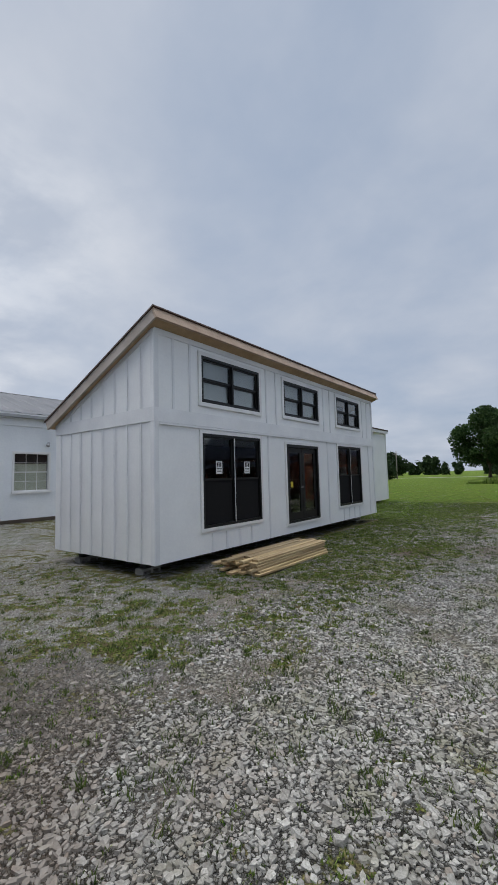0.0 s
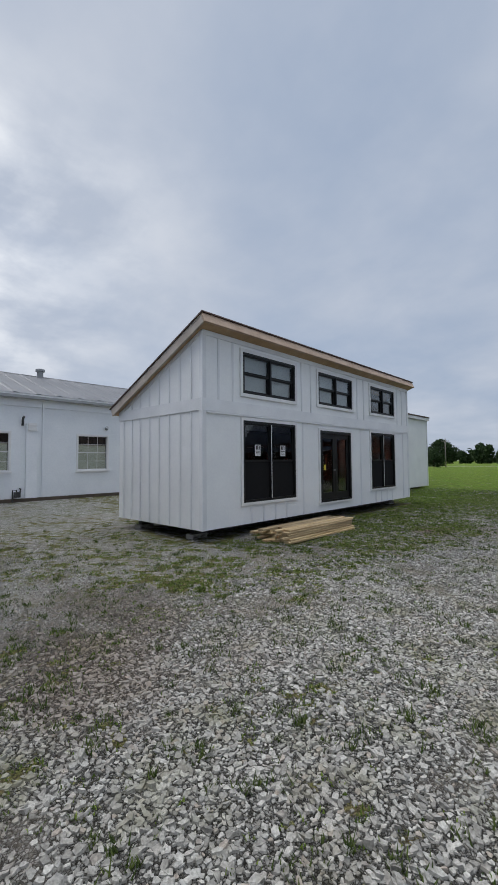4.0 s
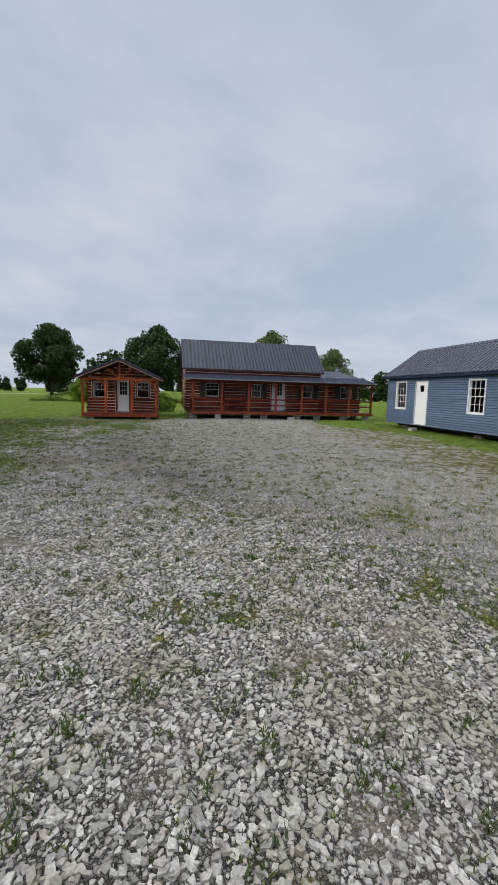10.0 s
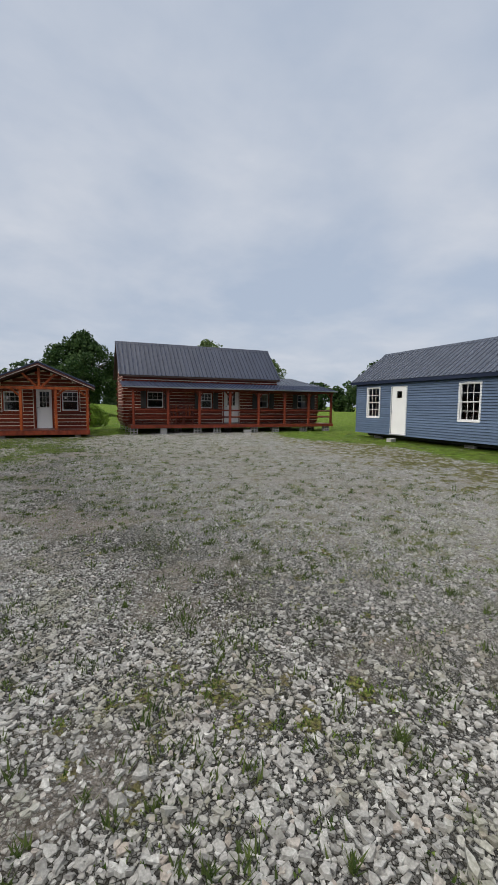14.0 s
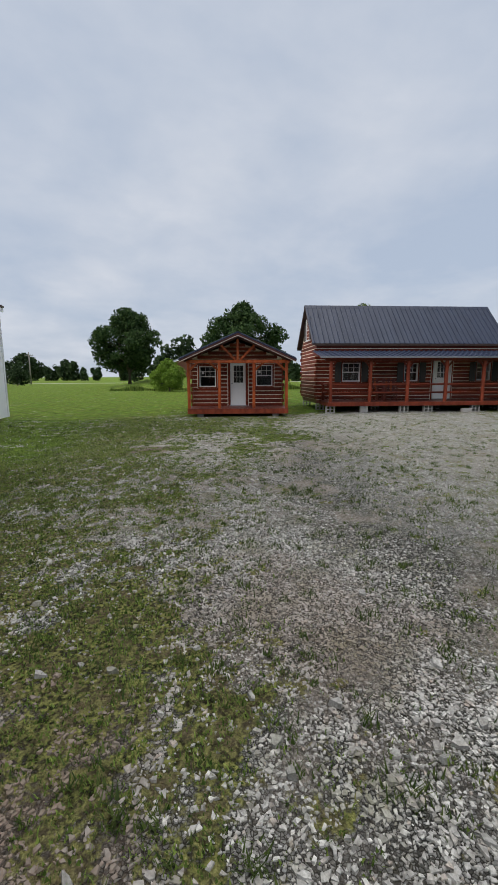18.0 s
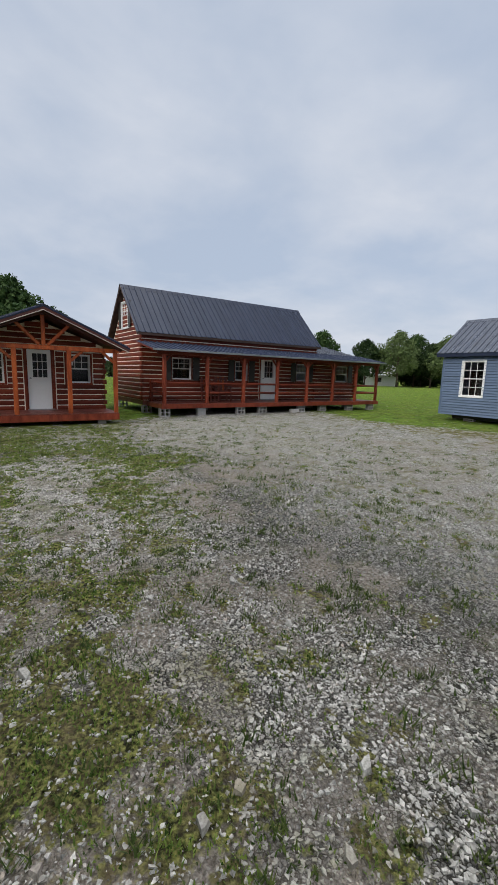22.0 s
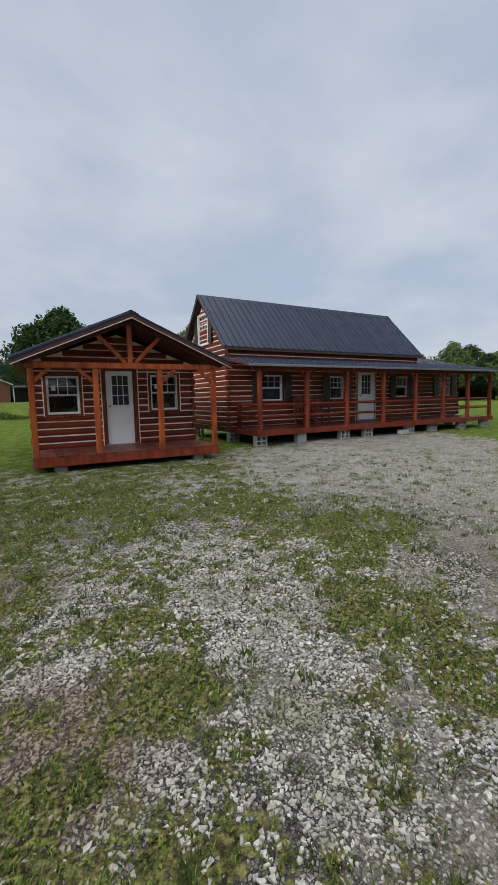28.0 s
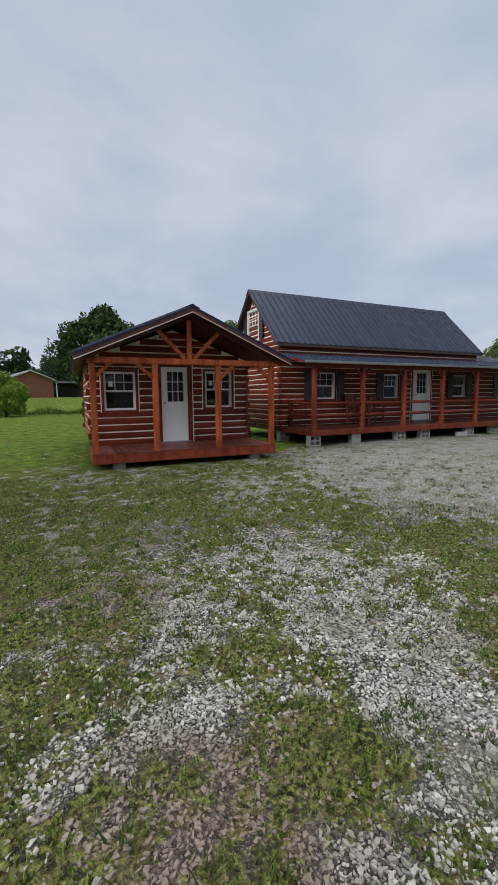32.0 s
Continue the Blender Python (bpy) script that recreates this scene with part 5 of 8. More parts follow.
def small_cabin():
    c = thing("log_cabin", pose(-1.249, 24.615, 0, 0, 0, -7.84), "small red-stained log cabin with a gabled front porch and white door", "cabin")
    W, P, D = 4.0, 1.55, 6.1
    holes = {"front": [(1.56, 2.30, 0.33, 2.20), (0.28, 0.99, 1.14, 2.03), (2.70, 3.41, 1.17, 2.07)]}
    log_walls(c, 0.09, 3.91, P, D, 0.30, 2.36, holes, LOG_RED, CHINK, gable=(3.06, ("front", "back")))
    part("floor_frame", Shape().box(0.15, 3.85, P + 0.02, D - 0.05, 0.14, 0.34), DECK_RED, c)
    # added dark sheet: room shade put into its colour
    part("lining", Shape().box(0.25, 3.75, P + 1.6, P + 1.65, 0.34, 2.3), UNLIT_DARK, c)
    panel_door(c, pose(1.69, P + 0.01, 0.345), 0.66, 1.82, DOOR_WHITE, (0.15, 0.55, 0.98, 1.70), "closed white door with a nine-pane window", LOG_RED)
    for a, b, z0, z1 in ((0.37, 1.08, 1.14, 2.03), (2.79, 3.5, 1.17, 2.07)):
        w = window(c, pose(a, P, z0), b - a, z1 - z0, TRIM_WHITE, "double", 0.03, TRIM_WHITE, grid=3, label="white double-hung window with a grid in its upper sash")
        part("sticker", Shape().box(0.11, 0.20, 0.0, 0.004, 0.55, 0.67), PAPER, w, "small white paper sticker")
    plank_floor(c, 0.0, W, 0.0, P - 0.06, 0.335, DECK_RED)
    part("rim_beam", Shape().beam((0, 0.03, 0.22), (W, 0.03, 0.22), 0.05, 0.20, 0.008), SHADED_POST_RED, c)
    part("rim_beam", Shape().box(0.0, 0.05, 0.06, P, 0.12, 0.30), SHADED_POST_RED, c)
    part("rim_beam", Shape().box(W - 0.05, W, 0.06, P, 0.12, 0.30), SHADED_POST_RED, c)
    for u in (0.07, 1.27, 2.63, 3.92):
        part("porch_post", Shape().beam((u, 0.07, 0.336), (u, 0.07, 2.10), 0.115, 0.115, 0.012), POST_RED, c)
    part("tie_beam", Shape().beam((-0.02, 0.07, 2.165), (4.02, 0.07, 2.165), 0.11, 0.125, 0.012), POST_RED, c)
    for p, q in (((0.10, 0.07, 1.83), (0.42, 0.07, 2.12)), ((1.22, 0.07, 1.83), (0.90, 0.07, 2.12)), ((2.68, 0.07, 1.83), (3.0, 0.07, 2.12)), ((3.87, 0.07, 1.83), (3.55, 0.07, 2.12))):
        knee(c, p, q, POST_RED)
    part("king_post", Shape().beam((2.0, 0.07, 2.23), (2.0, 0.07, 3.02), 0.10, 0.10, 0.010), POST_RED, c)
    for s in (-1, 1):
        part("truss_strut", Shape().beam((2.0 + s * 0.10, 0.07, 2.23), (2.0 + s * 0.66, 0.07, 2.80), 0.08, 0.085, 0.010), POST_RED, c)
        part("rafter", Shape().beam((2.0 + s * 2.10, -0.02, 2.20), (2.0, -0.02, 3.12), 0.05, 0.12, 0.008), DARK_RED, c)
        part("bargeboard", Shape().beam((2.0 + s * 2.25, -0.27, 2.19), (2.0, -0.27, 3.18), 0.035, 0.12, 0.006), DARK_RED, c)
        part("metal_edge", Shape().beam((2.0 + s * 2.27, -0.29, 2.235), (2.0, -0.29, 3.235), 0.012, 0.04, 0.004), ROOF_DARK, c)
        part("rake_strip", Shape().beam((2.0 + s * 2.25, -0.295, 2.135), (2.0, -0.295, 3.125), 0.012, 0.020, 0.003), RAKE_WOOD, c, "thin pale rake strip")
    gable_roof(c, -0.24, 4.24, -0.25, D + 0.25, 2.27, 3.25, ROOF_DARK, 0.06, DARK_RED, along="y")
    for u, v in ((0.5, 0.15), (3.5, 0.15), (0.3, D - 0.3), (3.6, D - 0.3)):
        part("skid_block", Shape().box(u - 0.12, u + 0.12, v - 0.08, v + 0.08, 0.0, 0.125), WEATHERED, c)


small_cabin()

# the large red log cabin --------------------------------------------------------
LM = pose(4.744, 28.55, 0, 0, 0, -6.18)


def large_cabin():
    c = thing("log_cabin", LM, "large red log cabin with a steep charcoal roof and railed porch", "cabin")
    F, K = -1.72, 1.72
    holes = {"front": [(1.22, 2.08, 1.33, 2.2), (4.21, 4.88, 1.33, 2.18), (5.60, 6.52, 0.47, 2.42), (7.76, 8.46, 1.36, 2.2)], "left": [(1.30, 2.10, 3.36, 4.37)]}
    log_walls(c, 0.25, 9.2, F, K, 0.50, 3.0, {"front": holes["front"]}, LOG_RED, CHINK, gable=(4.88, ("left", "right")))
    ah = [(1.55, 2.40, 1.36, 2.19)]
    log_walls(c, 9.2, 12.15, F, K, 0.50, 2.62, {"front": ah}, LOG_RED, CHINK, sides=("front", "right", "back"))
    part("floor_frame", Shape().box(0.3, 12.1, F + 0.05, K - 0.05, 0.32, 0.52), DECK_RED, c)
    # added dark sheet gives the rooms their shade by colour
    part("lining", Shape().box(0.4, 12.0, 0.0, 0.05, 0.52, 2.6), UNLIT_DARK, c)
    part("loft_floor", Shape().box(0.4, 9.1, F + 0.13, K - 0.13, 2.62, 2.70), UNLIT_DARK, c)
    for a, b, z0, z1 in ((1.47, 2.33, 1.33, 2.2), (4.46, 5.13, 1.33, 2.18), (8.01, 8.71, 1.36, 2.2), (10.75, 11.6, 1.36, 2.19)):
        window(c, pose(a, F, z0), b - a, z1 - z0, TRIM_WHITE, "double", 0.03, TRIM_WHITE, grid=3, label="white double-hung window between dark shutters")
        for x in (a - 0.36, b + 0.06):
            sh = Shape().box(x, x + 0.30, F - 0.085, F - 0.06, z0 - 0.03, z1 + 0.03)
            shut = part("shutter", sh, SHUTTER_DARK, c, "dark painted shutter")
            for zz in (z0, (z0 + z1) / 2, z1 - 0.04):
                part("shutter_rail", Shape().box(x + 0.02, x + 0.28, F - 0.097, F - 0.086, zz, zz + 0.05), SHUTTER_DARK, shut)
    w = window(c, pose(0.20, 0.43, 3.36, 0, 0, 270), 0.82, 1.0, TRIM_WHITE, "double", 0.05, TRIM_WHITE, grid=3, label="white gable window")
    for vv in (0.50, -0.72):
        part("shutter", Shape().box(0.15, 0.185, vv, vv + 0.26, 3.36, 4.36), SHUTTER_DARK, c, "dark painted shutter")
    panel_door(c, pose(5.92, F - 0.02, 0.50), 0.80, 1.88, DOOR_WHITE, (0.16, 0.64, 1.0, 1.74), "closed white storm door with a gridded window", TRIM_WHITE)
    # porch
    PV = -3.22
    plank_floor(c, 0.45, 12.38, PV, F - 0.06, 0.46, DECK_RED, 0.16)
    part("rim_beam", Shape().beam((0.42, PV - 0.03, 0.37), (12.42, PV - 0.03, 0.37), 0.05, 0.17, 0.008), SHADED_POST_RED, c)
    part("rim_beam", Shape().box(0.42, 0.47, PV, F, 0.29, 0.43), SHADED_POST_RED, c)
    posts = (0.56, 2.31, 4.0, 5.74, 7.46, 9.12, 10.72, 12.30)
    for i, u in enumerate(posts):
        part("porch_post", Shape().beam((u, PV + 0.06, 0.462), (u, PV + 0.06, 2.24), 0.13, 0.13, 0.02), SHADED_POST_RED if i < 7 else LOG_RED, c)
        for s in (-1, 1):
            if (u < 1 and s < 0) or (u > 12 and s > 0):
                continue
            knee(c, (u + s * 0.04, PV + 0.06, 1.98), (u + s * 0.28, PV + 0.06, 2.26), LOG_RED, 0.065)
    part("header_beam", Shape().beam((0.30, PV + 0.06, 2.30), (12.44, PV + 0.06, 2.30), 0.10, 0.12, 0.01), LOG_RED, c)
    for i in range(7):
        a, b = posts[i] + 0.055, posts[i + 1] - 0.055
        for z in (0.86, 1.22):
            part("porch_rail", Shape().tube([(a, PV + 0.06, z), (b, PV + 0.06, z)], 0.042, 8), LOG_RED, c, smooth=True)
    part("porch_post", Shape().beam((0.56, F - 0.14, 0.462), (0.56, F - 0.14, 1.32), 0.12, 0.12, 0.02), LOG_RED, c)
    for z in (0.86, 1.22):
        part("porch_rail", Shape().tube([(0.56, PV + 0.12, z), (0.56, F - 0.2, z)], 0.042, 8), LOG_RED, c, smooth=True)
        part("porch_rail", Shape().tube([(12.30, PV + 0.12, z), (12.30, F - 0.06, z)], 0.042, 8), LOG_RED, c, smooth=True)
    # porch roof: a lean-to
    run, up = 3.52 - 1.76, 0.34
    pm = slope_pose(0.02, -3.52, 2.40, run, up)
    ln = math.hypot(run, up)
    lean = part("porch_roof", Shape().box(0, 12.46, 0, ln, -0.06, -0.004), LOG_RED, c, "", pm)
    roof_panels(lean, pose(-0.02, -0.02, 0.0), 12.5, ln, ROOF_DARK)
    part("eave_trim", Shape().box(-0.03, 12.49, -0.045, -0.022, -0.050, 0.012), ROOF_GALV, lean, "pale metal eave trim")
    gable_roof(c, 0.0, 9.43, -1.92, 1.92, 3.06, 5.01, ROOF_DARK, 0.09, SHINGLE)
    # hipped roof over the low end
    s = Shape().add([(9.21, -1.80, 2.74), (12.50, -1.80, 2.70), (12.50, 1.9, 2.60), (9.21, 1.9, 2.60), (9.21, 0, 3.30), (11.30, 0, 3.30),
                     (9.21, -1.80, 2.68), (12.50, -1.80, 2.64), (12.50, 1.9, 2.54), (9.21, 1.9, 2.54)],
                    [(0, 1, 5, 4), (1, 2, 5), (2, 3, 4, 5), (0, 4, 3), (0, 6, 7, 1), (1, 7, 8, 2), (2, 8, 9, 3), (3, 9, 6, 0), (6, 9, 8, 7)])
    low = part("low_roof", s, ROOF_BLUE, c, "slate-grey metal low hipped roof")
    for i in range(14):
        u = 9.3 + i * 0.235
        zt = 3.30 if u < 11.3 else 3.30 - (u - 11.3) / 1.2 * 0.58
        vt = 0.0 if u < 11.3 else -1.80 * (u - 11.3) / 1.2
        part("roof_rib", Shape().beam((u, -1.80, 2.75 - 0.012 * (u - 9.21)), (u, vt - 0.02, zt + 0.004), 0.03, 0.022, 0.004), ROOF_BLUE, low)


large_cabin()
lw = lambda u, v: (*(LM @ Vector((u, v, 0))).to_2d(), -6.18)
blocks([lw(u, -3.1) for u in (0.58, 3.9, 5.0, 7.2, 8.55, 10.4, 12.0)], 0, PIER, "grey hollow concrete blocks stacked under the porch edge")
solid = Shape().prism([(-0.1, 0.006), (-0.1, 0.294), (-0.094, 0.3), (0.1, 0.3), (0.1, 0), (-0.094, 0)], -0.17, 0.17).mesh("concrete_block", CONCRETE)
blocks([lw(2.08, -3.1)], 0, solid, "pale solid concrete block under the porch edge")
flat_block = Shape().prism([(-0.1, 0.004), (-0.1, 0.142), (-0.094, 0.15), (0.1, 0.15), (0.1, 0), (-0.094, 0)], -0.2, 0.2).mesh("concrete_block", CONCRETE)
blocks([lw(6.75, -3.2)], 0, flat_block, "grey concrete block lying beside the porch pier")
blocks([lw(u, v) for u in (0.5, 3.2, 6.2, 9.2, 11.9) for v in (-1.5, 1.5)], 0, PIER, "grey hollow concrete blocks under the log cabin")

# the blue house -----------------------------------------------------------------


def sided_house(name, m, L, D, z0, ez, rz, siding, roof, holes, label, trim, over=0.2, module=0.235, soffit=None):
    """A gabled house in lap siding: walls with openings, one piece per course, corner posts, roof."""
    h = thing(name, m, label, "house")
    top = ez - 0.06
    slope = (rz - ez) / (D / 2 + 0.25)
    gz = rz - 0.10
    for side in ("front", "right", "back", "left"):
        fm = face_of(L, D, side)
        wl = L if side in ("front", "back") else D
        hs = holes.get(side, [])
        lo = 0.0 if side in ("front", "back") else 0.12
        wall = part("wall", holed(Shape(), lo, wl - lo, z0, top, 0.0, 0.12, hs), siding, h, "", fm)
        gab = side in ("left", "right")
        if gab:
            part("gable", gable_panel(Shape(), wl, top + 0.001, gz - top, 0.0, 0.12), siding, wall)

        def ends(z, row):
            if gab and z > top:
                k = (z - top) / (gz - top) * wl / 2
                return (k + 0.03, wl - k - 0.03)
            return (0.03, wl - 0.03)
        courses(wall, pose(0, 0, 0), "siding_board", siding, LAP, 0.102, z0, (gz if gab else top) - 0.02, ends, hs)
        part("corner_trim", Shape().box(-0.025, 0.06, -0.027, -0.002, z0, top), siding if trim is None else trim, wall)
        part("corner_trim", Shape().box(wl - 0.06, wl + 0.0, -0.027, -0.002, z0, top), siding if trim is None else trim, wall)
    part("floor_frame", Shape().box(0.13, L - 0.13, 0.13, D - 0.13, z0, z0 + 0.12), UNLIT_DARK, h)
    # dark sheet down the middle, coloured as an unlit room
    part("lining", Shape().box(0.2, L - 0.2, D / 2, D / 2 + 0.06, z0 + 0.12, top), UNLIT_DARK, h)
    gable_roof(h, -over, L + over, -0.25, D + 0.25, ez, rz, roof, 0.13, soffit or ROOF_DARK, module=module)
    # skids coloured as dark as the shade beneath the house
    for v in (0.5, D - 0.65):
        part("skid", Shape().box(0.3, L - 0.3, v, v + 0.14, 0.08, z0 - 0.002), UNLIT_DARK, h)
    return h


def blue_house():
    wins = [(0.80, 1.64, 1.02, 2.38), (5.88, 6.72, 1.02, 2.38), (9.31, 10.15, 1.02, 2.38)]
    door = (2.42, 3.28, 0.30, 2.37)
    end = (1.30, 2.14, 1.02, 2.38)
    h = sided_house("prefab_house", pose(14.684, 19.779, 0, 0, 0, -95.29), 11.35, 3.75, 0.25, 2.675, 4.157, VINYL_BLUE, ROOF_BLUE,
                    {"front": wins + [door], "right": [end]}, "long blue vinyl-sided house with white windows and a slate-blue metal roof", None)
    for a, b, z0, z1 in wins:
        window(h, pose(a, 0, z0), b - a, z1 - z0, TRIM_WHITE, "double", 0.045, TRIM_WHITE, grid=4, label="white double-hung window")
    window(h, face_of(11.35, 3.75, "right") @ pose(end[0], 0, end[2]), end[1] - end[0], end[3] - end[2], TRIM_WHITE, "double", 0.045, TRIM_WHITE, grid=4, label="white double-hung window")
    a, b, z0, z1 = door
    panel_door(h, pose(a, 0.0, z0), b - a, z1 - z0, DOOR_WHITE, (0.28, 0.60, 1.58, 1.88), "closed white door with a small square window", TRIM_WHITE, grid=False)


blue_house()
blocks([(14.05, 16.95, 10)], 0, flat_block, "pale concrete block laid as a step by the white door")
BM = pose(14.684, 19.779, 0, 0, 0, -95.29)
blocks([(*(BM @ Vector((u, v, 0))).to_2d(), -95) for u in (1.0, 6.0, 11.0) for v in (0.57, 3.17)], 0, LOW, "low concrete block under the blue house")


def white_long_house():
    L, D = 10.0, 3.46
    wins = [(1.25, 2.10, 1.05, 2.46), (7.88, 8.76, 1.05, 2.46)]
    door = (3.40, 4.22, 0.37, 2.43)
    end = (1.25, 2.0, 1.05, 2.46)
    m = pose(13.205, 1.629, 0, 0, 0, -93.83)
    h = sided_house("prefab_house", m, L, D, 0.25, 2.79, 4.224, VINYL_WHITE, ROOF_NAVY, {"front": wins + [door], "left": [end]},
                    "long white vinyl-sided house with black windows and a navy metal roof", TRIM_WHITE)
    for a, b, z0, z1 in wins:
        w = window(h, pose(a, 0, z0), b - a, z1 - z0, BLACK_FRAME, "double", 0.03, BLACK_FRAME, label="black double-hung window")
        part("sticker", Shape().box(0.38, 0.52, -0.002, 0.003, 0.85, 1.08), PAPER, w, "white paper sticker")
    window(h, face_of(L, D, "left") @ pose(end[0], 0, end[2]), end[1] - end[0], end[3] - end[2], BLACK_FRAME, "double", 0.03, BLACK_FRAME, label="black double-hung window")
    a, b, z0, z1 = door
    d = panel_door(h, pose(a, 0, z0), b - a, z1 - z0, BLACK_FRAME, (0.15, 0.67, 0.55, 1.9), "closed black door with a tall glass pane", BLACK_FRAME, grid=False)
    part("paper_tag", Shape().box(0.5, 0.62, 0.004, 0.008, 1.0, 1.2), PAPER, d, "white paper tag")
    blocks([(*(m @ Vector((u, v, 0))).to_2d(), -94) for u in (0.8, 5.0, 9.2) for v in (0.57, 2.9)], 0, LOW, "low concrete block under the white house")


white_long_house()


def log_hut():
    W, D = 3.62, 2.6
    t = thing("log_hut", pose(14.451, 7.442, 0, 0, 0, -88.74), "small dark log hut with pale trim and an open doorway", "hut")
    win, dr = (0.55, 1.42, 1.42, 2.22), (1.95, 2.95, 0.40, 2.46)
    base, T = 0.36, 2.80
    for side in ("front", "right", "back", "left"):
        fm = face_of(W, D, side)
        wl = W if side in ("front", "back") else D
        hs = [win, dr] if side == "front" else []
        lo = 0.0 if side in ("front", "back") else 0.12
        tz = T if side == "front" else T - 0.35
        wall = part("log_wall", holed(Shape(), lo, wl - lo, base, tz, -0.020, 0.12, hs), CHINK_TAN, t, "", fm)
        prof = [(y * 1.1, z * 0.166 / 0.14) for y, z in LOG]
        courses(wall, pose(0, 0, 0), "log", LOG_DARK, prof, 0.188, base + 0.12, tz - 0.02, lambda z, r: (0.10, wl - 0.10), hs, 0.004, 0.07)
        for x in (-0.03, wl - 0.09):
            part("corner_board", Shape().box(x, x + 0.12, -0.07, -0.002, base, tz), PINE, wall, "pale pine corner board")
        part("sill_board", Shape().box(0.1, wl - 0.1, -0.06, -0.002, base, base + 0.11), PINE, wall)
    a, b, z0, z1 = win
    window(t, pose(a, 0, z0), b - a, z1 - z0, SHUTTER_DARK, "double", 0.075, PINE, label="dark window with pale pine trim", sticker=False)
    part("sticker", Shape().box(a + 0.33, a + 0.52, 0.0, 0.003, z0 + 0.45, z0 + 0.68), PAPER, t, "white paper sticker")
    a, b, z0, z1 = dr
    cas = Shape()
    for x0, x1, c0, c1 in ((a - 0.10, a, z0, z1 + 0.1), (b, b + 0.10, z0, z1 + 0.1), (a, b, z1, z1 + 0.1)):
        cas.box(x0, x1, -0.085, 0.14, c0, c1)
    part("door_casing", cas, PINE, t, "pale pine door casing")
    part("door", Shape().box(0, 0.9, 0, 0.045, 0, 2.0), LOG_DARK, t, "dark plank door standing open inwards", pose(a + 0.05, 0.15, z0 + 0.01, 0, 0, 84))
    part("floor_deck", Shape().box(0.12, W - 0.12, 0.12, D - 0.12, base, base + 0.05), DECK_RED, t)
    for v in (0.0, D):
        part("rim_beam", Shape().box(-0.03, W + 0.03, v - 0.06, v + 0.06, base - 0.09, base - 0.002), DECK_RED, t)
    inner = part("inner_wall", Shape().box(0.13, W - 0.13, D - 0.135, D - 0.125, base + 0.06, T - 0.40), CHINK_TAN, t)
    courses(inner, pose(0, D - 0.135, 0), "inner_log", LOG_DARK, prof, 0.188, base + 0.08, T - 0.45, lambda z, r: (0.14, W - 0.14))
    # side panels coloured dark for the shade inside the hut
    for x in (0.125, W - 0.135):
        part("inner_lining", Shape().box(x, x + 0.01, 0.14, D - 0.18, base + 0.06, T - 0.42), UNLIT_DARK, t)
    part("stud", Shape().box(a + 0.26, a + 0.31, 0.55, 0.64, base + 0.052, T - 0.42), PINE, t, "pale pine stud inside the doorway")
    rm = slope_pose(-0.18, -0.35, 2.99, D + 0.6, -0.42)
    ln = math.hypot(D + 0.6, 0.42)
    rf = part("roof_deck", Shape().box(0, W + 0.4, 0, ln, -0.12, -0.01), LOG_DARK, t, "", rm)
    part("roof_sheet", Shape().box(-0.02, W + 0.42, -0.03, ln + 0.02, -0.008, 0.02), ROOF_GALV, rf)
    part("eave_trim", Shape().box(-0.02, W + 0.42, -0.05, -0.032, -0.07, 0.03), TRIM_WHITE, rf, "white metal eave trim")
    m = t.matrix_basis
    blocks([(*(m @ Vector((u, v, 0))).to_2d(), -88.7) for u in (0.25, 1.75, 3.3) for v in (0.1, 2.45)], 0.0, solid, "pale concrete block under the log hut")


log_hut()


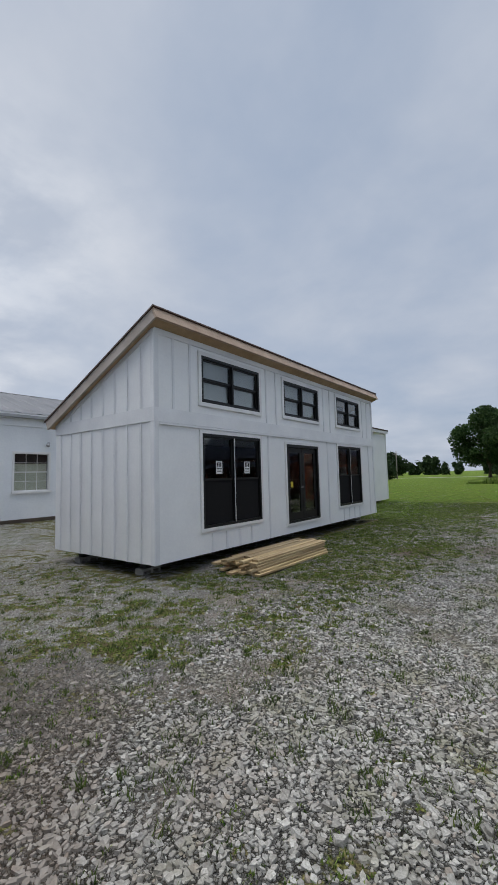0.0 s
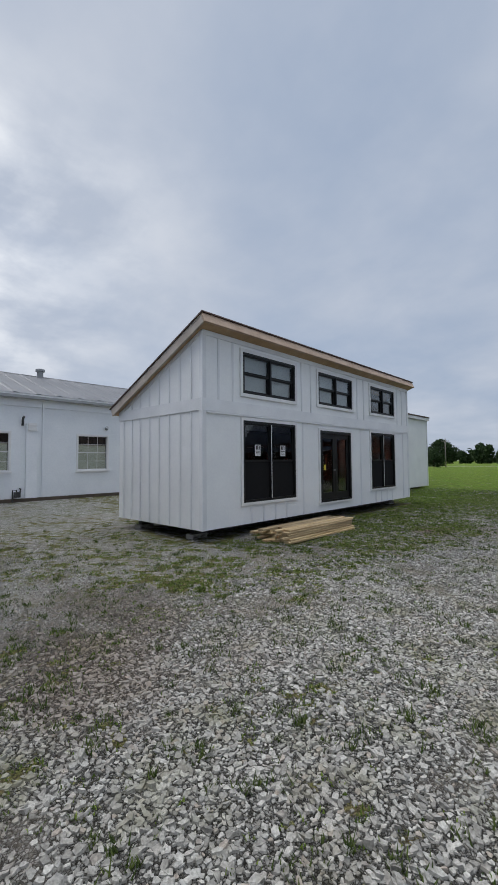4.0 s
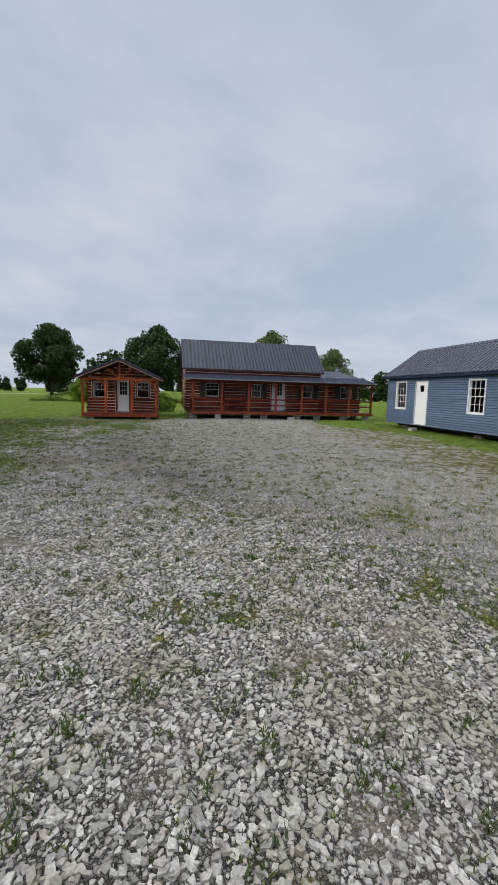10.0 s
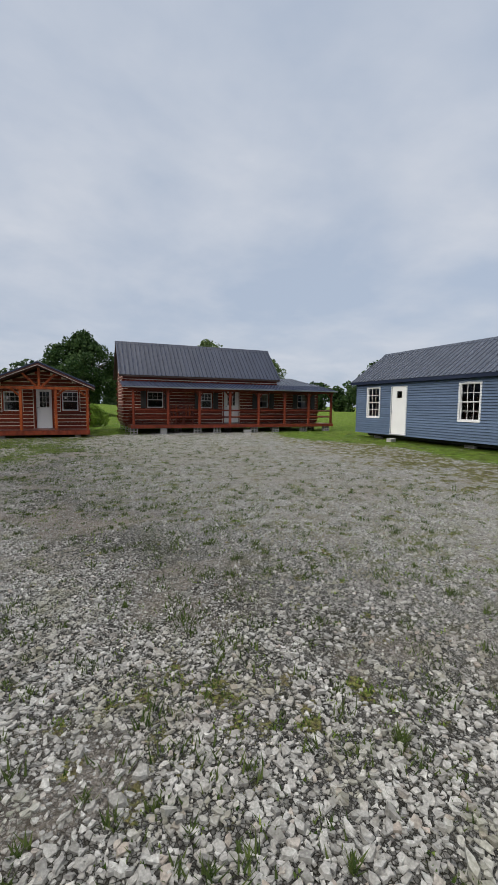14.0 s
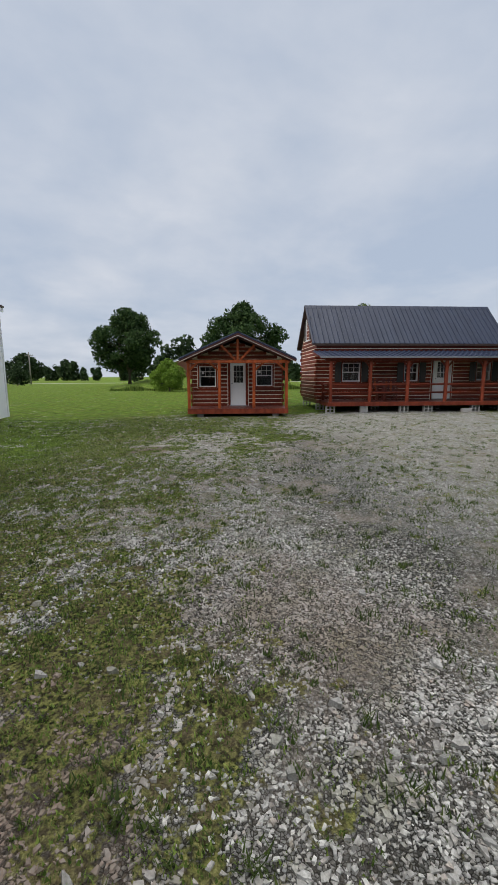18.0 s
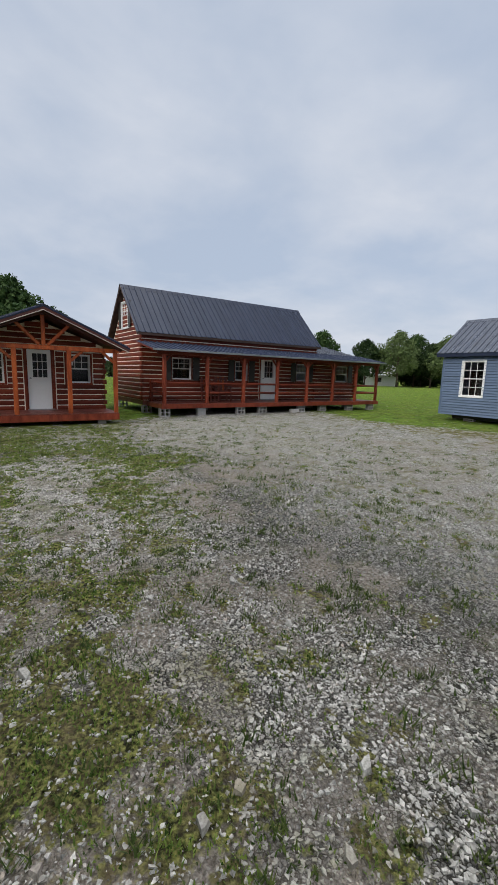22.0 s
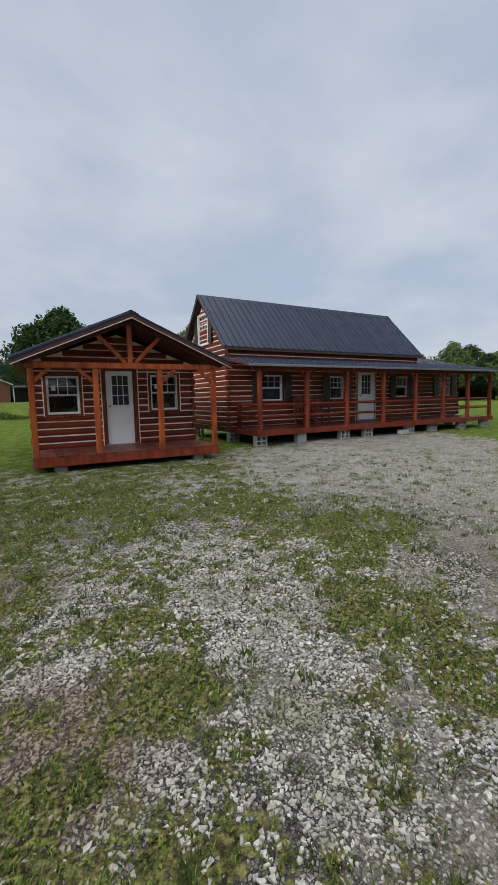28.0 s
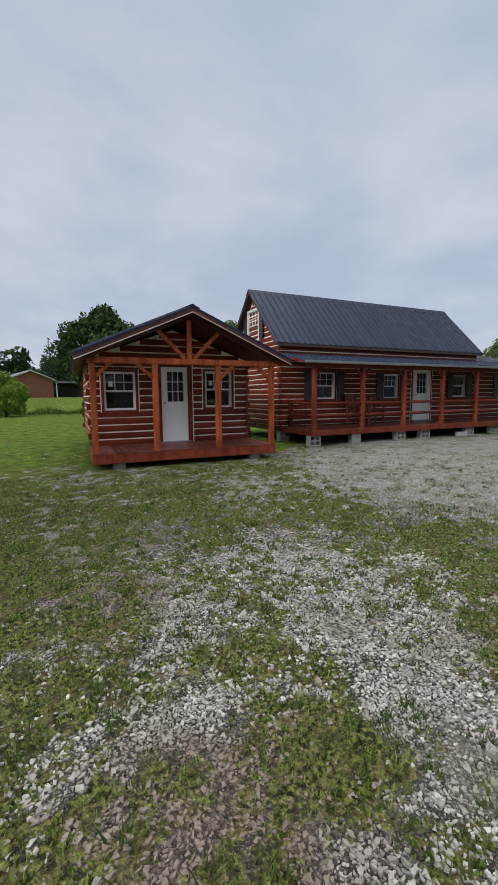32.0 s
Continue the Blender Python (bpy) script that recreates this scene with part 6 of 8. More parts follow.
def grey_shed():
    g = thing("grey_shed", pose(4.87, -8.4, 0, 0, 0, 188.4), "wide grey gable-end shed with an unfinished sheathing patch, on blocks", "shed")
    W, D, B, E, R = 6.86, 9.5, 0.55, 3.05, 4.86
    for side in ("front", "right", "back", "left"):
        fm, wl = face_of(W, D, side), (W if side in ("front", "back") else D)
        lo = 0.0 if side in ("front", "back") else 0.12
        s = Shape().box(lo, wl - lo, 0, 0.12, B, E)
        if side in ("front", "back"):
            gable_panel(s, W, E + 0.001, R - E, 0, 0.12)
        part("wall", s, GREY_WRAP, g, "", fm)
    part("sheathing_patch", Shape().add([(0.08, -0.02, 3.10), (3.02, -0.02, 3.16), (3.16, -0.02, 4.35), (3.05, -0.02, 4.62), (0.08, -0.004, 3.10), (3.02, -0.004, 3.16), (3.16, -0.004, 4.35), (3.05, -0.004, 4.62)],
                                        [(0, 1, 2, 3), (7, 6, 5, 4), (0, 4, 5, 1), (1, 5, 6, 2), (2, 6, 7, 3), (3, 7, 4, 0)]), OSB, g, "pale bare sheathing patch in the gable")
    part("torn_edge", Shape().add([(3.02, -0.028, 3.15), (3.24, -0.028, 3.45), (3.32, -0.028, 4.6), (3.07, -0.028, 4.62), (3.14, -0.028, 4.3), (3.02, -0.005, 3.15), (3.24, -0.005, 3.45), (3.32, -0.005, 4.6), (3.07, -0.005, 4.62), (3.14, -0.005, 4.3)],
                                  [(0, 1, 2, 3, 4), (9, 8, 7, 6, 5), (0, 5, 6, 1), (1, 6, 7, 2), (2, 7, 8, 3), (3, 8, 9, 4), (4, 9, 5, 0)]), RAW_WOOD, g, "torn brown edge of the wrap")
    for s in (-1, 1):
        part("bargeboard", Shape().beam((W / 2 + s * 3.66, -0.14, 2.98), (W / 2, -0.14, 4.90), 0.04, 0.16, 0.006), TRIM_WHITE, g)
    gable_roof(g, -0.2, W + 0.2, -0.16, D + 0.2, 3.10, 5.01, ROOF_GALV, 0.08, RAW_WOOD, along="y", module=0.5)
    part("end_trim", Shape().box(W - 0.05, W + 0.01, -0.02, -0.002, B, E), TRIM_WHITE, g)
    # skids in the dark colour of the shaded gap below
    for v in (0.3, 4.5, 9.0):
        part("skid", Shape().box(0.4, W - 0.4, v, v + 0.15, B - 0.16, B - 0.002), UNLIT_DARK, g)
    blocks([(*(g.matrix_basis @ Vector((u, v, 0))).to_2d(), 8) for u in (0.8, 2.6, 4.4, 6.2) for v in (0.38, 9.1)], 0.02, Shape().box(-0.2, 0.2, -0.1, 0.1, 0, 0.20).mesh("concrete_block", CONCRETE), "grey concrete block under the grey shed")


grey_shed()


def red_shed():
    r = thing("log_shed", pose(-3.62, -5.6, 0, 0, 0, 181), "small red log shed with a pale metal roof", "shed")
    log_walls(r, 0, 4.6, 0, 2.6, 0.42, 2.45, {}, LOG_RED, CHINK, pitch=0.15, gable=(3.0, ("left", "right")))
    gable_roof(r, -0.25, 4.8, -0.25, 2.85, 2.46, 3.12, ROOF_GALV, 0.06, LOG_RED)
    # skids, underside shade put into their colour
    for v in (0.3, 2.2):
        part("skid", Shape().box(0.1, 4.5, v, v + 0.14, 0.16, 0.418), UNLIT_DARK, r)


red_shed()


def white_store():
    """The tall white shed that stands beyond the white house."""
    s = thing("white_shed", pose(-7.9, 19.0, 0, 0, 0, 90), "tall plain white shed with a dark flat roof edge", "shed")
    B, T = 0.12, 4.08
    part("wall", Shape().box(0, 6.0, 0, 0.12, B, T), WHITE_PAINT, s)
    part("wall", Shape().box(0, 0.12, 0.12, 4.0, B, T), WHITE_PAINT, s)
    part("wall", Shape().box(5.88, 6.0, 0.12, 4.0, B, T), WHITE_PAINT, s)
    part("wall", Shape().box(0.12, 5.88, 3.88, 4.0, B, T), WHITE_PAINT, s)
    part("corner_board", Shape().box(5.9, 6.025, -0.025, -0.002, B, T), SHADED_WHITE, s)
    part("fascia", Shape().box(-0.1, 6.1, -0.12, -0.095, T - 0.16, T), TRIM_WHITE, s)
    part("roof", Shape().box(-0.12, 6.14, -0.14, 4.12, T + 0.002, T + 0.07), SHINGLE, s)
    # skids darkened by colour for the shade under the shed
    for v in (0.4, 3.4):
        part("skid", Shape().box(0.2, 5.8, v, v + 0.2, -0.01, B - 0.002), UNLIT_DARK, s)


white_store()


# porch chairs


def porch_chair(u, v, turn):
    c = thing("porch_chair", LM @ pose(u, v, 0.462, 0, 0, turn), "dark red rustic wooden armchair on the cabin porch", "chair", "porch chairs")
    for x in (-0.27, 0.27):
        part("front_leg", Shape().beam((x, -0.25, 0), (x, -0.25, 0.60), 0.06, 0.06, 0.008), DECK_RED, c)
        part("back_leg", Shape().beam((x, 0.24, 0), (x, 0.34, 0.98), 0.06, 0.06, 0.008), DECK_RED, c)
        part("armrest", Shape().beam((x, -0.32, 0.62), (x, 0.30, 0.62), 0.09, 0.035, 0.006), DECK_RED, c)
    for i in range(5):
        part("seat_slat", Shape().box(-0.25, 0.25, -0.26 + i * 0.105, -0.165 + i * 0.105, 0.40, 0.425), DECK_RED, c)
    for i in range(5):
        x = -0.21 + i * 0.105
        part("back_slat", Shape().beam((x, 0.26, 0.44), (x, 0.35, 1.02), 0.075, 0.02, 0.004), POST_RED if i % 2 else DECK_RED, c)
    part("back_rail", Shape().beam((-0.30, 0.335, 0.92), (0.30, 0.335, 0.92), 0.03, 0.07, 0.005), DECK_RED, c)


porch_chair(3.05, -2.15, 20)
porch_chair(3.62, -2.15, -12)

# trees ------------------------------------------------------------------------


def leaf_cloud(rng, blobs, n, size, shell=0.55):
    """n small folded leaf sprays on the outer parts of blobs = (x, y, z, rx, rz)."""
    w = np.array([b[3] * b[3] for b in blobs])
    pick = rng.choice(len(blobs), n, p=w / w.sum())
    B = np.array(blobs)[pick]
    d = rng.normal(size=(n, 3))
    d /= np.linalg.norm(d, axis=1)[:, None]
    r = (shell + (1.08 - shell) * rng.random(n) ** 0.6)[:, None]
    c = B[:, :3] + d * r * B[:, [3, 3, 4]]
    a = rng.normal(size=(n, 3))
    a /= np.linalg.norm(a, axis=1)[:, None]
    b = np.cross(a, d + 0.4 * rng.normal(size=(n, 3)))
    b /= np.linalg.norm(b, axis=1)[:, None] + 1e-9
    s = (size * (0.55 + 0.9 * rng.random(n)))[:, None]
    e = 0.25 * s * d
    verts = np.stack([c - a * s, c - b * s * 0.55 + e, c + a * s, c + b * s * 0.55 + e], 1).reshape(-1, 3)
    k = np.arange(n)[:, None] * 4
    faces = np.concatenate([k + [0, 1, 2], k + [0, 2, 3]], 0)
    return verts, faces


def tree(x, y, height, width, mat, label, seed, clear=0.16, n=2600, leaf=0.30, name="tree", z=None):
    """A broad tree: tapered trunk, limbs, and a crown of leaf sprays round many clumps."""
    rng = np.random.default_rng(seed)
    z = rise(x, y) if z is None else z
    t = thing(name, pose(x, y, z - 0.05, 0, 0, seed * 40), label, "tree")
    c0, r = height * clear, width / 2
    s = Shape().tube([(0, 0, 0), (0.03 * r, 0, c0), (-0.04 * r, 0.03 * r, height * 0.5), (0, 0, height * 0.82)], 0.026 * height + 0.05, 9, 0.05)
    blobs = []
    k = 52
    for i in range(k):
        f = (i + 0.5) / k
        zz = c0 + (height - c0) * (0.10 + 0.84 * f)
        prof = math.sin(math.pi * min(1.0, 0.18 + 0.86 * f)) ** 0.7
        a = i * 2.4 + rng.uniform(-0.5, 0.5)
        rad = r * prof * rng.uniform(0.40, 0.92)
        br = r * rng.uniform(0.13, 0.30)
        blobs.append((rad * math.cos(a), rad * math.sin(a), zz, br, br * 0.72))
        if i % 3 == 0:
            s.tube([(0, 0, zz * 0.62), (rad * 0.5 * math.cos(a), rad * 0.5 * math.sin(a), zz * 0.85), (rad * math.cos(a), rad * math.sin(a), zz)], 0.012 * height, 6, 0.02)
    blobs.append((0, 0, c0 + (height - c0) * 0.5, r * 0.55, (height - c0) * 0.36))
    part("trunk", s, BARK, t, smooth=True)
    v, f = leaf_cloud(rng, blobs, int(n * 2.3), leaf * 0.60, 0.35)
    part("crown", cloud_mesh("crown", v, f, mat), mat, t)
    return t


def conifer(x, y, height, width, label, seed, n=1500):
    rng = np.random.default_rng(seed)
    z = rise(x, y)
    t = thing("tree", pose(x, y, z - 0.05), label, "tree")
    part("trunk", Shape().tube([(0, 0, 0), (0, 0, height * 0.97)], 0.016 * height + 0.04, 8, 0.02), BARK, t, smooth=True)
    blobs = []
    for i in range(46):
        f = i / 45
        zz = height * (0.12 + 0.86 * f)
        rr = width / 2 * (1 - f) ** 0.8
        a = i * 2.4
        blobs.append((rr * 0.6 * math.cos(a), rr * 0.6 * math.sin(a), zz - 0.08 * rr, max(0.12, rr * 0.42), max(0.1, rr * 0.16)))
    v, f = leaf_cloud(rng, blobs, n * 2, 0.18)
    part("crown", cloud_mesh("crown", v, f, NEEDLE), NEEDLE, t)


def woods(name, line, h0, h1, seed, label, mat=None, n_per=420, step=4.5, leaf=0.55):
    """A far edge of woodland along a line of points: trunks and clumps, one mass."""
    rng = np.random.default_rng(seed)
    blobs, s = [], Shape()
    for (x0, y0), (x1, y1) in zip(line, line[1:]):
        d = math.hypot(x1 - x0, y1 - y0)
        for i in range(max(1, int(d / step))):
            f = (i + rng.random()) * step / d
            x, y = x0 + (x1 - x0) * f + rng.normal() * 1.5, y0 + (y1 - y0) * f + rng.normal() * 1.5
            hh, z = rng.uniform(h0, h1), rise(x, y)
            s.tube([(x, y, z), (x, y, z + hh * 0.6)], 0.18, 5, 0.08)
            for k in range(7):
                q = k / 6
                br = hh * (0.10 + 0.16 * math.sin(math.pi * (0.15 + 0.75 * q)))
                blobs.append((x + rng.normal() * hh * 0.10, y + rng.normal() * hh * 0.10, z + hh * (0.10 + 0.80 * q), br, br * 0.8))
    v, f = leaf_cloud(rng, blobs, int(n_per * len(blobs) / 7), leaf)
    ob = new(name, cloud_mesh(name, v, f, mat or LEAF_WOOD))
    tagged(ob, label, "woodland", kind="stuff")
    tr = part("trunks", s, BARK, ob)
    return ob


tree(-8.6, 73.9, 11.0, 11.4, LEAF_MAPLE, "large dense green maple standing alone on the lawn", 11, n=6500, leaf=0.36)
tree(6.6, 59.0, 10.3, 10.6, LEAF_MAPLE, "large dark green maple behind the small cabin", 12, n=5600, leaf=0.34)
conifer(5.2, 96.0, 10.6, 6.4, "grey-green spruce beside a maple", 13)
conifer(7.4, 97.5, 10.2, 5.6, "grey-green spruce behind the small cabin", 14)
tree(30.0, 76.0, 13.8, 11.0, LEAF_PALE, "light green tree behind the large cabin", 15, n=3000, leaf=0.4)
tree(40.5, 70.5, 10.4, 8.0, LEAF_PALE, "light green tree beyond the large cabin", 16, n=2400, leaf=0.36)
tree(66.0, 68.6, 11.2, 10.5, LEAF_MAPLE, "dark green tree at the far edge of the field", 17, n=2600, leaf=0.42)
tree(79.7, 67.2, 10.6, 9.0, LEAF_WOOD, "dark green tree in a far row", 18, n=2400, leaf=0.42)
tree(84.0, 61.5, 12.4, 11.0, LEAF_PALE, "grey-green tree in a far row", 19, n=2600, leaf=0.42)
tree(91.0, 57.0, 10.0, 10.0, LEAF_WOOD, "dark green tree in a far row", 20, n=2200, leaf=0.42)
tree(94.5, 63.1, 12.4, 13.0, LEAF_MAPLE, "broad dark green tree in a far row", 51, n=2600, leaf=0.46)
tree(90.3, 53.2, 11.0, 12.0, LEAF_PALE, "broad light green tree in a far row", 52, n=2400, leaf=0.46)
tree(91.0, 47.5, 10.5, 12.0, LEAF_WOOD, "broad dark tree in a far row", 53, n=2400, leaf=0.46)
tree(92.5, 71.0, 9.0, 12.0, LEAF_WOOD, "low broad dark tree behind the white barn", 54, n=2200, leaf=0.46)
tree(132.8, 11.7, 14.4, 15.0, LEAF_WOOD, "dark tree far across the lawn", 21, n=2200, leaf=0.36)
tree(113.8, 0.6, 19.2, 15.0, LEAF_PALE, "tall thin-leaved tree far across the lawn", 22, n=2000, leaf=0.32)
tree(117.6, 6.7, 9.6, 12.0, LEAF_WOOD, "dark rounded shrubby tree across the lawn", 23, n=1500, leaf=0.32)
tree(-43.1, -8.2, 9.6, 8.4, LEAF_WOOD, "dark broad tree beside the road", 24, n=3600, leaf=0.30)
tree(-47.0, -13.0, 8.0, 7.6, LEAF_WOOD, "dark broad tree beside the road", 25, n=2800, leaf=0.30)
tree(-31.4, 22.9, 9.7, 6.4, LEAF_WOOD, "dark tree behind the block building", 26, n=2400, leaf=0.32)
tree(-2.4, 54.0, 3.3, 4.4, LEAF_BUSH, "bright yellow-green bush on the lawn", 27, clear=0.02, n=3000, leaf=0.18, name="bush")
tree(4.1, 33.5, 1.5, 2.2, LEAF_BUSH, "bright green bush behind the cabins", 28, clear=0.02, n=1200, leaf=0.13, name="bush")
tree(-29.5, 88.0, 3.6, 4.6, LEAF_WOOD, "dark round shrub on the far lawn", 29, clear=0.04, n=1100, leaf=0.3, name="bush")
tree(-48.0, 118.0, 8.5, 12.0, LEAF_WOOD, "dark tree at the far edge of the lawn", 30, n=1600, leaf=0.5)
tree(-40.0, 124.0, 7.5, 10.0, LEAF_WOOD, "dark tree at the far edge of the lawn", 31, n=1600, leaf=0.5)
conifer(-18.3, -47.3, 9.6, 5.2, "dark spruce above the road", 32)
tree(-24.0, -45.5, 6.6, 5.6, LEAF_WOOD, "dark rounded tree beyond the road", 33, n=1500)
woods("woodland_south_east", [(60, -22), (44, -36), (26, -46)], 6.2, 8.6, 40, "dark wood behind the white house", n_per=1900, step=2.4, leaf=0.26)
woods("woodland_south", [(26, -46), (8, -52), (-14, -54), (-34, -58)], 8.0, 11.5, 41, "dark wood along the far side of the road", n_per=2000, step=2.4, leaf=0.27)
woods("woodland_south_low", [(6, -46), (-16, -50)], 6.0, 8.5, 42, "lower dark trees beyond the road", n_per=1800, step=3.0, leaf=0.27)
woods("woodland_east", [(150, 60), (145, 20), (120, -10), (80, -25), (60, -22)], 7.0, 11.0, 43, "dark hedgerow trees across the east field", step=4, n_per=500)
woods("woodland_north_east", [(60, 118), (96, 92), (120, 72), (150, 60)], 6.5, 10.0, 44, "line of green trees at the edge of the field", LEAF_MAPLE, step=3.5, n_per=600)
woods("woodland_field_edge", [(84, 88), (96, 80), (103, 62), (104, 44)], 5.0, 7.0, 48, "low dense green growth at the edge of the field", LEAF_WOOD, step=2.6, n_per=500, leaf=0.5)
woods("woodland_north", [(-130, 190), (-60, 210), (10, 170), (40, 140), (60, 118)], 5.0, 9.0, 45, "far line of trees beyond the lawn", step=5, n_per=300, leaf=0.9)
woods("woodland_mid_north", [(-12, 104), (0, 103), (14, 101), (28, 98)], 7.0, 9.5, 47, "dark trees behind the brick house", step=4, n_per=420)
woods("woodland_west", [(-60, -80), (-110, -50), (-140, 20), (-150, 120), (-130, 190)], 5.0, 9.0, 46, "far line of trees in the west", step=5, n_per=300, leaf=0.9)

# far things -------------------------------------------------------------------


def far_house(name, x, y, turn, L, D, wall_h, roof_h, wall_mat, roof_mat, label, windows=2, carport=0.0, door=False, hip=False):
    z = rise(x, y)
    h = thing(name, pose(x, y, z - 0.05, 0, 0, turn), label, "house")
    wins = [(L * (i + 0.5) / windows - 0.5, L * (i + 0.5) / windows + 0.5, 1.0, 2.1) for i in range(windows)] if windows else []
    part("wall", holed(Shape(), 0, L, 0, wall_h, 0, 0.15, wins), wall_mat, h)
    part("wall", Shape().box(0, L, D - 0.15, D, 0, wall_h), wall_mat, h)
    for m in (pose(0, D - 0.15, 0, 0, 0, 270), pose(L, 0.15, 0, 0, 0, 90)):
        s = Shape().box(0, D - 0.3, 0, 0.15, 0, wall_h)
        gable_panel(s, D - 0.3, wall_h + 0.002, roof_h - 0.1, 0, 0.15)
        part("wall", s, wall_mat, h, "", m)
    # dark sheet in place of unlit rooms
    part("lining", Shape().box(0.3, L - 0.3, D / 2, D / 2 + 0.1, 0, wall_h), UNLIT_DARK, h)
    for a, b, z0, z1 in wins:
        window(h, pose(a, 0, z0), b - a, z1 - z0, TRIM_WHITE, "fixed", 0.08, TRIM_WHITE)
    gable_roof(h, -0.35, L + 0.35, -0.4, D + 0.4, wall_h + 0.05, wall_h + roof_h, roof_mat, 0.12, TRIM_WHITE, module=0.9)
    if carport:
        for u in (L + carport - 0.15,):
            for v in (0.2, D - 0.2):
                part("carport_post", Shape().box(u, u + 0.12, v, v + 0.12, 0, wall_h - 0.1), TRIM_WHITE, h)
        part("carport_roof", Shape().box(L + 0.36, L + carport + 0.2, -0.3, D + 0.3, wall_h - 0.1, wall_h + 0.12), roof_mat, h)
        part("carport_back", Shape().box(L + 0.3, L + carport, D - 0.2, D - 0.05, 0, wall_h - 0.12), UNLIT_DARK, h)
    return h


far_house("brick_house", -3.2, 98.0, -82, 12.0, 6.2, 2.7, 1.5, BRICK_FAR, ROOF_GREY, "low red brick house with a grey roof across the lawn", 2)
bh = thing("carport", pose(4.9, 86.9, rise(6, 88) - 0.05, 0, 0, -8), "dark open carport beside the brick house", "carport")
part("roof", Shape().box(0, 4.2, -0.3, 5.5, 2.3, 2.55), ROOF_GREY, bh)
part("back_wall", Shape().box(0, 4.0, 5.0, 5.2, 0, 2.3), UNLIT_DARK, bh)
for u in (0.1, 3.9):
    part("post", Shape().box(u, u + 0.12, 0, 0.12, 0, 2.3), TRIM_WHITE, bh)
far_house("white_barn", 85.0, 71.0, -57, 7.5, 6.0, 2.6, 2.6, TRIM_WHITE, TRIM_WHITE, "small white gabled house beyond the field", 1)
far_house("far_house", 72.5, 76.5, -50, 7.0, 6.0, 2.2, 1.2, BRICK_FAR, ROOF_GALV, "low brown house with a pale roof beyond the field", 3)
far_house("roadside_house", -1.2, -28.5, 180, 9.0, 7.0, 2.6, 1.7, UNLIT_DARK, ROOF_GALV, "dark house with a pale metal roof beside the road", 0)


def brown_cabin():
    c = thing("brown_cabin", pose(15.3, -12.2, rise(15, -12.6) - 0.02, 0, 0, 212), "two-storey dark brown board cabin with a small white-railed porch", "cabin")
    W, D, E, R = 2.5, 6.0, 3.1, 4.3
    wins = [(0.55, 1.45, 0.9, 1.75), (0.55, 1.45, 2.45, 3.05)]
    part("wall", holed(Shape(), 0, W, 0.3, E, 0, 0.1, wins), LOG_DARK, c)
    part("wall", Shape().box(0, W, D - 0.1, D, 0.3, E), LOG_DARK, c)
    for m in (pose(0, D - 0.1, 0, 0, 0, 270), pose(W, 0.1, 0, 0, 0, 90)):
        part("wall", Shape().box(0, D - 0.2, 0, 0.1, 0.3, E), LOG_DARK, c, "", m)
    part("gable", gable_panel(Shape(), W, E + 0.001, R - E - 0.1, 0, 0.1), LOG_DARK, c)
    part("base", Shape().box(0.02, W - 0.02, 0.02, D - 0.02, 0.0, 0.298), UNLIT_DARK, c)
    for i in range(8):
        u = 0.08 + i * 0.31
        part("board_batten", holed(Shape(), u, u + 0.04, 0.3, E, -0.02, 0, wins), LOG_DARK, c)
    for a, b, z0, z1 in wins:
        window(c, pose(a, 0, z0), b - a, z1 - z0, TRIM_WHITE, "twin", 0.06, TRIM_WHITE)
    gable_roof(c, -0.25, W + 0.25, -0.3, D + 0.3, E - 0.05, R, ROOF_DARK, 0.08, LOG_DARK, along="y")
    part("porch_floor", Shape().box(W, W + 1.3, 0.0, 3.0, 0.25, 0.4), LOG_DARK, c)
    part("porch_roof", Shape().box(W + 0.01, W + 1.45, -0.2, 3.2, 2.35, 2.45), LOG_DARK, c)
    for v in (0.1, 2.85):
        part("porch_post", Shape().box(W + 1.15, W + 1.25, v, v + 0.1, 0.4, 2.35), LOG_DARK, c)
    part("railing", Shape().box(W + 0.1, W + 1.15, 0.12, 0.17, 1.15, 1.22).box(W + 0.1, W + 1.15, 0.12, 0.17, 0.5, 0.56), LOG_DARK, c)
    for i in range(7):
        part("baluster", Shape().box(W + 0.16 + i * 0.14, W + 0.20 + i * 0.14, 0.125, 0.165, 0.56, 1.15), LOG_DARK if i % 2 else TRIM_WHITE, c)
    for i in range(2):
        part("step", Shape().box(W + 0.3, W + 1.1, -0.3 * (i + 1), -0.3 * i, 0.0, 0.27 - 0.13 * i), LOG_DARK, c)
    part("leaning_pole", Shape().beam((-0.05, -0.5, 0.05), (0.25, -0.06, 3.0), 0.09, 0.09, 0.01), TRIM_WHITE, c, "white board leaning on the wall")
    part("white_railing", Shape().box(-0.5, 0.45, -0.46, -0.40, 1.0, 1.08).box(-0.5, 0.45, -0.46, -0.40, 0.3, 0.36), TRIM_WHITE, c)
    for i in range(7):
        part("white_baluster", Shape().box(-0.48 + i * 0.14, -0.44 + i * 0.14, -0.45, -0.41, 0.36, 1.0), TRIM_WHITE, c)


brown_cabin()


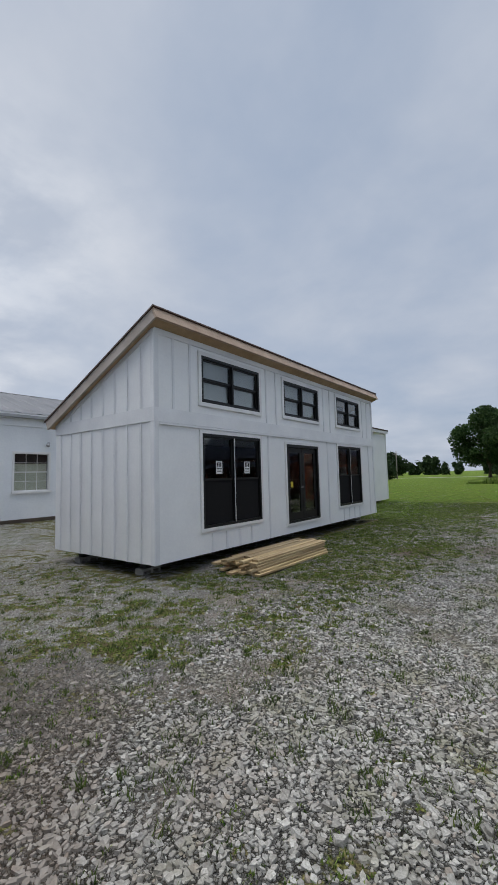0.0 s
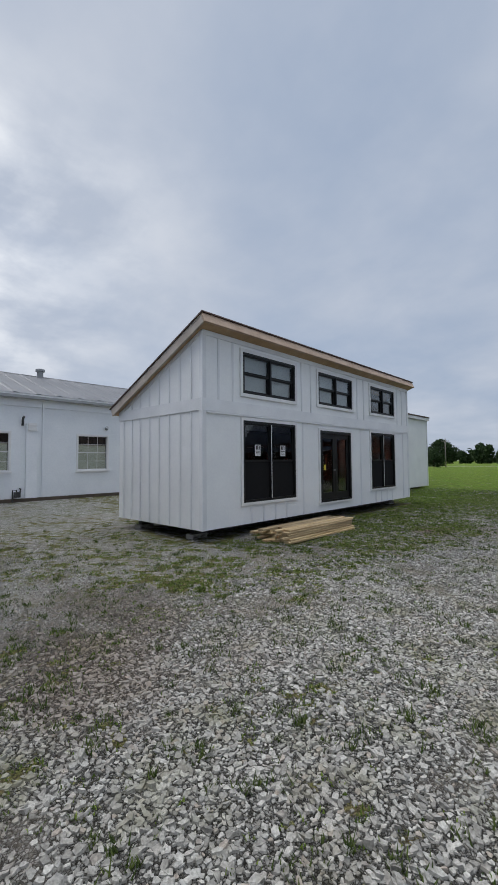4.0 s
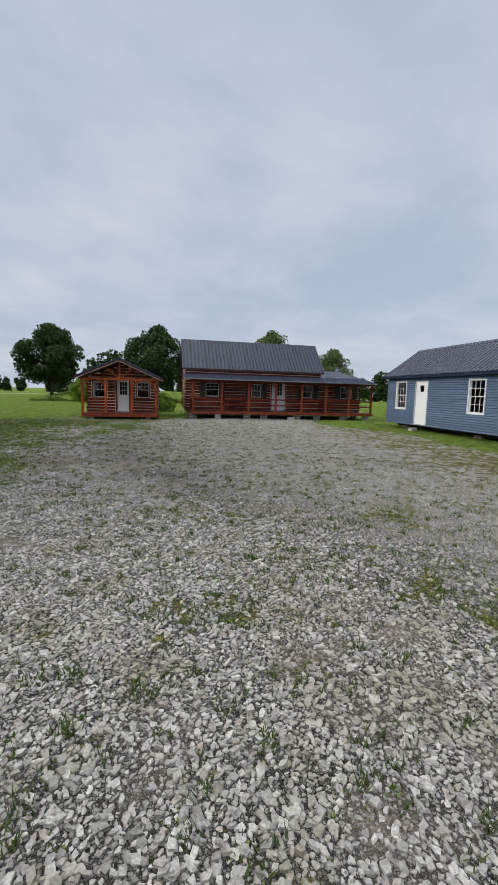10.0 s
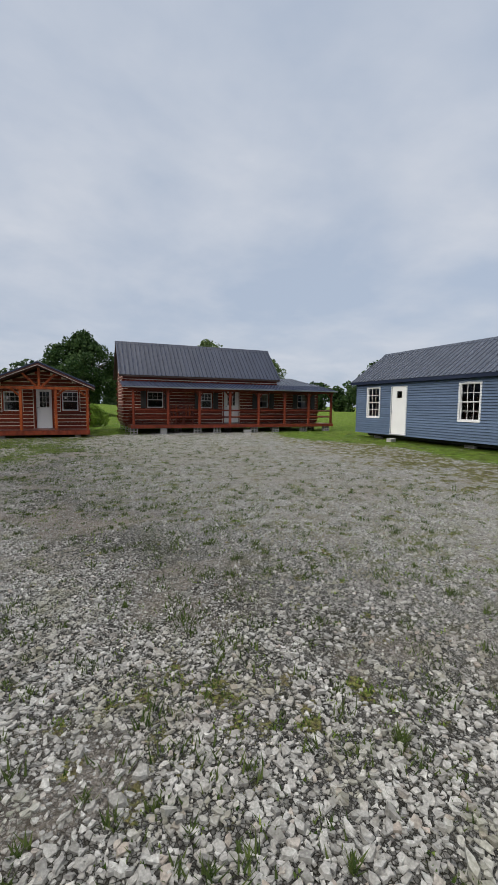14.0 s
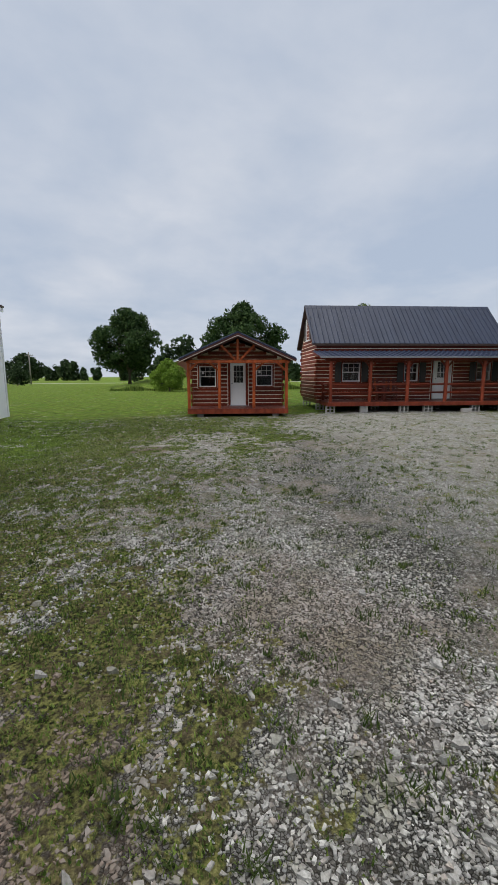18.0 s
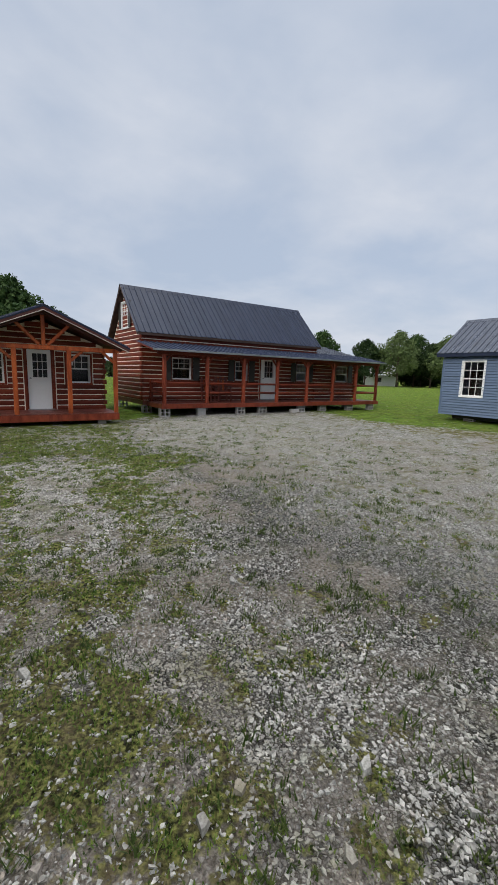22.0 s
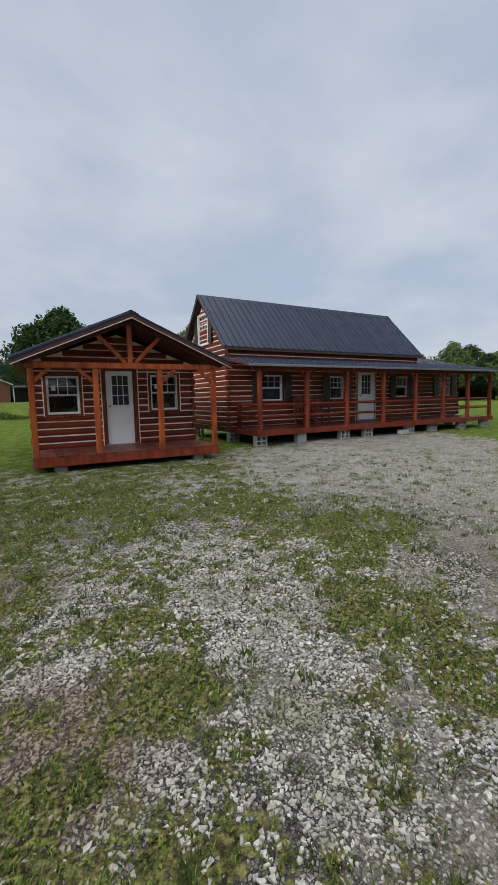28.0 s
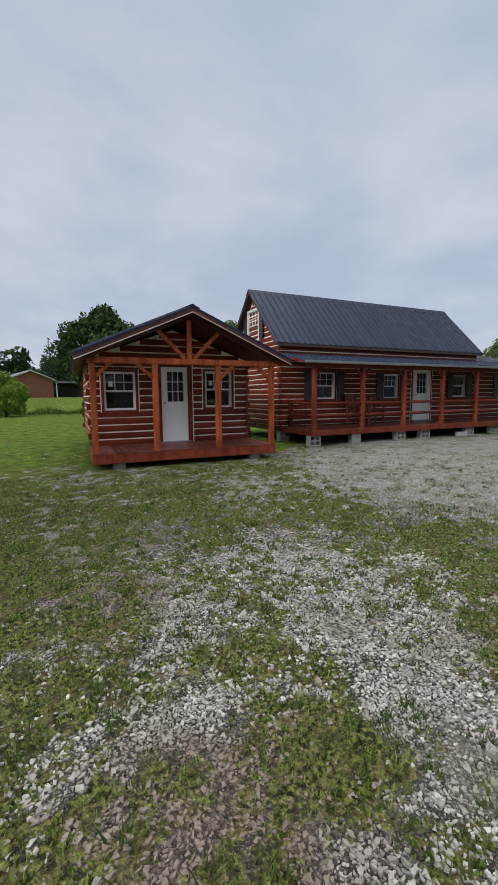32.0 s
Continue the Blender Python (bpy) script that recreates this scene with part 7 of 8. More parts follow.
def car():
    x, y = 18.6, -29.9
    c = thing("car", pose(x, y, rise(x, y), 0, 0, 156), "white estate car driving on the road", "car")
    prof = [(-2.3, 0.35), (-2.32, 0.75), (-2.2, 1.0), (-1.95, 1.10), (-1.75, 1.52), (-1.2, 1.66), (0.2, 1.64), (0.75, 1.42), (1.15, 1.08), (1.9, 0.98), (2.25, 0.80), (2.32, 0.45), (2.2, 0.32)]
    n = len(prof)
    s = Shape()
    ring = [(-0.88, 0.0), (-0.92, 0.5), (0.92, 0.5), (0.88, 0.0)]
    tuck = lambda z: 0.90 if z < 1.05 else 0.90 - 0.22 * (z - 1.05) / 0.6
    s.add([(px, -tuck(pz), pz) for px, pz in prof] + [(px, tuck(pz), pz) for px, pz in prof],
          [(i, (i + 1) % n, n + (i + 1) % n, n + i) for i in range(n)] + [tuple(range(n - 1, -1, -1)), tuple(range(n, 2 * n))])
    body = part("body", s, CAR_WHITE, c)
    for sgn in (-1, 1):
        for a, b in ((-1.6, -0.75), (-0.68, 0.05), (0.12, 0.78)):
            t0, t1 = (0.06 if a < -1.5 else 0), (0.0 if b < 0.7 else 0.33)
            part("side_window", Shape().add([(a, sgn * 0.905, 1.10), (b, sgn * 0.905, 1.10), (b - t1, sgn * 0.80, 1.54), (a + t0, sgn * 0.80, 1.54), (a, sgn * 0.885, 1.10), (b, sgn * 0.885, 1.10), (b - t1, sgn * 0.78, 1.54), (a + t0, sgn * 0.78, 1.54)],
                                            [(0, 1, 2, 3), (7, 6, 5, 4), (0, 4, 5, 1), (1, 5, 6, 2), (2, 6, 7, 3), (3, 7, 4, 0)]), CAR_GLASS, c)
        for wx in (-1.42, 1.42):
            w = part("wheel", Shape().tube([(wx, sgn * 0.70, 0.34), (wx, sgn * 0.93, 0.34)], 0.34, 18), RUBBER, c)
            part("rim", Shape().tube([(wx, sgn * 0.92, 0.34), (wx, sgn * 0.945, 0.34)], 0.21, 12), GREY_STEEL, w)
    part("rear_lamp", Shape().box(-2.33, -2.2, -0.8, -0.6, 0.85, 1.0).box(-2.33, -2.2, 0.6, 0.8, 0.85, 1.0), BRICK_FAR, c)


car()


def pole(x, y, h, label, arm=True, top=False, mat=WEATHERED):
    z = rise(x, y)
    p = thing("utility_pole", pose(x, y, z - 0.1), label, "utility pole")
    part("shaft", Shape().tube([(0, 0, 0), (0, 0, h)], 0.16, 10, 0.11), mat, p, smooth=True)
    if arm:
        part("crossarm", Shape().box(-0.85, 0.85, -0.06, 0.06, h - 0.75, h - 0.62), WEATHERED, p)
        for x0 in (-0.75, -0.3, 0.3, 0.75):
            part("insulator", Shape().tube([(x0, 0, h - 0.62), (x0, 0, h - 0.45)], 0.04, 8), GREY_STEEL, p)
        part("brace", Shape().beam((-0.5, 0.08, h - 0.72), (0, 0.1, h - 1.2), 0.04, 0.03, 0.004), GREY_STEEL, p)
    if top:
        part("transformer", Shape().tube([(0, -0.1, h - 1.35), (0, -0.1, h - 0.1)], 0.22, 12), DARK_MESH, p)
    return p


pole(16.1, -17.9, 8.1, "weathered wooden utility pole with a crossarm")
pole(-7.7, -16.9, 8.6, "dark utility pole with equipment at its top", False, True, BARK)
pole(-32.5, 104.6, 7.0, "far wooden utility pole on the lawn edge")
pole(-45.0, -14.0, 7.5, "wooden utility pole among the roadside trees")


def wire(a, b, sag):
    s = Shape()
    a, b = Vector(a), Vector(b)
    s.tube([a.lerp(b, i / 16) - Vector((0, 0, sag * 4 * (i / 16) * (1 - i / 16))) for i in range(17)], 0.014, 5)
    tagged(new("overhead_wire", s.mesh("overhead_wire", RUBBER)), "thin dark overhead wire between utility poles", "wire", "overhead wires")


for zz, sg in ((7.35, 0.45), (6.7, 0.55)):
    wire((16.1, -17.9, zz + 0.4), (-7.7, -16.9, zz), sg)
wire((16.1, -17.9, 7.6), (62.0, -20.0, 7.6), 1.0)
wire((-7.7, -16.9, 7.9), (-45.0, -14.0, 7.6), 1.0)
wire((-45.0, -14.0, 7.4), (-90.0, 20.0, 7.4), 1.0)

# roads
def road_strip(name, pts, width, label, mat=ASPHALT, lift=0.02):
    s = Shape()
    for (x0, y0), (x1, y1) in zip(pts, pts[1:]):
        d = Vector((x1 - x0, y1 - y0)).normalized()
        nrm = Vector((-d.y, d.x)) * width / 2
        n = max(1, int(math.hypot(x1 - x0, y1 - y0) / 4))
        for i in range(n):
            a, b = i / n, (i + 1) / n
            q = [(x0 + (x1 - x0) * f + sg * nrm.x, y0 + (y1 - y0) * f + sg * nrm.y) for f, sg in ((a, -1), (b, -1), (b, 1), (a, 1))]
            s.add([(u, v, rise(u, v) + lift) for u, v in q], [(0, 1, 2, 3)])
    tagged(new(name, s.mesh(name, mat)), label, "road", kind="structure")


road_strip("road", [(140, -60), (60, -42), (20, -30.5), (-10, -32), (-60, -36), (-200, -44)], 6.5, "pale asphalt country road")
road_strip("road_north", [(-160, 96), (-60, 112), (40, 128), (160, 150)], 6.0, "pale far road beyond the lawn")
road_strip("driveway", [(-21, -11), (-34, -12), (-50, -9), (-70, -4)], 9.0, "pale gravel drive beside the block building", lift=0.012)


def scrap_sheet(x, y, w, d, turn, seed):
    rng = random.Random(seed)
    t = thing("scrap_sheet", pose(x, y, rise(x, y) + 0.03, 0, 0, turn), "crumpled pale scrap sheeting on the ground before the grey shed", "debris", "scrap sheets")
    n, vs = 9, []
    for k in range(2):
        for j in range(4):
            for i in range(n):
                vs.append((w * i / (n - 1), d * j / 3 + 0.05 * math.sin(i * 1.3), 0.09 + 0.07 * math.sin(i * 0.9 + j) * rng.uniform(0.5, 1) + (0.02 if k == 0 else 0)))
    fs = [(j * n + i, j * n + i + 1, (j + 1) * n + i + 1, (j + 1) * n + i) for j in range(3) for i in range(n - 1)]
    o = 4 * n
    fs += [(o + a, o + d2, o + c, o + b) for a, b, c, d2 in fs]
    part("sheet", Shape().add(vs, fs), TARP, t)


scrap_sheet(2.3, -6.2, 2.6, 0.7, 8, 1)
scrap_sheet(3.1, -6.5, 1.4, 0.6, -6, 2)
deb = thing("scrap_pile", pose(-3.1, -5.4, rise(-3, -5.4) - 0.01), "small pile of pale wood offcuts by the red shed", "debris")
rr = random.Random(9)
for i in range(7):
    part("offcut", Shape().beam((rr.uniform(-0.35, 0.3), rr.uniform(-0.2, 0.2), 0.03 + 0.03 * i), (rr.uniform(-0.3, 0.4), rr.uniform(-0.3, 0.3), 0.05 + 0.06 * i), 0.09, 0.025, 0.003), TARP, deb)

# gravel stones and grass ---------------------------------------------------------
WALKED = [(1.2, -2.2), (0.4, 1.0), (0.0, 4.5), (-1.4, 8.2), (-2.2, 12.2), (-2.2, 15.2), (-1.2, 17.8)]


def off_walk(x, y):
    best = np.full(len(x), 1e9)
    for (x0, y0), (x1, y1) in zip(WALKED, WALKED[1:]):
        d2 = (x1 - x0) ** 2 + (y1 - y0) ** 2
        t = np.clip(((x - x0) * (x1 - x0) + (y - y0) * (y1 - y0)) / d2, 0, 1)
        best = np.minimum(best, np.hypot(x - x0 - t * (x1 - x0), y - y0 - t * (y1 - y0)))
    return best


def clear_of_things(x, y):
    inside = (x > -8.3) & (x < -4.95) & (y > 5.3) & (y < 15.4)
    inside |= (x < -5.2) & (y > -1.1) & (y < 1.7)
    inside |= (x > -4.9) & (x < -3.75) & (y > 6.5) & (y < 9.2)
    inside |= (x > -1.4) & (x < 3.2) & (y > 23.9)
    return ~inside


def lie(x, y, g):
    return np.array([rise(a, b) for a, b in zip(x, y)]) + near_height(x, y, g)


def scatter(seed, count, near, far, falloff):
    rng = np.random.default_rng(seed)
    x, y = rng.uniform(-9, 10.5, count), rng.uniform(-5.5, 24.5, count)
    d = off_walk(x, y)
    keep = (d < far) & (rng.random(count) < np.where(d < near, 1.0, np.clip(1 - (d - near) / (far - near), 0, 1) ** falloff)) & clear_of_things(x, y)
    x, y = x[keep], y[keep]
    g = grass_at(x, y)
    return rng, x, y, lie(x, y, g), g


def stone_material(name, most, pale):
    """Grey crushed stone, earthy films over it; most: how strongly the dark dirt clings to it; pale: how light the stone is."""
    m = bpy.data.materials.new(name)
    m.use_nodes = True
    nt = m.node_tree
    b = nt.nodes["Principled BSDF"]
    geo = nt.nodes.new("ShaderNodeNewGeometry")
    ramp = nt.nodes.new("ShaderNodeValToRGB")
    cr = ramp.color_ramp
    cr.elements[0].position, cr.elements[0].color = 0.0, (0.20, 0.194, 0.178, 1)
    cr.elements[1].position, cr.elements[1].color = 1.0, (0.43, 0.42, 0.388, 1)
    for p, c in ((0.2, (0.27, 0.262, 0.242, 1)), (0.6, (0.335, 0.327, 0.303, 1)), (0.65, (0.30, 0.258, 0.218, 1)), (0.7, (0.352, 0.344, 0.319, 1))):
        e = cr.elements.new(p)
        e.color = c
    info = nt.nodes.new("ShaderNodeObjectInfo")
    both = nt.nodes.new("ShaderNodeMath")
    both.operation = "ADD"
    nt.links.new(geo.outputs["Random Per Island"], both.inputs[0])
    nt.links.new(info.outputs["Random"], both.inputs[1])
    frac = nt.nodes.new("ShaderNodeMath")
    frac.operation = "FRACT"
    nt.links.new(both.outputs[0], frac.inputs[0])
    nt.links.new(frac.outputs[0], ramp.inputs[0])
    n = nt.nodes.new("ShaderNodeTexNoise")
    n.inputs["Scale"].default_value, n.inputs["Detail"].default_value = 90.0, 5
    nt.links.new(geo.outputs["Position"], n.inputs["Vector"])
    mr = nt.nodes.new("ShaderNodeMapRange")
    mr.inputs["From Min"].default_value, mr.inputs["From Max"].default_value = 0.3, 0.7
    mr.inputs["To Min"].default_value, mr.inputs["To Max"].default_value = 0.66 * pale, 1.22 * pale
    nt.links.new(n.outputs[0], mr.inputs[0])
    hs = nt.nodes.new("ShaderNodeHueSaturation")
    nt.links.new(ramp.outputs[0], hs.inputs["Color"])
    nt.links.new(mr.outputs[0], hs.inputs["Value"])
    col = hs.outputs[0]
    for scale, lo, hi, full, tint in ((0.9, 0.50, 0.68, 0.65, (0.235, 0.198, 0.168, 1)), (1.8, 0.50, 0.68, 0.55, (0.165, 0.172, 0.085, 1)), (14.0, 0.48, 0.72, most, (0.10, 0.088, 0.068, 1))):
        film = nt.nodes.new("ShaderNodeTexNoise")
        film.inputs["Scale"].default_value, film.inputs["Detail"].default_value, film.inputs["Roughness"].default_value = scale, 7, 0.65
        nt.links.new(geo.outputs["Position"], film.inputs["Vector"])
        amount = nt.nodes.new("ShaderNodeMapRange")
        for key, v in (("From Min", lo), ("From Max", hi), ("To Max", full)):
            amount.inputs[key].default_value = v
        nt.links.new(film.outputs[0], amount.inputs[0])
        mix = nt.nodes.new("ShaderNodeMix")
        mix.data_type = "RGBA"
        nt.links.new(amount.outputs[0], mix.inputs[0])
        nt.links.new(col, mix.inputs[6])
        mix.inputs[7].default_value = tint
        col = mix.outputs[2]
    mud = nt.nodes.new("ShaderNodeAttribute")
    mud.attribute_name = "mud"
    mix = nt.nodes.new("ShaderNodeMix")
    mix.data_type = "RGBA"
    clot = nt.nodes.new("ShaderNodeMath")
    clot.operation = "MULTIPLY"
    nt.links.new(mud.outputs["Fac"], clot.inputs[0])
    nt.links.new(mr.outputs[0], clot.inputs[1])
    nt.links.new(clot.outputs[0], mix.inputs[0])
    nt.links.new(col, mix.inputs[6])
    mix.inputs[7].default_value = (0.165, 0.122, 0.094, 1)
    nt.links.new(mix.outputs[2], b.inputs["Base Color"])
    b.inputs["Roughness"].default_value = 0.85
    b.inputs["Specular IOR Level"].default_value = 0.3
    bp = nt.nodes.new("ShaderNodeBump")
    bp.inputs["Strength"].default_value, bp.inputs["Distance"].default_value = 0.5, 0.004
    nt.links.new(n.outputs[0], bp.inputs["Height"])
    nt.links.new(bp.outputs[0], b.inputs["Normal"])
    return m


CRUSHED, TRODDEN = stone_material("crushed_stone", 0.6, 1.0), stone_material("trodden_crushed_stone", 0.75, 1.18)
CHIP = np.array([(0, 1, 3), (1, 2, 3), (2, 0, 3)])


def stone_sides(k):
    return np.array([t for i in range(k) for t in ((i, (i + 1) % k, k + (i + 1) % k), (i, k + (i + 1) % k, k + i))] + [(k, k + i, k + i + 1) for i in range(1, k - 1)])


def broken(rng, n, half, flat, k=5):
    """n angular stones of half-width half, bedded flat: a ragged k-sided foot, a smaller facetted top."""
    a = (np.arange(k)[None] + rng.uniform(-0.36, 0.36, (n, k))) * 2 * np.pi / k
    r = half[:, None] * rng.uniform(0.58, 1.34, (n, k))
    q = rng.uniform(0.68, 0.98, (n, 1))
    foot = np.stack([np.cos(a) * r / q ** 0.5, np.sin(a) * r * q ** 0.5, np.broadcast_to(-0.35 * half[:, None], (n, k))], 2)
    top = foot * rng.uniform(0.70, 0.95, (n, k))[:, :, None]
    top[:, :, :2] += rng.normal(size=(n, 1, 2)) * 0.10 * half[:, None, None]
    lean = rng.normal(size=(n, 2)) * 0.24
    top[:, :, 2] = half[:, None] * flat * rng.uniform(0.75, 1.15, (n, k)) + (top[:, :, :2] * lean[:, None]).sum(2)
    v = np.concatenate([foot, top], 1)
    b = rng.uniform(0, 2 * np.pi, n)
    c, s = np.cos(b)[:, None], np.sin(b)[:, None]
    return np.stack([v[:, :, 0] * c - v[:, :, 1] * s, v[:, :, 0] * s + v[:, :, 1] * c, v[:, :, 2]], 2)


def chips(rng, n, half):
    """n small four-sided crumbs of stone."""
    a = (np.arange(3)[None] + rng.uniform(-0.3, 0.3, (n, 3))) * 2 * np.pi / 3 + rng.uniform(0, 6.28, (n, 1))
    r = half[:, None] * rng.uniform(0.8, 1.4, (n, 3))
    foot = np.stack([np.cos(a) * r, np.sin(a) * r, -0.3 * r], 2)
    top = np.concatenate([rng.normal(size=(n, 1, 2)) * 0.3 * half[:, None, None], half[:, None, None] * rng.uniform(0.5, 1.0, (n, 1, 1))], 2)
    return np.concatenate([foot, top], 1)


def bed(seed, pitch, near, far, lo=-99, hi=99, past=-1.0, cover=1.0, size=0.58, spread=0.24):
    """A packed layer of stones of one pitch: where they lie, and their half-widths."""
    rng = np.random.default_rng(seed)
    gx, gy = np.meshgrid(np.arange(-8.0, 10, pitch), np.arange(-4.0, 24.0, pitch * 0.87))
    gx[1::2] += pitch / 2
    x, y = gx.ravel(), gy.ravel()
    d = off_walk(x, y)
    edge = y + 1.2 * np.sin(x * 1.3) + rng.normal(size=len(x)) * 0.9
    keep = (edge > lo) & (edge <= hi) & (d < far) & (d > past + rng.normal(size=len(x)) * 0.3) & (rng.random(len(x)) < cover * np.clip((far - d) / (far - near), 0, 1)) & clear_of_things(x, y)
    x, y = x[keep], y[keep]
    x, y = x + rng.uniform(-0.34, 0.34, len(x)) * pitch, y + rng.uniform(-0.34, 0.34, len(x)) * pitch
    g, dust = grass_at(x, y), dust_at(x, y)
    keep = rng.random(len(x)) > np.maximum(np.minimum(1.06 * g, 0.94), 0.62 * dust)
    x, y, g, dust = x[keep], y[keep], g[keep], dust[keep]
    half = size * pitch * np.clip(rng.lognormal(0.0, spread, len(x)), 0.5, 1.7) * (1 - 0.25 * dust)
    return rng, x, y, lie(x, y, g), half


def gravel():
    def joined(name, v, sides, mat=CRUSHED):
        k = v.shape[1]
        f = (np.arange(len(v))[:, None, None] * k + sides[None]).reshape(-1, 3)
        me = cloud_mesh(name, v.reshape(-1, 3), f, mat)
        mark(me, "mud", mud_at)
        return me

    for name, seed, pitch, near, far, lo, hi, k, label in (("gravel", 74, 0.0300, 1.9, 3.4, -99, 7.5, 5, "loose crushed grey stones covering the yard"),
                                                           ("gravel", 75, 0.0195, 1.5, 2.7, 7.5, 12.0, 4, "crushed grey stones half buried in the ground"),
                                                           ("gravel", 77, 0.0180, 1.5, 2.6, 12.0, 99, 4, "small crushed grey stones trodden into the track")):
        rng, x, y, z, half = bed(seed, pitch, near, far, lo, hi, size=0.55, spread=0.38 if k == 5 else 0.46)
        v = broken(rng, len(x), half, 0.36, k) + np.stack([x, y, z + half * rng.uniform(-0.24, 0.18, len(x))], 1)[:, None, :]
        tagged(new(name, joined(name, v, stone_sides(k), CRUSHED if k == 5 else TRODDEN)), label, "gravel", kind="stuff")
    rng, x, y, z, half = bed(76, 0.050, 7.0, 10.0, past=2.7, cover=0.9, size=0.46)
    w = chips(rng, len(x), half) + np.stack([x, y, z], 1)[:, None, :]
    rng, x, y, z, g = scatter(71, 340000, 1.8, 3.4, 1.4)
    keep = rng.random(len(x)) < 0.35 + 0.65 * dust_at(x, y) - 0.2 * g
    x, y, z = x[keep], y[keep], z[keep]
    half = 0.004 + 0.008 * rng.random(len(x)) ** 2
    w = np.concatenate([w, chips(rng, len(x), half) + np.stack([x, y, z + half * rng.uniform(0.2, 1.0, len(x))], 1)[:, None, :]])
    tagged(new("fine_gravel", joined("fine_gravel", w, CHIP)), "finer crushed grey stone trodden into the ground", "gravel", kind="stuff")


gravel()


mark(ground.data, "strewn", lambda x, y: np.clip((4.4 - off_walk(x, y)) / 2.0, 0, 1))   # grit under the loose stones, darkened for the shade in their gaps
mark(ground.data, "mud", mud_at)


def large_stones():
    rng, x, y, z, g = scatter(78, 2200, 2.2, 5.0, 1.5)
    keep = np.argsort(off_walk(x, y))[:300]
    shapes = [cloud_mesh("stone", broken(rng, 1, np.array([1.0]), 0.5)[0], stone_sides(5), CRUSHED) for _ in range(14)]
    for i, k in enumerate(keep):
        s = rng.uniform(0.020, 0.036)
        ob = new("stone", shapes[i % len(shapes)])
        ob.parent = ground
        ob.matrix_world = pose(x[k], y[k], z[k] + s * 0.25, rng.uniform(-12, 12), rng.uniform(-12, 12), rng.uniform(0, 360)) @ Matrix.Scale(s, 4)


large_stones()


def grass(seed, count, near, far, mat, name, label, tall, wide, lo, hi, simple=False):
    rng, x, y, z, g = scatter(seed, count, near, far, 1.2)
    keep = rng.random(len(x)) < np.clip((g - lo) / (hi - lo), 0.02, 1)
    x, y, z = x[keep], y[keep], z[keep]
    n, k = len(x), 5
    x, y, z = np.repeat(x, k), np.repeat(y, k), np.repeat(z, k)
    x = x + rng.normal(size=n * k) * 0.016
    y = y + rng.normal(size=n * k) * 0.016
    n *= k
    a, h = rng.uniform(0, 2 * np.pi, n), tall * rng.uniform(0.4, 1.3, n)
    lean = rng.uniform(0.2, 0.9, n) * h
    dx, dy = np.cos(a), np.sin(a)
    w = wide * rng.uniform(0.6, 1.4, n)
    base = np.stack([x, y, z - 0.004], 1)
    side = np.stack([-dy * w, dx * w, np.zeros(n)], 1)
    mid = base + np.stack([dx * lean * 0.35, dy * lean * 0.35, h * 0.65], 1)
    tip = base + np.stack([dx * lean, dy * lean, h], 1)
    if simple:
        ob = new(name, cloud_mesh(name, np.stack([base - side, base + side, tip], 1).reshape(-1, 3), np.arange(3 * n).reshape(-1, 3), mat))
        tagged(ob, label, "grass", kind="stuff")
        return
    v = np.stack([base - side, base + side, mid + side * 0.7, mid - side * 0.7, tip], 1).reshape(-1, 3)
    o = np.arange(n)[:, None] * 5
    f = np.concatenate([o + [0, 1, 2], o + [0, 2, 3], o + [3, 2, 4]], 0)
    ob = new(name, cloud_mesh(name, v, f, mat))
    tagged(ob, label, "grass", kind="stuff")


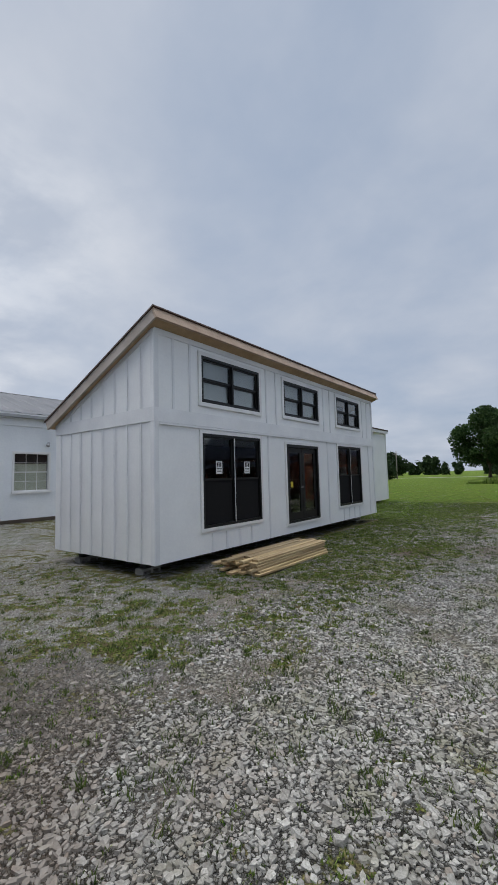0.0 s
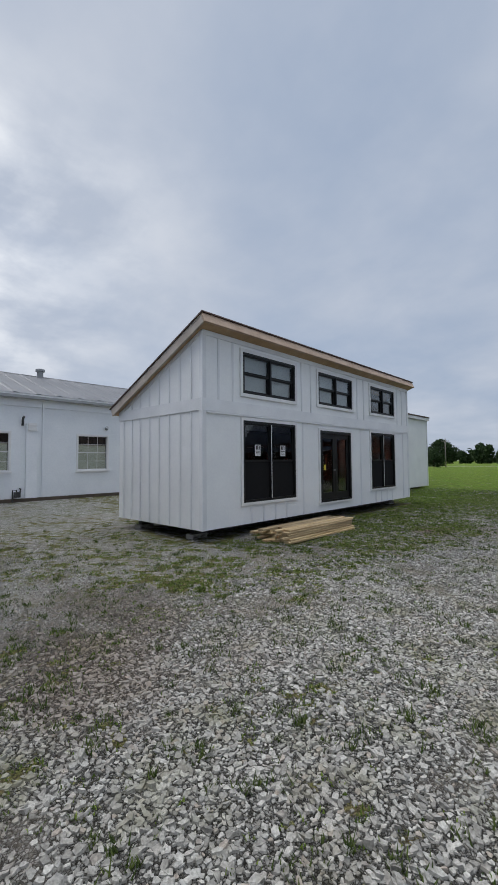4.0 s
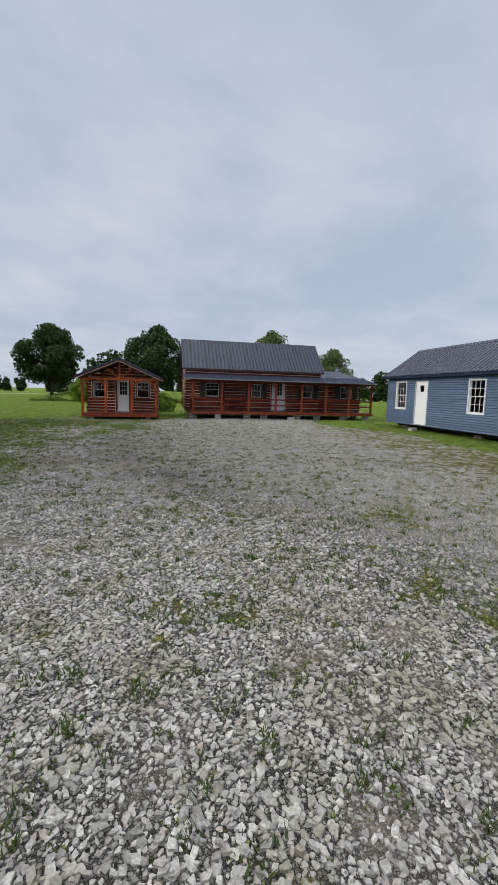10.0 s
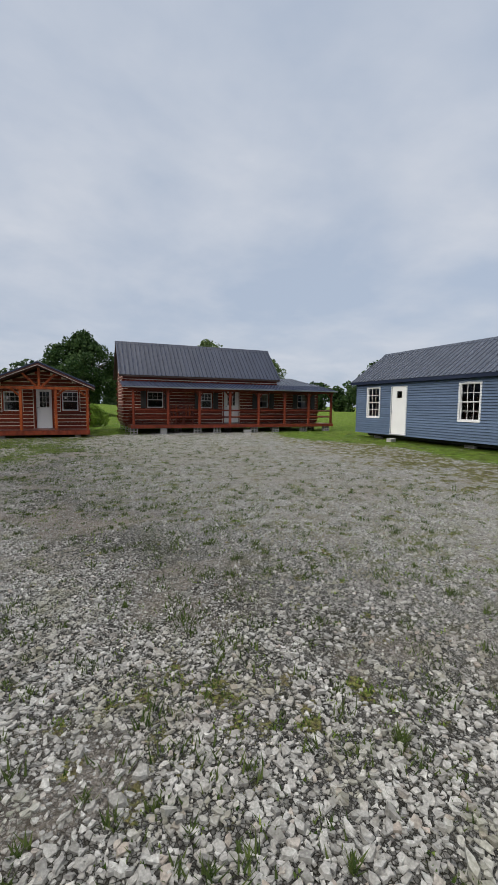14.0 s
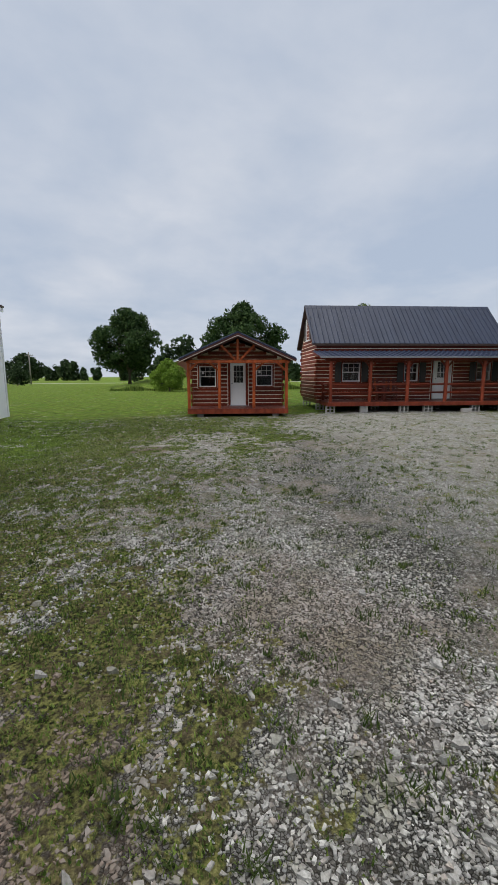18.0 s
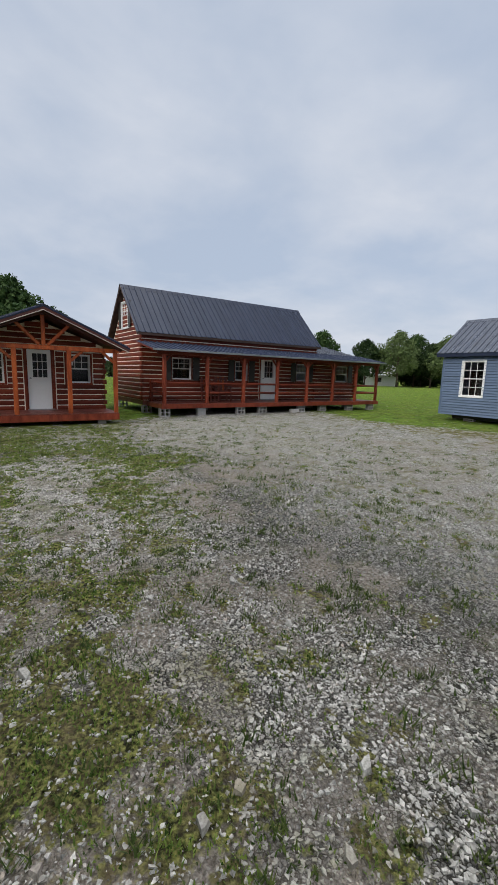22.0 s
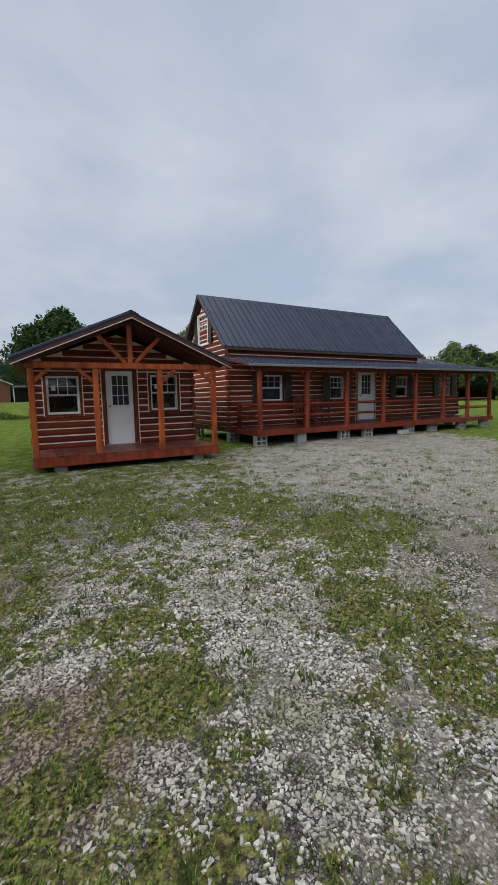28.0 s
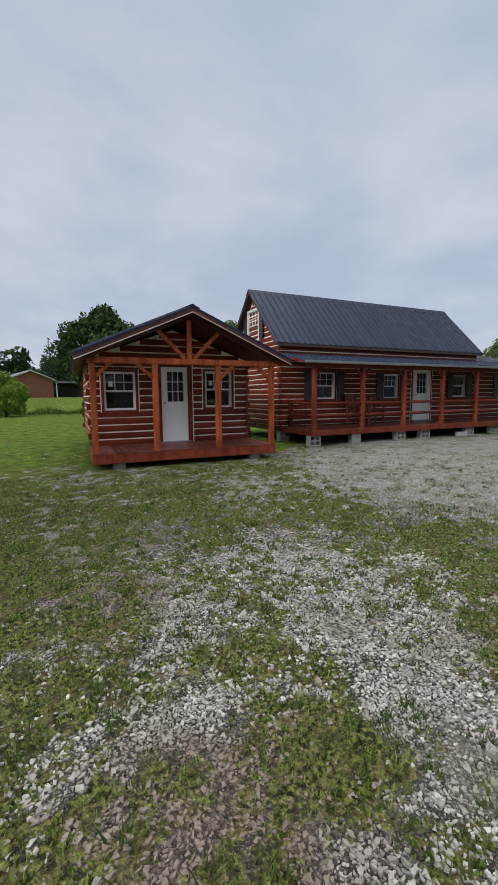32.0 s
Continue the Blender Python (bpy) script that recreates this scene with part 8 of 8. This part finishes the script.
grass(72, 130000, 3.2, 9.0, BLADE, "grass", "short patchy grass between the stones", 0.030, 0.0034, 0.35, 0.9)
grass(73, 330000, 3.0, 9.0, WEED, "weeds", "low green weeds growing through the gravel", 0.018, 0.0080, 0.10, 0.7, True)


def tufts():
    rng, x, y, z, g = scatter(79, 9500, 3.4, 10.0, 0.8)
    n, k = len(x), 26
    spread = np.repeat(rng.uniform(0.012, 0.060, n), k)
    tall = np.repeat(rng.uniform(0.02, 0.06, n), k) * rng.uniform(0.5, 1.2, n * k)
    x, y, z = np.repeat(x, k) + rng.normal(size=n * k) * spread, np.repeat(y, k) + rng.normal(size=n * k) * spread, np.repeat(z, k)
    a = rng.uniform(0, 2 * np.pi, n * k)
    dx, dy, w = np.cos(a), np.sin(a), 0.004 * rng.uniform(0.6, 1.6, n * k)
    base = np.stack([x, y, z], 1)
    side = np.stack([-dy * w, dx * w, 0 * w], 1)
    tip = base + np.stack([dx * tall * 0.8, dy * tall * 0.8, tall], 1)
    v = np.stack([base - side, base + side, tip], 1).reshape(-1, 3)
    f = np.arange(len(v)).reshape(-1, 3)
    ob = new("weed_tufts", cloud_mesh("weed_tufts", v, f, TUFT))
    tagged(ob, "small dark green weed tufts dotted over the gravel", "weeds", kind="stuff")


tufts()


def tall_weeds():
    """A strip of rough growth at the edge of the mown lawn."""
    rng = np.random.default_rng(83)
    n = 5200
    x, y = rng.uniform(-9, 14, n), 57.5 + rng.normal(size=n) * 0.5
    h = 0.45 * rng.uniform(0.3, 1.3, n) * (1 + 0.5 * np.sin(x * 1.7))
    a = rng.uniform(0, 2 * np.pi, n)
    w = 0.05
    base = np.stack([x, y, np.zeros(n) - 0.01], 1)
    side = np.stack([np.cos(a) * w, np.sin(a) * w, 0 * a], 1)
    tip = base + np.stack([0.2 * h * np.sin(a), 0.2 * h * np.cos(a), h], 1)
    v = np.stack([base - side, base + side, tip], 1).reshape(-1, 3)
    ob = new("tall_weeds", cloud_mesh("tall_weeds", v, np.arange(3 * n).reshape(-1, 3), WEED))
    tagged(ob, "strip of tall uncut weeds along the lawn edge", "weeds", kind="stuff")


tall_weeds()
